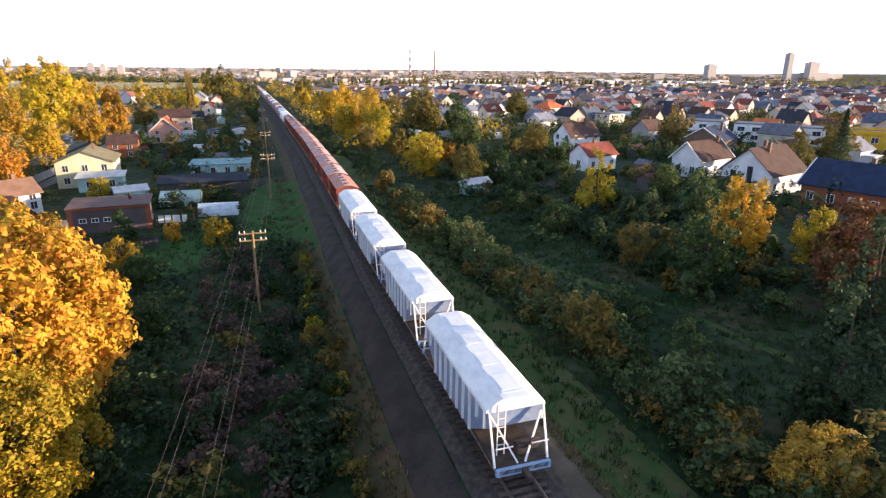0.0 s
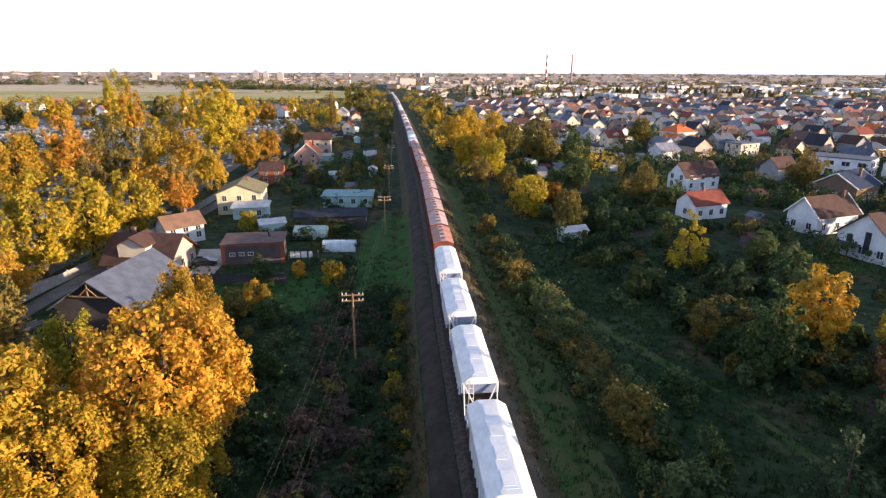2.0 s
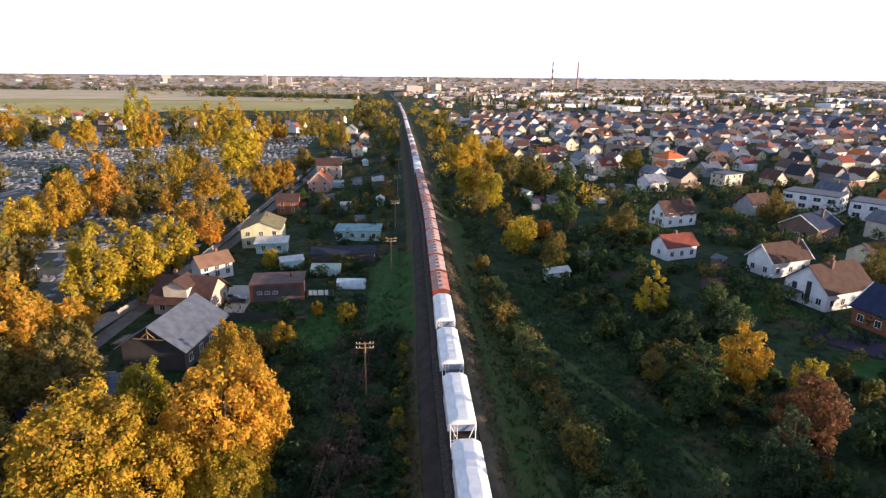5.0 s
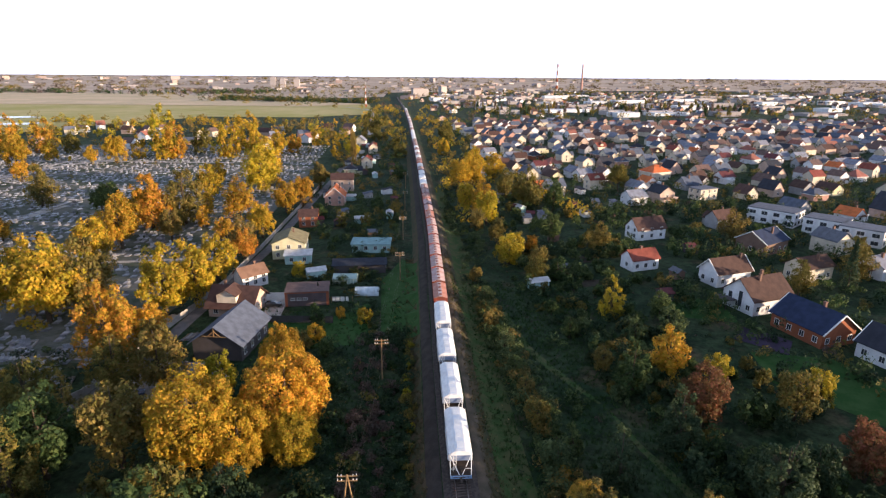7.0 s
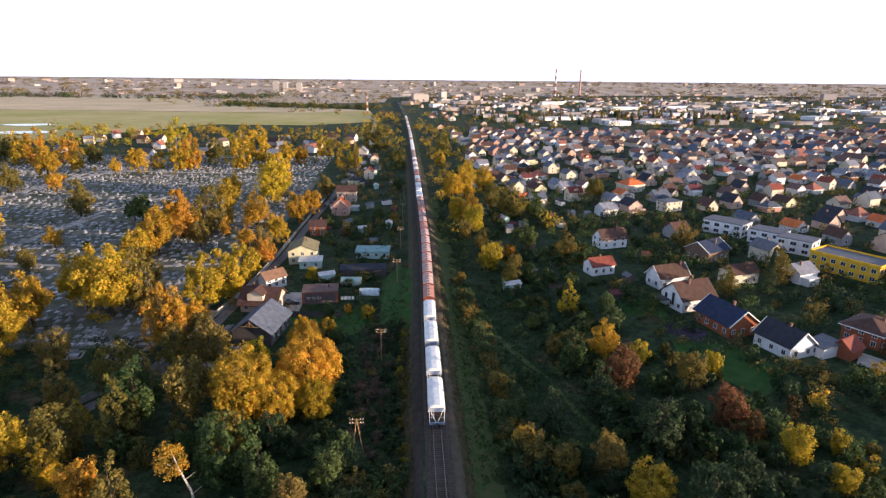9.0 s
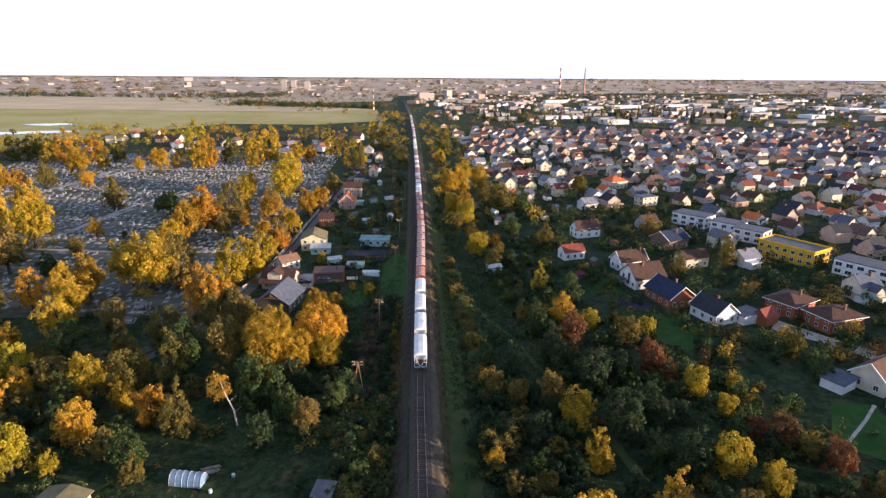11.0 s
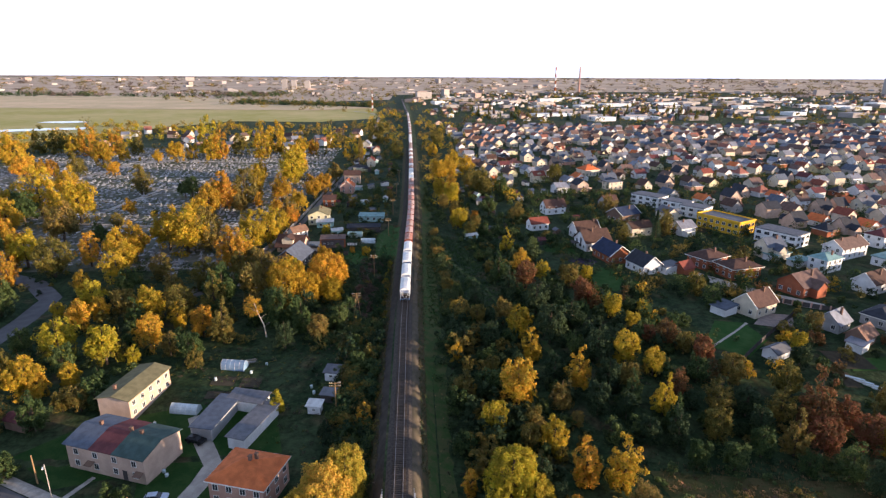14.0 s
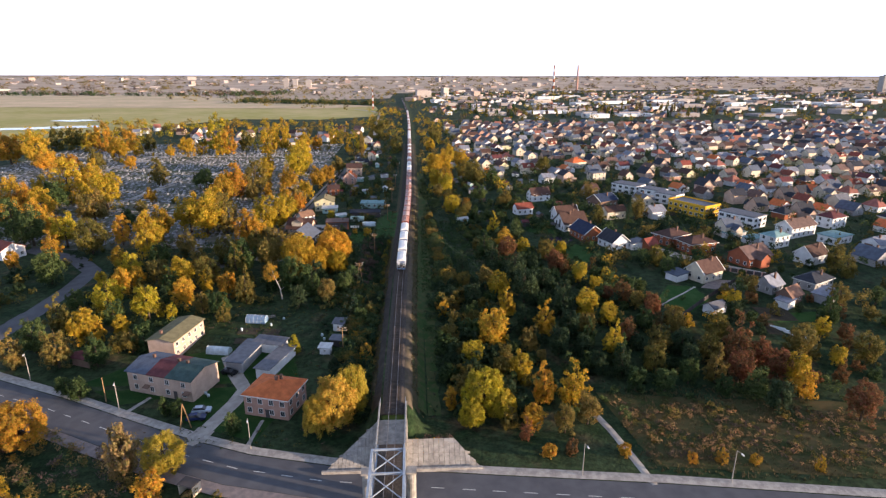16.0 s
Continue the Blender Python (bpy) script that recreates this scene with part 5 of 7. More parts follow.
def chimney_stack(x, y, h, bands, label):
    c = thing("factory_chimney", pose(x, y, ground_z(x, y)), label, "chimney")
    n = 8
    for i in range(n):
        r0, r1 = 4.2 - 2.0 * i / n, 4.2 - 2.0 * (i + 1) / n
        part("section", Shape().tube((0, 0, h * i / n - (1 if i == 0 else 0)), (0, 0, h * (i + 1) / n), r0, r1, 14).mesh("section", WALL["white"] if bands and i % 2 == 0 else WALL["brick"] if bands else WALL["pink"]), c)


chimney_stack(541, 2030, 98, True, "tall red and white banded factory chimney")
chimney_stack(632, 2030, 98, False, "tall reddish-brown brick factory chimney")
# the towers take wall colours that have haze in them
for x, y, h, w, d in ((2254, 2000, 116, 26, 24), (2394, 2000, 80, 54, 30), (2450, 2030, 34, 330, 20), (1832, 2000, 63, 42, 28), (-560, 2500, 45, 22, 15), (-520, 2500, 40, 20, 14), (-470, 2550, 38, 24, 17)):
    t = thing("tower_block", pose(x, y, -2.0), "distant tower block in haze-paled grey", "building")
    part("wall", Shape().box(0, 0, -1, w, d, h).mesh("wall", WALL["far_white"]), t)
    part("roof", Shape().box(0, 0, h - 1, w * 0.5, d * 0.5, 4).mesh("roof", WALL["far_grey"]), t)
sheds = {k: Shape() for k in ("white", "far_grey", "far_white")}
for _ in range(75):
    y = rng.uniform(760, 1650)
    x = rng.uniform(60, 0.95 * y)
    rng.choice(list(sheds.values())).box(x, y, ground_z(x, y) - 1, rng.uniform(25, 80), rng.uniform(14, 32), rng.uniform(5, 10), radians(16 + rng.uniform(-8, 8)))
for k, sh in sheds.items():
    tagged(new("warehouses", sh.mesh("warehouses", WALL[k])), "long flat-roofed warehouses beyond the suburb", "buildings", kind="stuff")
mast = thing("radio_mast", pose(-75, 1004, -2), "red and white lattice radio mast", "mast")
for i in range(8):
    part("section", Shape().box(0, 0, i * 5.5, 3.2 - 0.34 * i, 3.2 - 0.34 * i, 5.5).mesh("section", WALL["brick"] if i % 2 == 0 else WALL["white"]), mast)

# ---- trees ----


def leaf_cloud(rnd, centres, normals, size):
    """Folded leaf clumps at the centres, facing roughly along the normals: verts and faces."""
    n = len(centres)
    d = normals + rnd.normal(0, 0.55, (n, 3))
    d /= np.linalg.norm(d, axis=1)[:, None]
    up = rnd.normal(0, 1, (n, 3))
    u = np.cross(d, up)
    u /= np.linalg.norm(u, axis=1)[:, None]
    w = np.cross(d, u)
    s = size * rnd.uniform(0.6, 1.35, (n, 1))
    v = np.stack([centres - u * s, centres - w * s * 0.62 + d * s * 0.22, centres + u * s, centres + w * s * 0.62 + d * s * 0.22], 1).reshape(-1, 3)
    return v


def leaf_mesh(name, v, material):
    n = len(v) // 4
    me = bpy.data.meshes.new(name)
    me.vertices.add(len(v))
    me.vertices.foreach_set("co", np.ascontiguousarray(v, dtype=np.float32).ravel())
    me.loops.add(4 * n)
    me.loops.foreach_set("vertex_index", np.arange(4 * n, dtype=np.int32))
    me.polygons.add(n)
    me.polygons.foreach_set("loop_start", np.arange(0, 4 * n, 4, dtype=np.int32))
    me.polygons.foreach_set("loop_total", np.full(n, 4, dtype=np.int32))
    me.materials.append(material)
    me.update(calc_edges=True)
    return me


def crown_points(rnd, n_clumps, n_leaves, shape=1.0, lump=0.34, lobes=0):
    """Leaf places of a lumpy crown of radius 1 round the origin; with lobes, several boughs of uneven height."""
    dirs = rnd.normal(0, 1, (n_clumps, 3))
    dirs /= np.linalg.norm(dirs, axis=1)[:, None]
    rad = rnd.uniform(0.45, 0.88, (n_clumps, 1)) ** 0.8
    if lobes:
        turn = np.arange(lobes) * 2.4 + rnd.uniform(0, 1.2, lobes)
        out = rnd.uniform(0.25, 0.55, lobes)
        high = np.linspace(-0.7, 0.45, lobes)[rnd.permutation(lobes)]
        out[0], high[0] = 0.08, 0.5
        mid = np.stack([np.cos(turn) * out * (1.12 - 0.35 * high), np.sin(turn) * out * (1.12 - 0.35 * high), high * shape], 1)
        which = rnd.integers(0, lobes, n_clumps)
        wide = rnd.uniform(0.5, 0.68, lobes)
        cen = mid[which] + dirs * rad * wide[which][:, None] * (1, 1, 1.15)
    else:
        cen = dirs * rad
        cen[:, 2] *= shape
        narrow = np.clip(1.02 - 0.16 * (cen[:, 2] / shape), 0.7, 1.1)
        cen[:, :2] *= narrow[:, None]
    size = rnd.uniform(0.6, 1.25, n_clumps) * lump
    pick = rnd.integers(0, n_clumps, n_leaves)
    d = rnd.normal(0, 1, (n_leaves, 3))
    d[:, 2] += 0.25
    d /= np.linalg.norm(d, axis=1)[:, None]
    r = size[pick] * rnd.uniform(0.6, 1.1, n_leaves)
    p = cen[pick] + d * r[:, None]
    return p, d, cen


def crown_shell(rnd, n_clumps, n_leaves, shape, lump, skirt=0.0, bulge=0.105):
    """Leaf places of a full, uneven crown of radius 1: bunches of leaves over a bulging outline, with lower boughs that hang as a skirt."""
    dirs = rnd.normal(0, 1, (n_clumps, 3))
    dirs /= np.linalg.norm(dirs, axis=1)[:, None]
    dirs[:, 2] = np.maximum(dirs[:, 2], -0.72)
    env = np.full(n_clumps, 0.86 - bulge)
    for k in range(5):
        v = rnd.normal(0, 1, 3)
        env += bulge * np.sin((3.0 + 1.3 * k) * (dirs @ (v / np.linalg.norm(v))) + rnd.uniform(0, 6.28))
    cen = dirs * (env * rnd.uniform(0.45, 1.0, n_clumps) ** 0.45)[:, None]
    cen[:, :2] *= (1.04 - 0.24 * cen[:, 2])[:, None]
    cen[:, 2] *= shape
    # several leading shoots stand out of the top
    tips = np.argsort(-cen[:, 2])[: n_clumps // 6]
    cen[tips, 2] += rnd.uniform(-0.12, 0.24, len(tips)) * bulge / 0.105
    low = rnd.random(n_clumps) < skirt
    a, q = rnd.uniform(0, 6.28, n_clumps), rnd.uniform(0.25, 0.8, n_clumps)
    cen[low] = np.stack([np.cos(a) * q, np.sin(a) * q, rnd.uniform(-1.3, -0.45, n_clumps)], 1)[low]
    size = rnd.uniform(0.45, 1.3, n_clumps) * lump
    pick = rnd.integers(0, n_clumps, n_leaves)
    d = rnd.normal(0, 1, (n_leaves, 3)) + dirs[pick] * 0.7
    d[:, 2] += 0.2
    d /= np.linalg.norm(d, axis=1)[:, None]
    p = cen[pick] + d * (size[pick] * rnd.uniform(0.4, 1.15, n_leaves))[:, None] * (1, 1, 1.2)
    return p, d, cen


def tree_proto(seed, n_clumps, n_leaves, size, shape=1.0, lump=0.24, skirt=0.0, bulge=0.105):
    """A tree of crown radius 1, its crown's middle 1.05 high: trunk with limbs, and a crown of leaves."""
    rnd = np.random.default_rng(seed)
    p, d, cen = crown_shell(rnd, n_clumps, n_leaves, shape, lump, skirt, bulge)
    v = leaf_cloud(rnd, p, d, size)
    v[:, 2] += 1.05
    crown = leaf_mesh("crown", v, LEAF["green"])
    t = Shape()
    t.tube((0, 0, -0.12), (0.02, 0.01, 0.55), 0.085, 0.065, 7).tube((0.02, 0.01, 0.55), (0.0, 0.03, 1.25), 0.065, 0.035, 6).tube((0, 0.03, 1.25), (0.03, 0.0, 1.1 + 0.7 * shape), 0.035, 0.008, 5)
    for c in cen[: min(9, n_clumps)]:
        t.tube((0, 0.02, 0.6 + 0.5 * rnd.random()), (c[0] * 0.9, c[1] * 0.9, c[2] + 1.05), 0.03, 0.006, 4)
    return crown, t.mesh("trunk", M["bark"])


PROTOS = [tree_proto(s, 105, 6000, 0.066, sh, lu, sk) for s, sh, lu, sk in ((1, 1.0, 0.22, 0.05), (2, 1.15, 0.23, 0.1), (3, 0.95, 0.21, 0.05), (4, 1.35, 0.21, 0.12), (5, 1.1, 0.24, 0.1))]
DENSE = [tree_proto(s, 115, 6400, 0.068, sh, lu, sk) for s, sh, lu, sk in ((61, 1.05, 0.22, 0.26), (62, 1.25, 0.21, 0.3), (63, 0.95, 0.23, 0.24), (64, 1.5, 0.2, 0.3), (65, 1.15, 0.23, 0.28))]
FINE = [tree_proto(s, 230, 26000, 0.033, sh, 0.16, 0.06, 0.05) for s, sh in ((31, 1.0), (32, 1.1))]
MID = [tree_proto(s, 80, 3400, 0.088, sh, 0.25, 0.14) for s, sh in ((41, 1.05), (42, 1.25), (43, 0.95), (44, 1.4))]
SMALL = [tree_proto(s, 46, 1700, 0.11, sh, 0.26, 0.2) for s, sh in ((21, 1.1), (22, 1.3), (23, 1.0), (24, 1.5))]
WORDS = {"gold": "golden yellow", "orange": "orange", "maple": "golden orange", "willow": "pale golden", "lime": "yellow-green", "olive": "olive green, yellowing", "green": "dark green", "rust": "rust-red", "brown": "bare brown", "dry": "dry russet", "sage": "pale sage-green", "hedge": "dark green", "hedge_dim": "blue-green"}
rng = random.Random(77)


def plant(x, y, r, sz, colour, protos, group="", lift=0.0):
    """A tree of crown radius r and upright scale sz, its crown lifted on a longer trunk."""
    crown, trunk = rng.choice(protos)
    z = ground_z(x, y)
    t = thing("tree", Matrix.Translation((x, y, z)) @ Matrix.Rotation(rng.uniform(0, 6.28), 4, "Z") @ Matrix.Diagonal((r, r, sz, 1)), f"broadleaf tree with a {WORDS[colour]} autumn crown", "tree", group)
    part("trunk", trunk, t, m=Matrix.Diagonal((1, 1, 1 + lift / (1.05 * sz), 1)))
    c = part("crown", crown, t, m=Matrix.Translation((0, 0, lift / sz)))
    recolour(c, LEAF[colour])
    return t


PLANTED = []


def grove(colour, places, protos=None):
    """Trees of one colour: x, y, crown radius and height factor of each."""
    for x, y, r, k in places:
        PLANTED.append((x, y, r))
        plant(x, y, r, max(0.62 * k / 1.15, 1.0 * r), colour, protos or PROTOS)


FAR_TREES = []


def woods(colour, places, protos):
    """Trees of one colour: x, y and crown radius of each; their height follows from the crown."""
    for x, y, r in places:
        PLANTED.append((x, y, r))
        h = r * rng.uniform(0.94, 1.08)
        if y > 340:
            FAR_TREES.append((x, y, r, h * 1.25, colour, rng.choice(SMALL)[0]))
        else:
            plant(x, y, r, h, colour, protos, lift=min(0.45 * r, 2.2))


# by the bridge and below the road
grove("willow", [(-13, -78, 5.4, 12), (-9.6, -73, 4.4, 12), (-16.5, -80, 3.6, 9)], FINE)
grove("lime", [(21, -73, 5.6, 9), (24.5, -76, 3.8, 7), (17.5, -79, 3.2, 6)], FINE)
grove("gold", [(13.6, -71, 2.2, 4)], MID)
grove("orange", [(-78, -82, 5.6, 6), (-86, -83, 4.8, 6)], FINE)
grove("willow", [(-45, -91, 4.4, 7)], FINE)
grove("dry", [(-53, -91, 3.2, 10)], MID)
grove("gold", [(-86, -94, 2.4, 4), (-68, -101, 1.9, 3), (-45, -98, 2.6, 4), (-73, -97, 1.8, 3)], MID)
# the maples by the lane and the gardens
grove("maple", [(-26.5, 26, 7.6, 13), (-39, 20, 7.8, 12), (-32, 18, 5.6, 9), (-24.5, 19.5, 4.4, 7)], FINE)
grove("gold", [(-27, 61, 2.4, 3), (-17, 71, 2.1, 3), (-23, 74, 1.3, 3)], SMALL)
grove("orange", [(-30, 41, 4.4, 12)], FINE)
grove("green", [(-37, 1, 5.6, 7), (36, 94, 2.8, 4)], MID)
grove("olive", [(-70, 9, 5.0, 7)])
# the valley beside the track
grove("gold", [(-8.3, -48, 2.0, 3)], SMALL)
grove("willow", [(16.6, 5.6, 2.5, 4)], FINE[:1])
grove("orange", [(15.1, 11.6, 1.6, 3), (-12.5, -38, 1.4, 2), (-9.5, -64, 1.5, 2)], SMALL)
grove("green", [(18.5, 17.8, 2.0, 2.5), (-21, 38, 2.0, 4), (-24, 54, 2.0, 4), (-28, 69, 2.2, 4), (-17.6, 0.4, 3.4, 5), (-11.5, -26, 2.4, 3)], MID)
grove("sage", [(13.7, 52, 2.3, 2.5), (14.9, 13.6, 2.6, 3), (13.8, 80, 2.0, 2.5), (42.9, 54, 2.3, 3), (50.5, 53, 3.0, 3)], MID)
grove("olive", [(12.6, 64, 2.2, 2.5), (14.8, 25.6, 2.4, 4), (14.5, 34.5, 1.9, 2.5), (12.8, 96, 2.1, 2.5), (-29.5, 57.5, 2.0, 3), (-22.5, 164, 2.3, 4), (-31.8, 162, 2.6, 4), (-11.3, 183, 2.5, 4)], MID)
grove("green", [(14.1, 43, 1.9, 2), (13.2, 58, 1.7, 2), (-41, 172.5, 2.6, 4), (-19, 191, 3.0, 4), (-9.9, 270, 3.5, 5)], MID)
grove("lime", [(42.4, 67.7, 3.4, 3), (25.3, 111.5, 4.6, 5), (-38.4, 105, 2.2, 3)], DENSE)
# round the apartment houses, and saplings by the road
grove("green", [(-77, -62.8, 2.6, 3), (-81, -61, 2.4, 3), (-71, -40, 3.4, 5), (-53.3, -70.5, 1.9, 2), (-50, -71.5, 1.8, 2), (-35.5, -78.4, 2.0, 2)], MID)
grove("lime", [(-28.6, -43, 2.0, 3)], MID)
grove("orange", [(32.5, -90.1, 1.7, 2.5), (48.5, -90.5, 1.5, 3), (61.5, -93.5, 1.2, 2.5), (67.5, -93.8, 1.3, 2.5), (74, -94.5, 1.3, 2.5), (86, -97, 1.1, 2.5)], SMALL)
grove("rust", [(37.5, -89.5, 1.4, 3)], SMALL)
# the belt along the railway and the garden trees
woods("gold", [(21, 232, 6.6), (29, 240, 6.4), (35, 286, 5.8), (42, 256, 6.2), (22, 364, 5)], PROTOS)
woods("orange", [(26, 178, 5.4)], PROTOS)
woods("olive", [(29, 433, 7.5), (45, 180, 6.8), (40, 205, 5.2), (33, 104, 3.2), (55.6, 116, 3.5), (99, 218, 5.5), (104, 123, 4.3), (118, 86, 4.5), (95, 76, 3.4)], PROTOS)
woods("green", [(43, 131, 4.3), (56, 177, 4.9), (28, 69, 2.1), (29.4, 58, 1.9)], PROTOS)
# the wood on the slope beside the track
woods("orange", [(34.6, 121, 2.3)], DENSE)
woods("gold", [(36, -69, 3.1), (43, -71, 3.7), (33, -13, 3.8), (34, -25, 3), (43, -38, 3.2), (32, -60, 3.1), (31, -80, 2.5), (102, -65, 3.3), (100, -71, 2.7), (14, -25, 2.1), (43, 38.5, 3.7), (27, -44, 4.8)], DENSE)
woods("lime", [(25, 160, 5.2), (19, 184, 4.6)], DENSE)
woods("olive", [(25, 134, 3.3), (20, 150, 3.2), (29.6, 94, 3.0)], DENSE)
woods("lime", [(20, -54, 3.2), (58, -29, 3.4), (60, -49, 3.1), (50, 34, 2.6), (64, 26, 2.5), (63, -4, 3.1), (73, -2, 1.9), (66, -12, 2.4), (63, -35, 3), (106, -27, 2.4), (124, -43, 2.6), (119, -57, 2.3)], DENSE)
woods("olive", [(30, -3, 3.2), (23, -31, 2.1), (17, -31, 2.1), (16, -41, 2), (38, -82, 2.5), (27, -59, 2.4), (57, 22, 3.4), (55, -40, 2.9), (73, -49, 3.2), (75, -26, 2.5), (39, -52, 1.6), (85, -53, 3.3), (92, -44, 3.5), (110, -54, 4), (128, -56, 3.5), (82, -63, 3.1), (165, 8, 3.7), (161, -3, 3.3), (29, 120, 3.2), (44, -79, 3)], DENSE)
woods("rust", [(57, 7, 3.6), (60, 3, 2.1), (68, -20, 2.1), (72, -22, 2.9), (78, -30, 2.8), (66, -43, 2.8), (92, -55, 4.5), (98, -56, 3.2), (88, -63, 3.5), (99, -62, 3.4), (114, -65, 2), (107, -81, 3.9), (130, -45, 2.2), (29, -84, 1.6), (41.5, 22.5, 4.2)], DENSE)
woods("green", [(46, -24, 2.5), (54, -45, 2.5), (60, -55, 2.7), (73, -38, 2.9), (60, -66, 2.6), (67, -67, 2.8), (75, -63, 2.7), (81, -69, 2.2), (88, -71, 3), (131, -36, 3.3), (154, -26, 2.5), (97, 2, 2.9), (34, 33.5, 3.4), (52, 63, 2.6)], DENSE)
woods("olive", [(37, -46, 2.7), (29, -52, 2.3), (68, -58, 3.1), (81, -39, 3.2), (117, -17, 2.8), (141, -27, 3.1), (98, 14, 3), (22, -3, 2.6), (32, 43, 2.0)], DENSE)
woods("hedge", [(23, 10, 3.1), (24, -18, 3.1), (17, -17, 2.8), (41, -17, 4.5), (41, 2, 4.1), (48, -12, 3.7), (51, -28, 3.6), (38, -35, 2.9), (50, -40, 3.2), (45, -48, 3.1), (79, -50, 3.1), (78, -57, 2.8), (59, -59, 2.8), (90, -77, 3.1), (102, -34, 2.9), (27, -70, 2.5), (53, -58, 2.5), (35, 17, 3.5), (47, 4, 3.3), (51, -50, 2.6)], DENSE)
# the wood below the cemetery
woods("gold", [(-96, 0, 3.8), (-93, 6, 3), (-77, 5, 4.6), (-70, -13, 3.8), (-68, 1, 2.6), (-90, -35, 4.2), (-86, -36, 2.5), (-81, -32, 2.5)], DENSE)
woods("orange", [(-141, 38, 3.9), (-151, 29, 2.8), (-112, 31, 3.3), (-58, -6, 3.5)], DENSE)
woods("lime", [(-104, 40, 4.7), (-99, 13, 4.2), (-108, 10, 2.1), (-91, -19, 4.7), (-78, -21, 4.4), (-71, -21, 2), (-71, 18, 2.1)], DENSE)
woods("olive", [(-78, -41, 2.2), (-70, 31, 4.6), (-62, 28, 3.5), (-60, 11, 4.4), (-60, 40, 4.2)], DENSE)
woods("green", [(-103, -15, 3), (-101, -40, 3.9), (-80, -48, 3.2), (-73, -34, 2.4), (-86, -26, 3.2), (-56, -22, 3.6), (-46, 3, 3.1), (-30, -4, 3.4), (-19, -3, 3), (-79, -1, 3.2), (-95, 28, 4), (-126, 11, 5)], DENSE)
woods("olive", [(-100, -30, 3.6), (-90, -48, 4), (-74, -41, 2.7), (-102, -48, 3.4), (-86, 7, 4.1), (-51, -10, 3.8), (-38, 5, 4), (-24, -10, 3.3), (-54, -24, 2.4), (-63, -17, 2.6), (-78, 24, 3.8), (-90, 43, 3.9)], DENSE)
woods("hedge", [(-33, -14, 2.9), (-31, 8, 3.2)], DENSE)
# the cemetery
woods("gold", [(-302, 293, 11.4), (-268, 249, 7.8), (-301, 373, 8.3), (-245, 346, 5.3), (-196, 332, 7.8), (-190, 353, 5.2), (-208, 324, 4.5), (-172, 348, 6.8), (-214, 264, 4.5), (-211, 147, 6.4), (-203, 186, 7.8), (-165, 129, 9.5), (-189, 111, 6.5), (-216, 129, 7.8), (-182, 94, 5.5), (-164, 76, 4.5), (-124, 60, 4.6), (-115, 63, 5.7), (-130, 357, 8.5), (-125, 393, 9.5), (-99, 370, 6.8), (-79, 424, 5), (-56, 360, 4.4), (-104, 244, 5.4), (-89, 182, 3.1), (-61, 102, 5.5), (-59, 148, 4.9), (-107, 52, 4.9), (-102, 81, 7.2), (-92, 75, 7.8), (-66, 78, 6.1)], PROTOS)
woods("gold", [(-61, 85, 6.6), (-64, 65, 3.4), (-102, 116, 6.4), (-85, 163, 2.8), (-69, 138, 4.2), (-98, 213, 5.7), (-62, 159, 4.1)], PROTOS)
woods("orange", [(-328, 300, 10.7), (-288, 373, 8.2), (-245, 310, 9), (-268, 378, 7.6), (-166, 354, 8), (-262, 257, 5.2), (-258, 264, 4.7), (-205, 122, 6.1), (-190, 90, 6.5), (-150, 53, 2.9), (-110, 68, 6.3), (-149, 147, 3.4), (-103, 136, 6.9), (-104, 163, 7.5), (-89, 378, 5.8), (-69, 62, 4.3), (-67, 52, 6.3), (-108, 148, 6.5), (-109, 169, 6), (-75, 177, 6.4), (-53, 200, 5.3), (-58, 187, 5.5), (-58, 120, 4.2)], PROTOS)
woods("lime", [(-187, 387, 10.3), (-94, 85, 6.5), (-194, 145, 9.8), (-44, 358, 5.5), (-80, 237, 9.6), (-147, 58, 6.2), (-41, 38, 3.6), (-81, 248, 9.4)], PROTOS)
woods("olive", [(-342, 389, 8.1), (-323, 384, 8.6), (-249, 380, 6.2), (-241, 266, 6.2), (-154, 95, 7.6), (-131, 48, 6.2), (-141, 117, 3.4), (-157, 378, 7.1), (-11, 353, 6), (-27, 456, 8.4), (-37, 478, 9.4), (-51, 243, 5.3), (-60, 127, 4.6), (-94, 161, 2.9), (-53, 42, 4.7), (-85, 81, 6.9), (-59, 54, 3.4), (-50, 20, 5.5), (-94, 170, 7.9), (-90, 145, 4.4), (-168, 203, 6.8)], PROTOS)
woods("green", [(-130, 185, 5.6), (-190, 125, 7.5), (-174, 66, 7), (-163, 61, 6.7), (-134, 87, 4.1), (-60, 18, 6.1), (-136, 190, 4.5)], PROTOS)


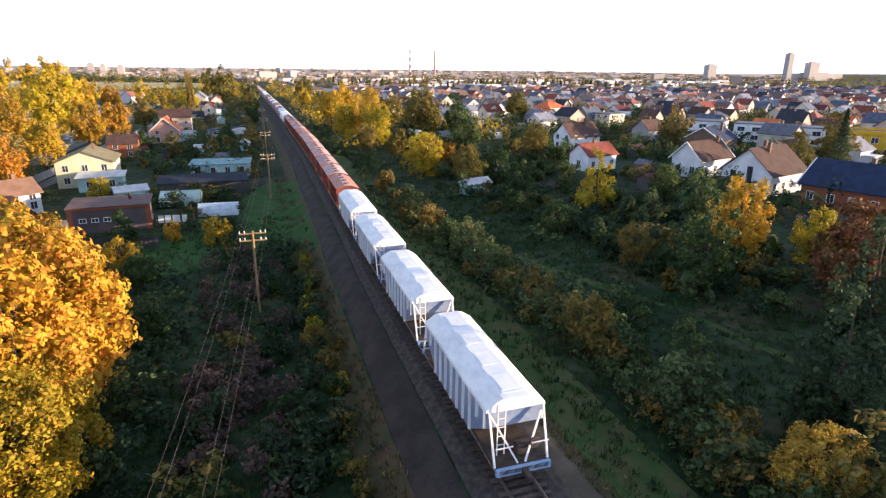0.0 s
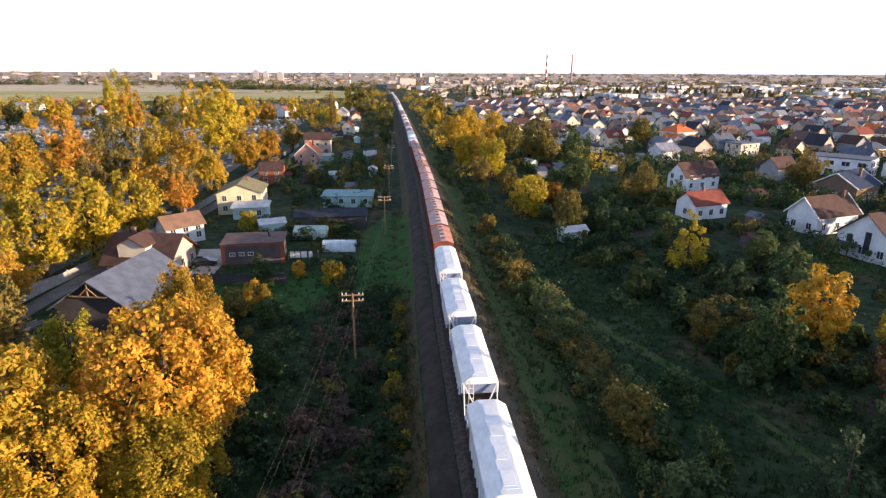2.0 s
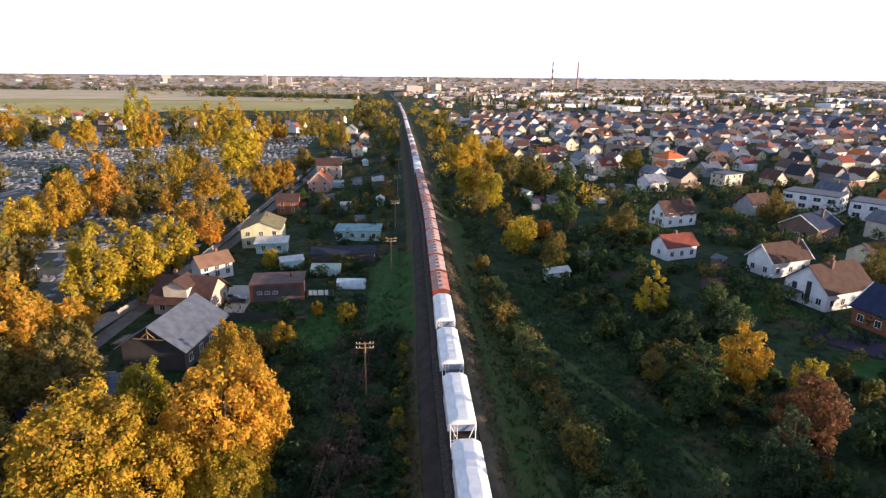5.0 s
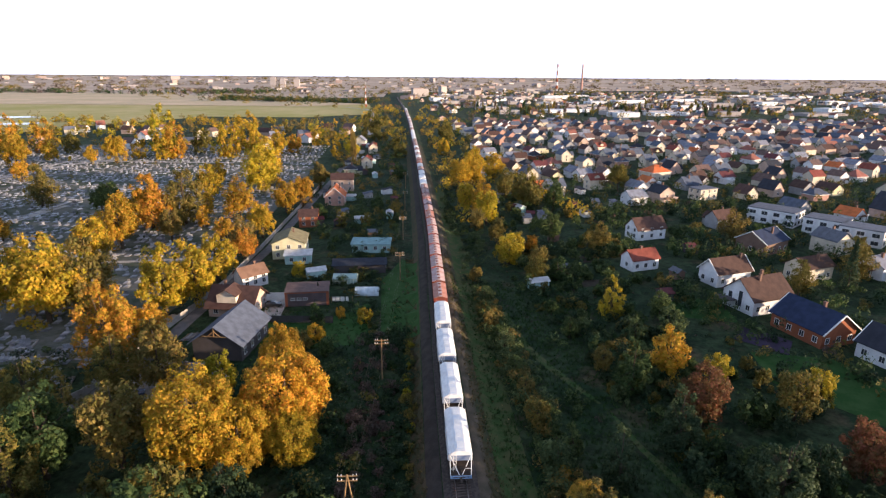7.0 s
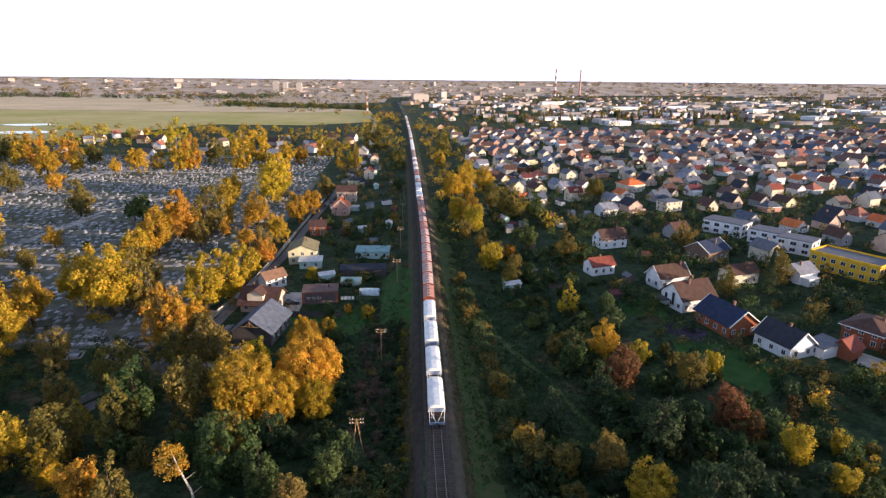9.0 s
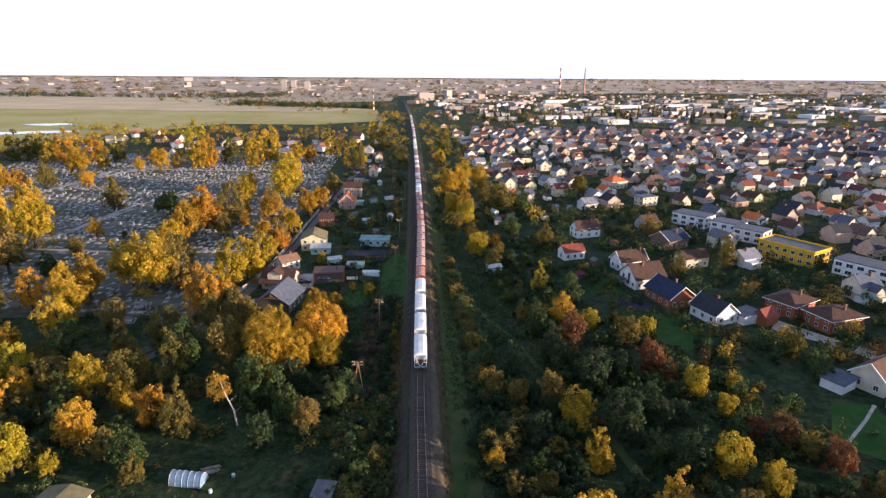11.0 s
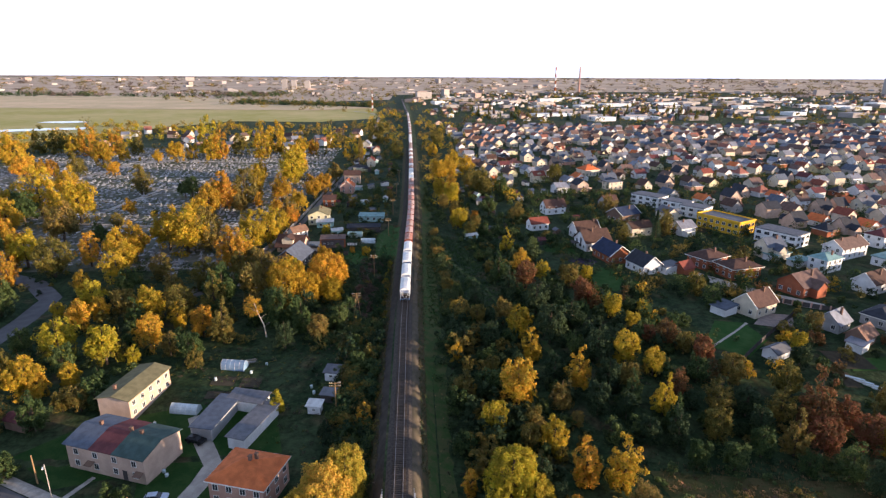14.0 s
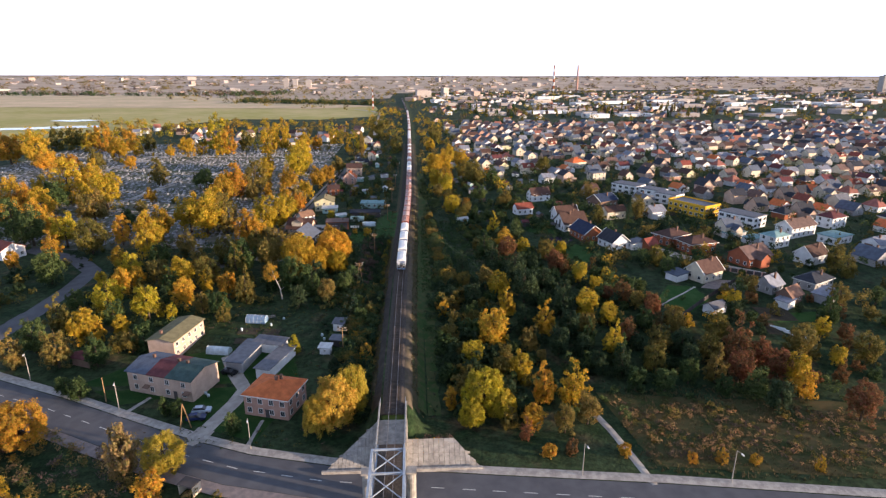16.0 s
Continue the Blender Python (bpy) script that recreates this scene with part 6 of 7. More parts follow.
def birch(x, y):
    """A leaning white birch whose thin crown hangs from its upper half."""
    rnd = np.random.default_rng(9)
    t = thing("birch_tree", pose(x, y, ground_z(x, y)), "leaning white birch with a thin orange-gold crown", "tree")
    s = Shape().tube((0, 0, -0.3), (-0.5, 0.1, 4), 0.24, 0.2, 8).tube((-0.5, 0.1, 4), (-1.9, 0.3, 7.5), 0.2, 0.14, 7).tube((-1.9, 0.3, 7.5), (-3.0, 0.5, 11.5), 0.14, 0.04, 6)
    s.tube((-0.4, 0.1, 3.2), (1.2, 0.2, 4.6), 0.08, 0.03, 5).tube((-1.2, 0.2, 6), (0.4, 0.4, 7.2), 0.08, 0.02, 5).tube((-1.9, 0.3, 7.5), (-3.6, 0, 9.2), 0.07, 0.02, 5)
    part("trunk", s.mesh("trunk", M["birch"]), t, "white birch trunk")
    p, d, _c = crown_points(rnd, 26, 1500, 1.35, 0.34)
    v = leaf_cloud(rnd, p, d, 0.085) * 2.6 + (-3.0, 0.4, 9.6)
    part("crown", leaf_mesh("crown", v, LEAF["orange"]), t)


birch(-40, -6.5)


def joined(items, name, label, category):
    """Trees that stand too close or too far off to tell apart: one mesh for each colour."""
    clouds = {}
    for x, y, r, h, colour, crown in items:
        n = len(crown.vertices)
        v = np.empty(3 * n, dtype=np.float32)
        crown.vertices.foreach_get("co", v)
        a = rng.uniform(0, 6.28)
        v = v.reshape(-1, 3)
        v = np.stack([(v[:, 0] * math.cos(a) - v[:, 1] * math.sin(a)) * r + x, (v[:, 0] * math.sin(a) + v[:, 1] * math.cos(a)) * r + y, v[:, 2] * h + ground_z(x, y)], 1)
        clouds.setdefault(colour, []).append(v)
    for colour, vs in clouds.items():
        tagged(new(name, leaf_mesh(name, np.concatenate(vs), LEAF[colour])), label % WORDS[colour], category, kind="stuff")


def scatter(n, region, colours, r_range, protos, clear=0.55):
    """Lower trees that fill a wood, strewn over a region clear of houses and of the single trees."""
    x0, x1, y0, y1, test = region
    items = []
    for _ in range(n * 8):
        if len(items) >= n:
            break
        x, y, r = rng.uniform(x0, x1), rng.uniform(y0, y1), rng.uniform(*r_range)
        if not test(x, y) or any((x - a) ** 2 + (y - b) ** 2 < ((r + c) * clear) ** 2 for a, b, c in PLANTED):
            continue
        if any((x - a) ** 2 + (y - b) ** 2 < (r + 5.5) ** 2 for a, b, c in taken):
            continue
        PLANTED.append((x, y, r))
        items.append((x, y, r, r * rng.uniform(0.75, 1.05), rng.choice(colours), rng.choice(protos)[0]))
    joined(items, "trees", "%s lower trees filling the wood", "trees")


def off_track(x, y):
    return abs(x - track_x(y)) > 9


joined(FAR_TREES, "trees", "%s trees at the far edge of the cemetery", "trees")
scatter(95, (-17, -6.4, -76, 2, lambda x, y: True), ("green", "hedge", "olive", "green", "hedge_dim"), (1.1, 2.1), SMALL, clear=0.45)
scatter(70, (12.5, 30, -80, 4, lambda x, y: True), ("green", "olive", "hedge", "hedge"), (2.0, 3.1), SMALL, clear=0.5)
scatter(40, (-150, -30, -34, 24, lambda x, y: not (-52 < x and y < 0) and not (-130 < x < -106) and y > -30 and not (-58 < x < -40 and y < -12)), ("green", "olive", "olive", "hedge"), (1.8, 3.0), SMALL, clear=0.6)
scatter(60, (16, 118, -70, 10, lambda x, y: not (x > 50 and y < -62 + (x - 50) * 0.12) and x < 84 + y * 0.05), ("green", "hedge", "green", "hedge", "olive"), (1.4, 2.4), SMALL, clear=0.55)
scatter(44, (98, 170, -66, 20, lambda x, y: y > -66 + (x - 98) * -0.12 and not (84 < x < 106 and -32 < y < -4) and not (112 < x < 126 and -46 < y < -24)), ("green", "hedge", "olive", "olive", "rust"), (1.3, 2.4), SMALL, clear=0.6)


def thicket(name, n, region, colours, r_range, leaves, size, label, seed, squash=0.75, category="bushes"):
    """Low scrub nobody could count: one mesh of leaf clumps for each colour."""
    rnd = np.random.default_rng(seed)
    x0, x1, y0, y1, test = region
    clouds = {c: [] for c in colours}
    keys = list(colours)
    made = 0
    for _ in range(n * 6):
        if made >= n:
            break
        x, y = rnd.uniform(x0, x1), rnd.uniform(y0, y1)
        if not test(x, y) or any(abs(x - a) < 0.52 * c + 0.8 and abs(y - b) < 0.52 * c + 0.8 for a, b, c in taken) or any(abs(x - a) < 2.5 and abs(y - b) < 2.5 for a, b in SHED_SPOTS):
            continue
        made += 1
        r = rnd.uniform(*r_range)
        p, d, _c = crown_points(rnd, 22, leaves, 1.0, 0.34, 4) if leaves >= 350 else crown_points(rnd, 7, leaves, 0.9, 0.45)
        v = leaf_cloud(rnd, p, d, size / r)
        v = v * r
        v[:, 2] *= squash
        v += (x, y, ground_z(x, y) + r * squash * 0.75)
        clouds[keys[rnd.integers(0, len(keys))]].append(v)
    for c, vs in clouds.items():
        if vs:
            tagged(new(name, leaf_mesh(name, np.concatenate(vs), LEAF[c])), label % WORDS[c], category, kind="stuff")


thicket("bushes", 200, (-24, -5.5, -76, 2, lambda x, y: x < -6.2 and not (x < -15 and y < -16)), ("hedge", "green", "green", "olive"), (1.3, 2.9), 230, 0.28, "%s scrub along the embankment", 1)
thicket("bushes", 70, (-17, -10, 0, 62, lambda x, y: True), ("brown", "brown", "hedge"), (0.8, 1.6), 300, 0.2, "%s leafless scrub along the embankment", 31, 0.95)
thicket("bushes", 85, (-11.5, -6.6, 0, 66, lambda x, y: True), ("hedge_dim", "green", "hedge"), (0.8, 1.7), 300, 0.22, "%s leafy scrub along the embankment", 32, 0.9)
thicket("bushes", 26, (-7.4, -5.8, 0, 60, lambda x, y: True), ("olive", "lime", "olive"), (0.6, 1.2), 240, 0.18, "%s saplings along the embankment", 33, 1.2)
thicket("bushes", 60, (-30, -17, 2, 62, lambda x, y: not (-26 < x and 44 < y)), ("green", "hedge", "hedge_dim"), (1.0, 2.2), 260, 0.26, "%s bushes by the garden", 34, 0.9)
thicket("bushes", 120, (11, 22, -2, 90, lambda x, y: 12.3 + 1.0 * math.sin(y * 0.07) < x < 16.5 + 1.2 * math.sin(y * 0.05)), ("sage", "sage", "olive", "green"), (1.0, 2.3), 330, 0.24, "%s bushes in a row down the valley", 35, 0.9)
thicket("bushes", 110, (26, 46, -5, 90, lambda x, y: x > 33 or y > 60), ("green", "hedge", "hedge_dim", "olive"), (1.0, 2.4), 260, 0.28, "%s bushes at the foot of the gardens", 36, 0.85)
thicket("bushes", 150, (9, 24, -76, 240, lambda x, y: (y < -2 or y > 90) and 10.5 + 2 * math.sin(y * 0.06) < x < 17 + 3 * math.sin(y * 0.06)), ("sage", "green", "hedge"), (1.0, 2.3), 200, 0.24, "%s scrub rows in the grassy valley", 2)
thicket("bushes", 210, (22, 125, -80, 130, lambda x, y: x < 72 + (0 if y > 0 else 26 if y > -46 else 40) and not (84 < x < 106 and -30 < y < -4) and not (26 < x < 34 and -10 < y < 45)), ("hedge", "green", "olive", "hedge_dim", "green"), (1.0, 2.6), 150, 0.32, "%s undergrowth between gardens", 3)
thicket("bushes", 240, (-150, -14, -36, 60, lambda x, y: not (-124 < x < -109) and not (-70 < x < -50 and y > 20) and not (-58 < x < -24 and y < -12)), ("hedge", "green", "olive"), (1.0, 2.6), 150, 0.32, "%s undergrowth among the trees", 4)
thicket("bushes", 330, (-330, -64, 48, 430, lambda x, y: y < 200 or x > -200), ("hedge", "green", "olive"), (0.7, 1.9), 50, 0.36, "%s shrubs among the graves", 5)
thicket("trees", 420, (62, 300, -10, 330, lambda x, y: x > 66 and y > 20 - (x - 60) * 0.2), ("green", "green", "hedge", "olive", "olive"), (1.5, 3.2), 90, 0.45, "%s garden trees between the nearer houses", 64, 1.1, "trees")
thicket("bushes", 560, (45, 420, -20, 520, lambda x, y: x > 60), ("hedge", "green", "olive", "green"), (0.8, 2.0), 50, 0.4, "%s garden shrubs between houses", 6)
thicket("bushes", 800, (52, 134, -102, -70, lambda x, y: -91 - (x - 54) * 0.14 < y < -70 - (x - 54) * 0.12 and math.sin(x * 0.31 + y * 0.2) + math.sin(y * 0.45 - x * 0.13) > -0.9), ("dry", "dry", "olive", "brown"), (0.4, 0.95), 60, 0.15, "%s dry tufts in the meadow", 7)
thicket("bushes", 460, (-110, -24, -126, -72, lambda x, y: y < -99 - (x + 31) * 0.5), ("olive", "brown", "olive", "dry", "green"), (0.9, 2.2), 120, 0.22, "%s scrub below the road", 8)
thicket("bushes", 150, (-52, -8, 58, 125, lambda x, y: not (-42 < x < -16 and 56 < y < 76) and not (-14 < x and 60 < y)), ("green", "olive", "hedge", "hedge"), (0.7, 1.9), 170, 0.24, "%s garden shrubs among sheds", 11)
thicket("trees", 70, (-46, -10, 92, 210, lambda x, y: x < -14 or y > 140), ("green", "sage", "olive", "green", "hedge"), (1.1, 2.1), 260, 0.26, "%s small garden trees among sheds", 18, 1.1, "trees")
thicket("weeds", 800, (9, 62, -76, 110, lambda x, y: not (26 < x < 33 and -10 < y < 45)), ("green", "hedge", "hedge_dim", "brown", "hedge"), (0.3, 0.85), 38, 0.15, "%s tall grass and weeds on the valley floor", 21, 0.7, "weeds")
thicket("weeds", 500, (-60, -15, -84, -12, lambda x, y: not (-68 < x < -24 and -76 < y < -40) or (-30 < x)), ("green", "hedge", "olive", "brown"), (0.3, 0.7), 30, 0.14, "%s weeds in the rough gardens", 24, 0.6, "weeds")
thicket("weeds", 500, (4.4, 11, -76, 150, lambda x, y: True), ("sage", "green", "dry"), (0.15, 0.34), 30, 0.08, "%s grass tufts on the verge", 23, 0.5, "weeds")
thicket("weeds", 450, (-24, -4.4, -76, 110, lambda x, y: not (x < -14 and y < -20)), ("hedge", "green", "brown", "olive"), (0.25, 0.6), 34, 0.13, "%s tall grass and weeds on the embankment", 22, 0.6, "weeds")
thicket("bushes", 30, (4.5, 12.5, -89, -83, lambda x, y: True), ("brown", "orange", "brown"), (0.6, 1.2), 120, 0.16, "%s dry scrub above the abutment", 65, 0.9)
thicket("trees", 240, (56, 165, 10, 200, lambda x, y: x > 60 and not (60 < x < 84 and 18 < y < 48)), ("green", "hedge", "olive", "green", "hedge"), (1.4, 3.0), 170, 0.36, "%s orchard trees between the houses", 66, 1.1, "trees")
thicket("trees", 40, (33, 78, -32, 24, lambda x, y: True), ("green", "hedge", "hedge"), (1.6, 2.8), 360, 0.4, "%s dense woodland trees beside the valley", 67, 1.15, "trees")
thicket("trees", 90, (30, 66, 20, 125, lambda x, y: not (52 < x < 66 and 40 < y < 62)), ("sage", "green", "olive", "hedge", "green"), (0.9, 1.9), 420, 0.38, "%s garden trees above the valley", 61, 1.05, "trees")
thicket("trees", 66, (24, 66, 85, 220, lambda x, y: x > 24 + 0.02 * y), ("green", "sage", "olive", "green", "hedge"), (1.3, 2.5), 380, 0.4, "%s trees beside the gardens", 62, 1.0, "trees")
thicket("trees", 40, (62, 150, -40, 60, lambda x, y: not (84 < x < 106 and -30 < y < -4) and not (60 < x < 84 and 18 < y < 48)), ("green", "green", "olive", "gold", "rust"), (1.8, 3.4), 360, 0.36, "%s trees between the houses", 63, 1.0, "trees")
thicket("trees", 150, (-52, -9, 125, 430, off_track), ("green", "green", "olive", "olive", "hedge"), (1.6, 3.2), 170, 0.36, "%s garden trees along the railway", 12, 1.0, "trees")
thicket("trees", 26, (-310, -62, 60, 400, lambda x, y: math.sin(x * 0.045) + math.sin(y * 0.05 + 1) > 0.0 or x < -190), ("gold", "orange", "olive", "olive", "lime"), (1.4, 2.8), 360, 0.4, "%s cemetery trees", 13, 1.2, "trees")
thicket("trees", 190, (-440, -60, 390, 680, lambda x, y: True), ("gold", "olive", "olive", "lime"), (3.5, 6.5), 120, 0.95, "%s trees beyond the cemetery", 14, 0.95, "trees")
thicket("trees", 1600, (60, 640, 20, 700, lambda x, y: True), ("green", "green", "olive", "olive", "brown", "hedge", "hedge"), (1.4, 3.0), 60, 0.5, "%s garden trees in the suburb", 15, 1.0, "trees")
thicket("trees", 110, (11, 62, 150, 700, off_track), ("green", "olive", "gold", "lime"), (3.0, 5.0), 110, 0.6, "%s trees beside the railway", 16, 1.0, "trees")
thicket("trees", 90, (-62, -8, 430, 980, off_track), ("green", "olive", "gold", "lime"), (3.0, 5.5), 90, 0.7, "%s trees beside the railway", 17, 1.0, "trees")
thicket("trees", 90, (110, 560, 760, 1010, lambda x, y: True), ("olive", "brown", "green", "olive"), (1.8, 3.0), 90, 1.0, "%s tall poplars beyond the far roofs", 71, 3.2, "trees")
thicket("far_woods", 260, (-1320, -420, 1640, 2000, lambda x, y: y < 1690 + abs(x + 900) * 0.5), ("green", "hedge", "brown"), (6, 11), 44, 2.0, "%s dark woods beyond the fields", 72, 0.9, "woods")
thicket("far_woods", 200, (-420, -50, 1140, 1320, lambda x, y: y > 1150 - (x + 214) * 0.45 and y < 1240 - (x + 214) * 0.5), ("green", "hedge", "olive"), (5, 8), 50, 1.5, "%s dark woods at the edge of the field", 73, 1.0, "woods")
plant(-41, 330, 2.4, 11.0, "olive", MID)
thicket("far_woods", 1100, (-700, 1700, 640, 2000, lambda x, y: not (x < -20 and y < 1100 + (x + 313) * -0.9 and y > 700) and off_track(x, y)), ("olive", "brown", "green", "olive", "gold"), (4.5, 9), 40, 1.6, "%s distant woods and garden trees", 9, 0.8, "woods")
thicket("far_woods", 800, (-2600, 3200, 1700, 4200, lambda x, y: True), ("brown", "olive", "olive"), (12, 30), 40, 5.0, "%s distant woods on the plain", 10, 0.4, "woods")


def tufts(name, n, region, material, label, seed, h=(0.25, 0.6)):
    """Grass tufts: a few narrow blades each, joined."""
    rnd = np.random.default_rng(seed)
    x0, x1, y0, y1, test = region
    vs, fs = [], []
    for _ in range(n):
        x, y = rnd.uniform(x0, x1), rnd.uniform(y0, y1)
        if not test(x, y):
            continue
        z = ground_z(x, y)
        for _b in range(9):
            a, r = rnd.uniform(0, 6.283), rnd.uniform(0.02, 0.3)
            bx, by = x + math.cos(a) * r, y + math.sin(a) * r
            t, w, lean = rnd.uniform(*h), 0.05, rnd.uniform(0.05, 0.3)
            k = len(vs)
            vs += [(bx - math.sin(a) * w, by + math.cos(a) * w, z - 0.02), (bx + math.sin(a) * w, by - math.cos(a) * w, z - 0.02), (bx + math.cos(a) * lean, by + math.sin(a) * lean, z + t)]
            fs.append([k, k + 1, k + 2])
    tagged(new(name, mesh_of(name, vs, fs, material)), label, "grass", kind="stuff")


GRASS = [mat("grass_" + nm, a, b, 0.3, 0.8, island=0.5, fine=2, hue=0.06) for nm, a, b in (("green", (0.045, 0.095, 0.022), (0.026, 0.06, 0.016)), ("dry", (0.17, 0.125, 0.06), (0.09, 0.085, 0.035)))]
tufts("grass", 5200, (5.5, 40, -4, 95, lambda x, y: True), GRASS[0], "green tussock grass on the valley floor", 51)
tufts("grass", 1500, (4.0, 6.6, -70, 120, lambda x, y: True), GRASS[1], "dry brown grass along the ballast", 52, (0.2, 0.45))
tufts("grass", 1800, (-7.0, -4.4, -70, 120, lambda x, y: True), GRASS[1], "dry brown grass along the ballast", 53, (0.2, 0.5))
tufts("grass", 2600, (-48, -7, -2, 84, lambda x, y: True), GRASS[0], "green tussock grass in the gardens", 54)
tufts("grass", 1800, (52, 100, -100, -64, lambda x, y: -96 - (x - 54) * 0.14 < y), GRASS[1], "dry grass in the meadow", 55, (0.3, 0.7))

# ---- cemetery ----
def graves():
    rnd = random.Random(3)
    plots = []
    for row in range(76):
        y = 58 + row * 4.8
        for k in range(100):
            x = -66 - k * 2.6 + rnd.uniform(-0.3, 0.3)
            yy = y + rnd.uniform(-0.5, 0.5) + 6 * math.sin(x * 0.03)
            if rnd.random() < 0.25 or x < -330 or (k % 24) == 0 or row % 14 == 13:
                continue
            x, yy = x + rnd.uniform(-1.1, 1.1), yy + rnd.uniform(-1.3, 1.3)
            plots.append((x, yy, rnd.uniform(0.6, 1.1), rnd.uniform(0.6, 1.2), rnd.random()))
    plots.sort(key=lambda p: math.dist(p[:2], (-66, 40)))
    kerb = Shape().box(0, 0, -0.1, 1.5, 2.2, 0.3).mesh("plinth", M["stone_grave"])
    slab = Shape().box(0, -0.1, 0.2, 1.1, 1.7, 0.08).mesh("slab", M["stone_grave"])
    stones = [Shape().prism([(-w / 2, 0.15), (w / 2, 0.15), (w / 2, h * 0.85), (w * 0.2, h), (-w * 0.25, h * 0.96), (-w / 2, h * 0.8)], 1, 0.9, 1.06).mesh("headstone", M["stone_grave"]) for w, h in ((0.7, 0.9), (0.9, 1.1), (1.0, 0.8), (0.6, 1.25))]
    for x, y, w, h, q in plots[:190]:
        g = thing("grave", pose(x, y, ground_z(x, y), 0, 0, 6 * (q - 0.5)), "grey granite grave with an upright headstone", "grave", "graves of the cemetery")
        part("plinth", kerb, g)
        part("slab", slab, g)
        part("headstone", stones[int(q * 4)], g)
    s = Shape()
    for x, y, w, h, q in plots[190:]:
        z = ground_z(x, y)
        s.box(x, y, z, 1.5, 2.2, 0.22)
        if q < 0.55:
            s.box(x, y + 1.0, z + 0.2, w, 0.18, h)
    tagged(new("gravestones", mesh_of("gravestones", s.v, s.f, M["stone_grave"])), "rows of grey granite graves and headstones", "graves", kind="stuff")


graves()
for x, y in [(-90.7, 62.5), (-79.7, 59.4), (-89.8, 49.7), (-78.5, 49.1), (-73.8, 45.3), (-100.9, 62.2)]:
    fp = thing("family_plot", pose(x, y, ground_z(x, y) + 0.06, 0, 0, 12), "wide family grave with a pale stone border", "grave", "family graves")
    for ax, ay, w, d in ((0, -1.9, 4.6, 0.35), (0, 1.9, 4.6, 0.35), (-2.3, 0, 0.35, 4.1), (2.3, 0, 0.35, 4.1)):
        part("border", Shape().box(ax, ay, -0.2, w, d, 0.5).mesh("border", M["concrete"]), fp)
    part("slab", Shape().box(0, 0.2, -0.2, 2.6, 2.2, 0.36).mesh("slab", M["stone_grave"]), fp)
    part("headstone", Shape().box(0, 1.4, 0, 2.2, 0.25, 1.1).mesh("headstone", M["stone_grave"]), fp)
wall = thing("cemetery_wall", pose(0, 0, 0), "pale concrete panel wall along the cemetery", "wall", kind="structure")
LINE = [(-78, 24), (-66.5, 41), (-64.3, 55), (-62.6, 70), (-60.4, 82), (-58.2, 98), (-56, 134), (-54.5, 180), (-51, 260)]
for a, b in zip(LINE, LINE[1:]):
    n = max(1, round(math.dist(a, b) / 3.0))
    ang = math.atan2(b[1] - a[1], b[0] - a[0])
    for i in range(n):
        x, y = a[0] + (b[0] - a[0]) * (i + 0.5) / n, a[1] + (b[1] - a[1]) * (i + 0.5) / n
        part("panel", Shape().box(0, 0, -0.3, math.dist(a, b) / n - 0.06, 0.14, 1.9).box(-math.dist(a, b) / n / 2, 0, -0.3, 0.2, 0.2, 2.1).mesh("panel", M["concrete"]), wall, m=pose(x, y, ground_z(x, y), 0, 0, math.degrees(ang)))

# ---- poles and lamps ----


def wire_pole(x, y, h, arms, turn=0, aframe=False, label="wooden utility pole with cross-arms and wires"):
    p = thing("utility_pole", pose(x, y, ground_z(x, y), 0, 0, turn), label, "pole", "poles along the railway")
    if aframe:
        part("mast", Shape().tube((-1.2, 0, -0.3), (0, 0, h), 0.13, 0.1).mesh("mast", M["polewood"]), p)
        part("mast", Shape().tube((1.2, 0, -0.3), (0, 0, h), 0.13, 0.1).mesh("mast", M["polewood"]), p)
    else:
        part("mast", Shape().tube((0, 0, -0.3), (0, 0, h), 0.15, 0.11, 8).mesh("mast", M["polewood"]), p)
    for k in range(arms):
        z = h - 0.3 - 0.7 * k
        part("crossarm", Shape().box(0, 0, z, 2.6, 0.12, 0.14).mesh("crossarm", M["polewood"]), p)
        for x_ in (-1.2, -0.75, 0.75, 1.2):
            part("insulator", Shape().tube((x_, 0, z + 0.14), (x_, 0, z + 0.36), 0.06, 0.04).mesh("insulator", M["white"]), p)
    return p


POLES = [(-15, -45), (-14.7, 5.5), (-11.8, 44), (-8.6, 100), (-7.8, 143), (-7, 190), (-6.5, 240)]
for i, (x, y) in enumerate(POLES):
    wire_pole(x, y, 8.6, 2, aframe=(i == 1))
for a, b in zip(POLES, POLES[1:]):
    for off in (-1.2, -0.75, 0.75, 1.2):
        cu = bpy.data.curves.new("wire", "CURVE")
        cu.dimensions, cu.bevel_depth, cu.bevel_resolution = "3D", 0.007, 0
        sp = cu.splines.new("POLY")
        sp.points.add(12)
        za, zb = ground_z(*a) + 8.65, ground_z(*b) + 8.65
        for k in range(13):
            q = k / 12
            sp.points[k].co = (a[0] + off + (b[0] - a[0]) * q, a[1] + (b[1] - a[1]) * q, za + (zb - za) * q - 2.2 * q * (1 - q), 1)
        cu.materials.append(M["wire"])
        tagged(new("overhead_wire", cu), "thin sagging overhead wire between poles", "wire", "overhead wires")


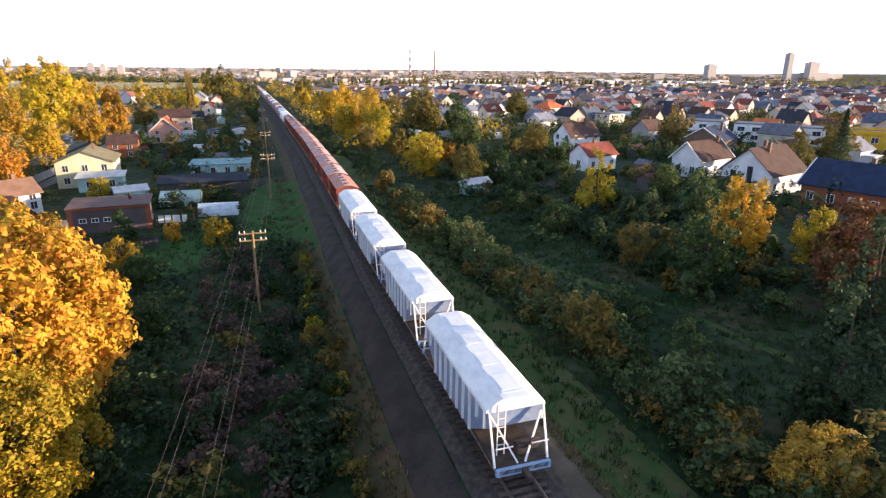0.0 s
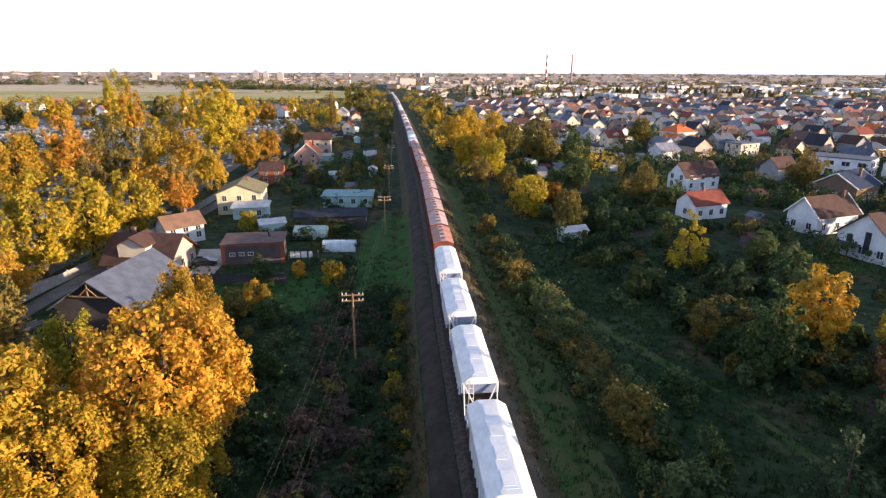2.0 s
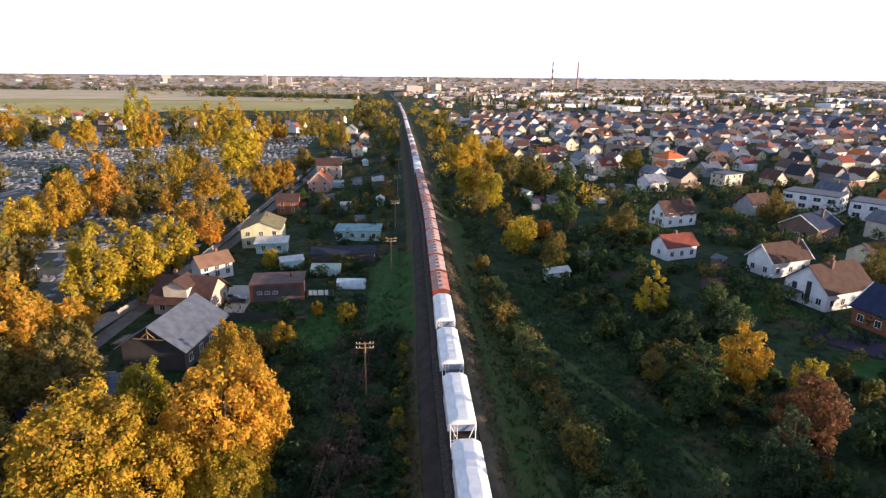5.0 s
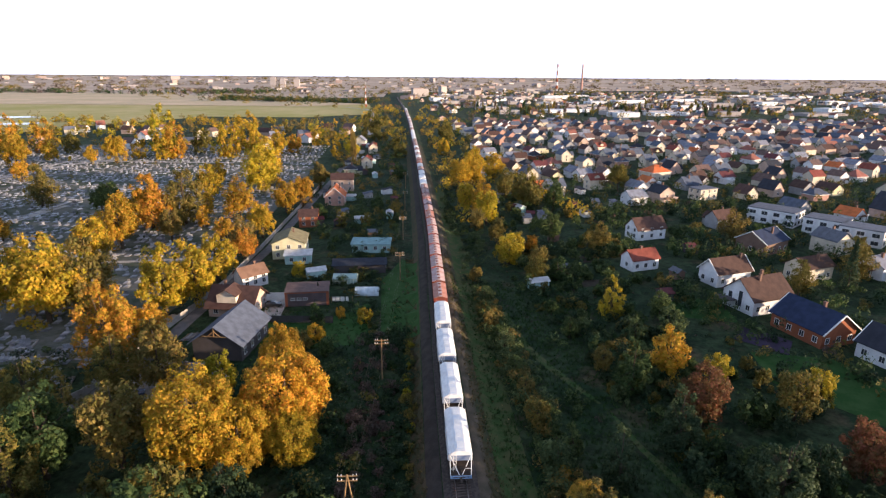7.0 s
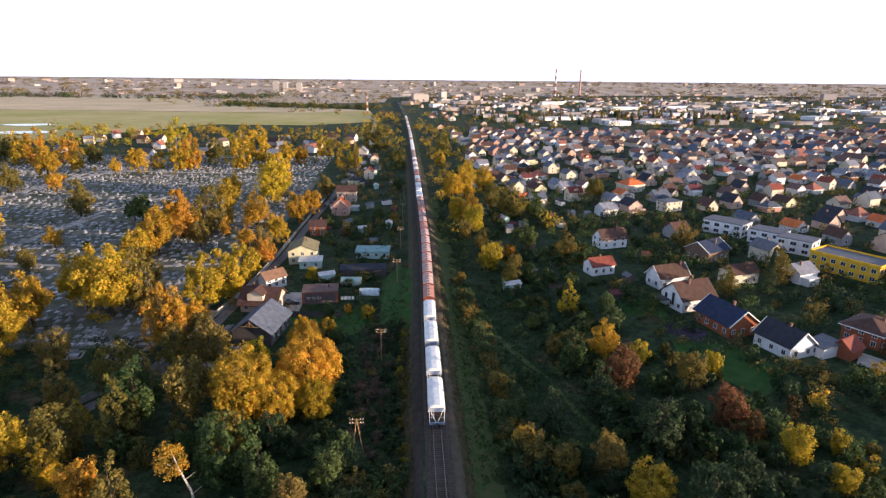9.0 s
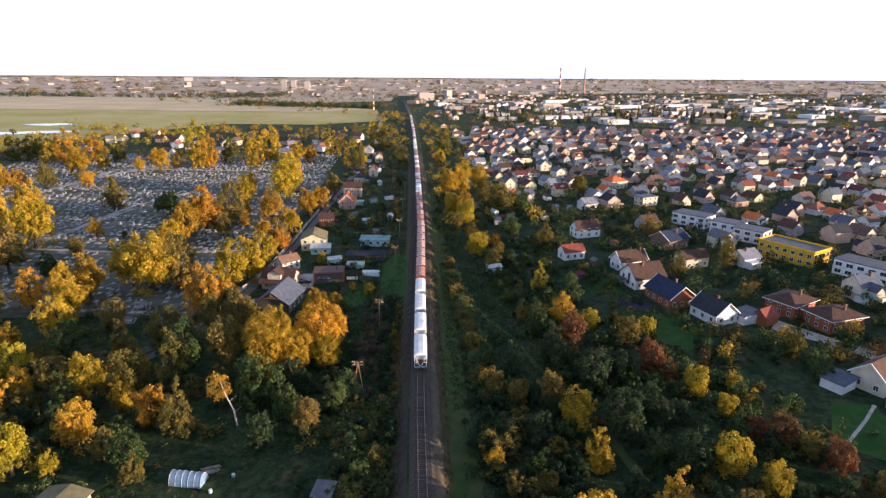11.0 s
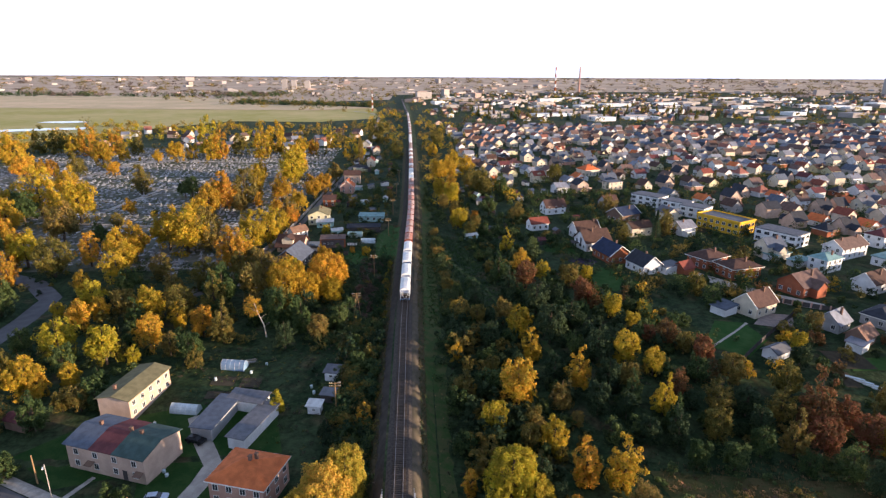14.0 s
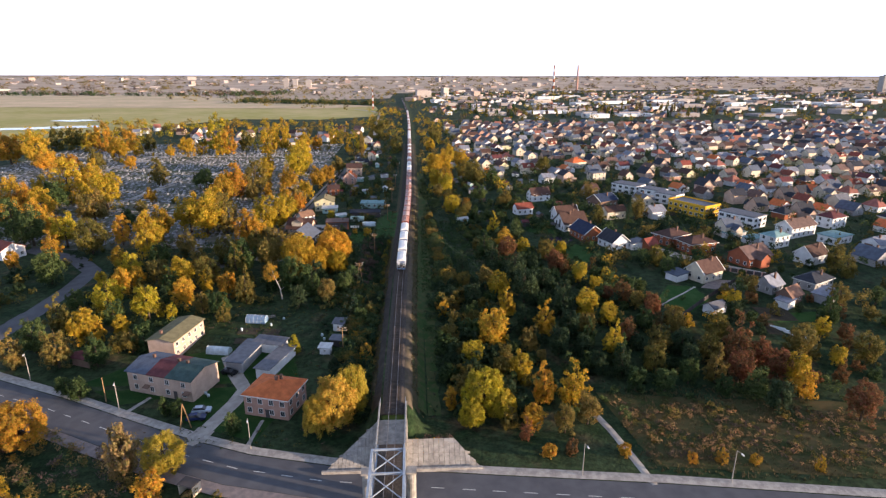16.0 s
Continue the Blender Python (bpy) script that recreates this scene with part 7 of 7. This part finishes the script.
def street_lamp(x, y, h, turn, concrete=False):
    p = thing("street_lamp", pose(x, y, ground_z(x, y), 0, 0, turn), "tall grey street lamp on the grass verge", "street lamp", "street lamps")
    part("post", Shape().tube((0, 0, -0.2), (0, 0, h), 0.12, 0.07, 8).mesh("post", M["concrete"]), p)
    part("arm", Shape().tube((0, 0, h), (0, -1.3, h + 0.25), 0.05, 0.04).mesh("arm", M["concrete"]), p)
    part("lantern", Shape().box(0, -1.6, h + 0.18, 0.26, 0.7, 0.16).mesh("lantern", M["white"]), p)


for x, y, t in ((-64.8, -68.5, 25), (-94.3, -53.5, 25), (37.8, -96.2, 5), (66.2, -99.8, 5), (96, -104, 5), (-30, -84.5, 15)):
    street_lamp(x, y, 7.6, t)
wire_pole(-70, -64.2, 6.5, 0, 30, label="weathered wooden pole beside the pavement")
wire_pole(-46.5, -76.5, 6.5, 0, 30, True, label="braced wooden pole beside the driveway")

# ---- cars, greenhouses and small things ----


def car(x, y, turn, paint, label):
    c = thing("car", pose(x, y, ground_z(x, y) + 0.12, 0, 0, turn), label, "car")
    prof = [(-2.1, 0.3), (2.1, 0.3), (2.15, 0.7), (1.9, 0.85), (1.05, 0.95), (-1.95, 1.0), (-2.15, 0.75)]
    part("body", Shape().prism([(p[0], p[1]) for p in prof], 1, -0.86, 0.86).mesh("body", M[paint]), c)
    cab = Shape().add([(-1.9, -0.78, 0.98), (1.05, -0.78, 0.94), (1.05, 0.78, 0.94), (-1.9, 0.78, 0.98), (-1.45, -0.62, 1.46), (0.35, -0.62, 1.46), (0.35, 0.62, 1.46), (-1.45, 0.62, 1.46)], [[0, 1, 5, 4], [1, 2, 6, 5], [2, 3, 7, 6], [3, 0, 4, 7], [4, 5, 6, 7]])
    part("cabin_glass", cab.mesh("cabin_glass", M["glass"]), c, "dark car windows")
    part("roof", Shape().box(-0.55, 0, 1.45, 1.75, 1.2, 0.05).mesh("roof", M[paint]), c)
    for wx in (-1.3, 1.3):
        for wy in (-0.8, 0.8):
            part("wheel", Shape().tube((wx, wy - 0.1, 0.2), (wx, wy + 0.1, 0.2), 0.32, n=14).mesh("wheel", M["tyre"]), c)


car(-45.2, -70.0, 5, "car_pale", "pale blue hatchback parked on the driveway")
car(-45.4, -73.0, 5, "car_blue", "dark blue car parked on the driveway")
car(-43.9, -53.0, -20, "car_black", "black car parked by the garages")
car(-57.5, 40, 15, "car_blue", "dark car parked beside a garage")
car(-41, 82, 10, "car_black", "black car parked in a yard")


def tunnel(x, y, turn, W, L, h, material, label):
    t = thing("greenhouse", pose(x, y, ground_z(x, y), 0, 0, turn), label, "greenhouse")
    prof = [(math.cos(math.pi * k / 10) * W / 2, math.sin(math.pi * k / 10) * h) for k in range(11)]
    part("film", Shape().prism([(a, b - 0.05) for a, b in prof], 1, -L / 2, L / 2).mesh("film", material), t)
    for k in range(6):
        yy = -L / 2 + L * k / 5
        hoop = Shape()
        for (a, b), (c, d) in zip(prof, prof[1:]):
            hoop.tube((a * 1.02, yy, b * 1.02 - 0.05), (c * 1.02, yy, d * 1.02 - 0.05), 0.03, n=4)
        part("hoop", hoop.mesh("hoop", M["white"]), t)


tunnel(-50, -42, 80, 2.6, 6.5, 1.9, M["poly"], "small white polytunnel in a garden")
tunnel(-44, -24, 80, 3.0, 6.2, 2.2, M["polyblue"], "blue-grey polytunnel in a garden")
tunnel(-17.5, 90, 87, 3.4, 6.4, 2.0, M["poly"], "pale polytunnel beside the fence")
gh = thing("glasshouse", pose(-24.3, 99.6, ground_z(-24, 99), 0, 0, -3), "pale green framed glasshouse", "greenhouse")
part("glazing", Shape().prism([(-2, 0), (2, 0), (2, 1.7), (0, 2.6), (-2, 1.7)], 0, -3.4, 3.4).mesh("glazing", mat("pale_glazing", (0.4, 0.52, 0.46), (0.3, 0.42, 0.38), 1, 0.3)), gh)
for k in range(9):
    part("bar", Shape().box(-3.4 + 0.85 * k, -2.03, 0, 0.07, 0.07, 1.7).mesh("bar", M["white"]), gh)
for label, a, b, dark in (("dark board fence behind a terrace", (123.5, -1.4), (87, -32), True), ("iron fence between brick posts", (121, 7), (136, -3), False)):
    fe = thing("fence", pose(0, 0, 0), label, "fence")
    n = int(math.dist(a, b) / 2.4)
    ang = math.degrees(math.atan2(b[1] - a[1], b[0] - a[0]))
    for k in range(n + 1):
        x, y = a[0] + (b[0] - a[0]) * k / n, a[1] + (b[1] - a[1]) * k / n
        z = ground_z(x, y)
        part("post", Shape().box(0, 0, -0.3, 0.4 if not dark else 0.14, 0.4 if not dark else 0.14, 2.1).mesh("post", WALL["pink"] if not dark else WALL["dark"]), fe, m=pose(x, y, z, 0, 0, ang))
        if k < n:
            part("panel", Shape().box(1.2, 0, 0.1, 2.1, 0.05, 1.5).mesh("panel", WALL["dark"]), fe, m=pose(x, y, z, 0, 0, ang))
# the tall spruce beside a grey house
sp = thing("spruce_tree", pose(111.4, 79.5, ground_z(111, 79)), "tall dark green spruce in a garden", "tree")
part("trunk", Shape().tube((0, 0, -0.3), (0, 0, 13.5), 0.22, 0.03, 8).mesh("trunk", M["bark"]), sp)
rs = np.random.default_rng(4)
hh = rs.uniform(0, 1, 2600) ** 0.75
an, rr = rs.uniform(0, 6.283, 2600), (1 - hh) * (0.75 + 0.25 * np.sin(hh * 75)) * rs.uniform(0.55, 1.0, 2600) * 3.4 + 0.1
pc = np.stack([np.cos(an) * rr, np.sin(an) * rr, 1.0 + 13 * hh - rr * 0.25], 1)
part("crown", leaf_mesh("crown", leaf_cloud(rs, pc, np.stack([np.cos(an), np.sin(an), 0.5 + 0 * an], 1), 0.24), LEAF["hedge"]), sp)
fence = thing("fence", pose(0, 0, 0), "dark board fence across the garden", "fence")
for k in range(28):
    x = -41 + k * 0.6
    part("board", Shape().box(x, 72.4 - k * 0.05, ground_z(x, 72) - 0.1, 0.55, 0.06, 1.9).mesh("board", WALL["dark"]), fence)
for x, y, w, d in ((-45, -30, 6, 4), (-38, -31, 5, 4), (-44, -36, 7, 3), (118, -30, 10, 8), (112, -38, 4, 6), (44, 90, 7, 5), (50, 110, 6, 6)):
    patch("garden_bed", [(x - w / 2, y - d / 2), (x + w / 2, y - d / 2 - 0.6), (x + w / 2, y + d / 2 - 0.6), (x - w / 2, y + d / 2)], M["rose"], 0.09, "dark dug garden bed", "garden bed")
for x, y in ((114.2, -38), (115.4, -39.5), (116.6, -41), (117.8, -42.5)):
    t = thing("cold_frame", pose(x, y, ground_z(x, y), 0, 0, -40), "white glazed cold frame in a garden bed", "cold frame", "cold frames")
    part("frame", Shape().box(0, 0, 0, 4.2, 1.0, 0.35).mesh("frame", M["white"]), t)
    part("glass", Shape().box(0, 0, 0.35, 4.0, 0.85, 0.03).mesh("glass", M["poly"]), t)
line = thing("washing_line", pose(0, 0, 0), "washing line hung with pale laundry", "washing line")
part("rope", Shape().tube((-26.5, 84.2, -2.2), (-21, 84.0, -2.2), 0.02, n=4).mesh("rope", M["wire"]), line)
for x in (-26.5, -21):
    part("post", Shape().tube((x, 84.1, -4.0), (x, 84.1, -2.1), 0.05).mesh("post", M["polewood"]), line)
for x, w in ((-25.8, 0.8), (-24.8, 0.9), (-23.6, 1.1), (-22.4, 0.7)):
    part("sheet", Shape().box(x, 84.1, -3.4, w, 0.05, 1.2).mesh("sheet", M["white"]), line)
box = thing("bus_shelter", pose(-38, -97, ground_z(-38, -97), 0, 0, -20), "small pale open-topped roadside shelter, its shaded inside a dark lid", "shelter")
part("wall", Shape().box(0, 1.1, 0, 3.2, 0.14, 2.3).box(-1.55, 0, 0, 0.14, 2.2, 2.3).box(1.55, 0, 0, 0.14, 2.2, 2.3).mesh("wall", WALL["cream"]), box)
# added dark lid stands for the shaded interior of the open top
part("roof", Shape().box(0, 0, 2.3, 3.5, 2.5, 0.12).box(0, 0, 2.42, 2.9, 1.9, 0.02).mesh("roof", WALL["dark"]), box)

def timber_pile(x, y, turn, n, label):
    t = thing("timber_pile", pose(x, y, ground_z(x, y), 0, 0, turn), label, "timber pile")
    rnd = random.Random(int(x * 7 + y))
    for k in range(n):
        part("board", Shape().box(rnd.uniform(-0.3, 0.3), -1 + 0.32 * (k % 7) + rnd.uniform(-0.05, 0.05), 0.1 * (k // 7), rnd.uniform(2.6, 4.2), 0.26, 0.08, rnd.uniform(-0.08, 0.08)).mesh("board", M["concrete"] if k % 3 == 0 else M["polewood"] if k % 5 == 0 else M["chassis_pale"]), t)


timber_pile(-57, 56.5, 60, 28, "pale stacked boards beside the grey house")
timber_pile(-56, 65, 75, 24, "heap of pale boards and slabs by the lane")
timber_pile(-54, 52, 10, 18, "low stack of weathered boards behind a garage")
timber_pile(-41, -21, 20, 12, "small pile of boards in a garden")
for x, y, s in ((-47, -30, 0.9), (-39, -27, 0.7), (-36, -23, 0.6), (-33.5, -36, 0.6), (-21.5, -36.5, 0.8), (-22.5, -34, 0.7), (-55, -47, 0.9), (-47, -62, 0.6), (-46, -63.2, 0.6)):
    t = thing("water_barrel", pose(x, y, ground_z(x, y)), "pale plastic water barrel in a garden", "barrel", "water barrels")
    part("drum", Shape().tube((0, 0, 0), (0, 0, s), 0.32, 0.34, 12).tube((0, 0, s), (0, 0, s + 0.05), 0.36, 0.3, 12).mesh("drum", M["poly"]), t)
# sleepers that lie free of the train
sleeper = Shape().box(0, 0, -0.1, 2.6, 0.24, 0.13).mesh("sleeper", M["sleeper"])
for k in range(300):
    y = -80 + k * 0.53
    part("sleeper", sleeper, railway, m=pose(track_x(y), y, 0))
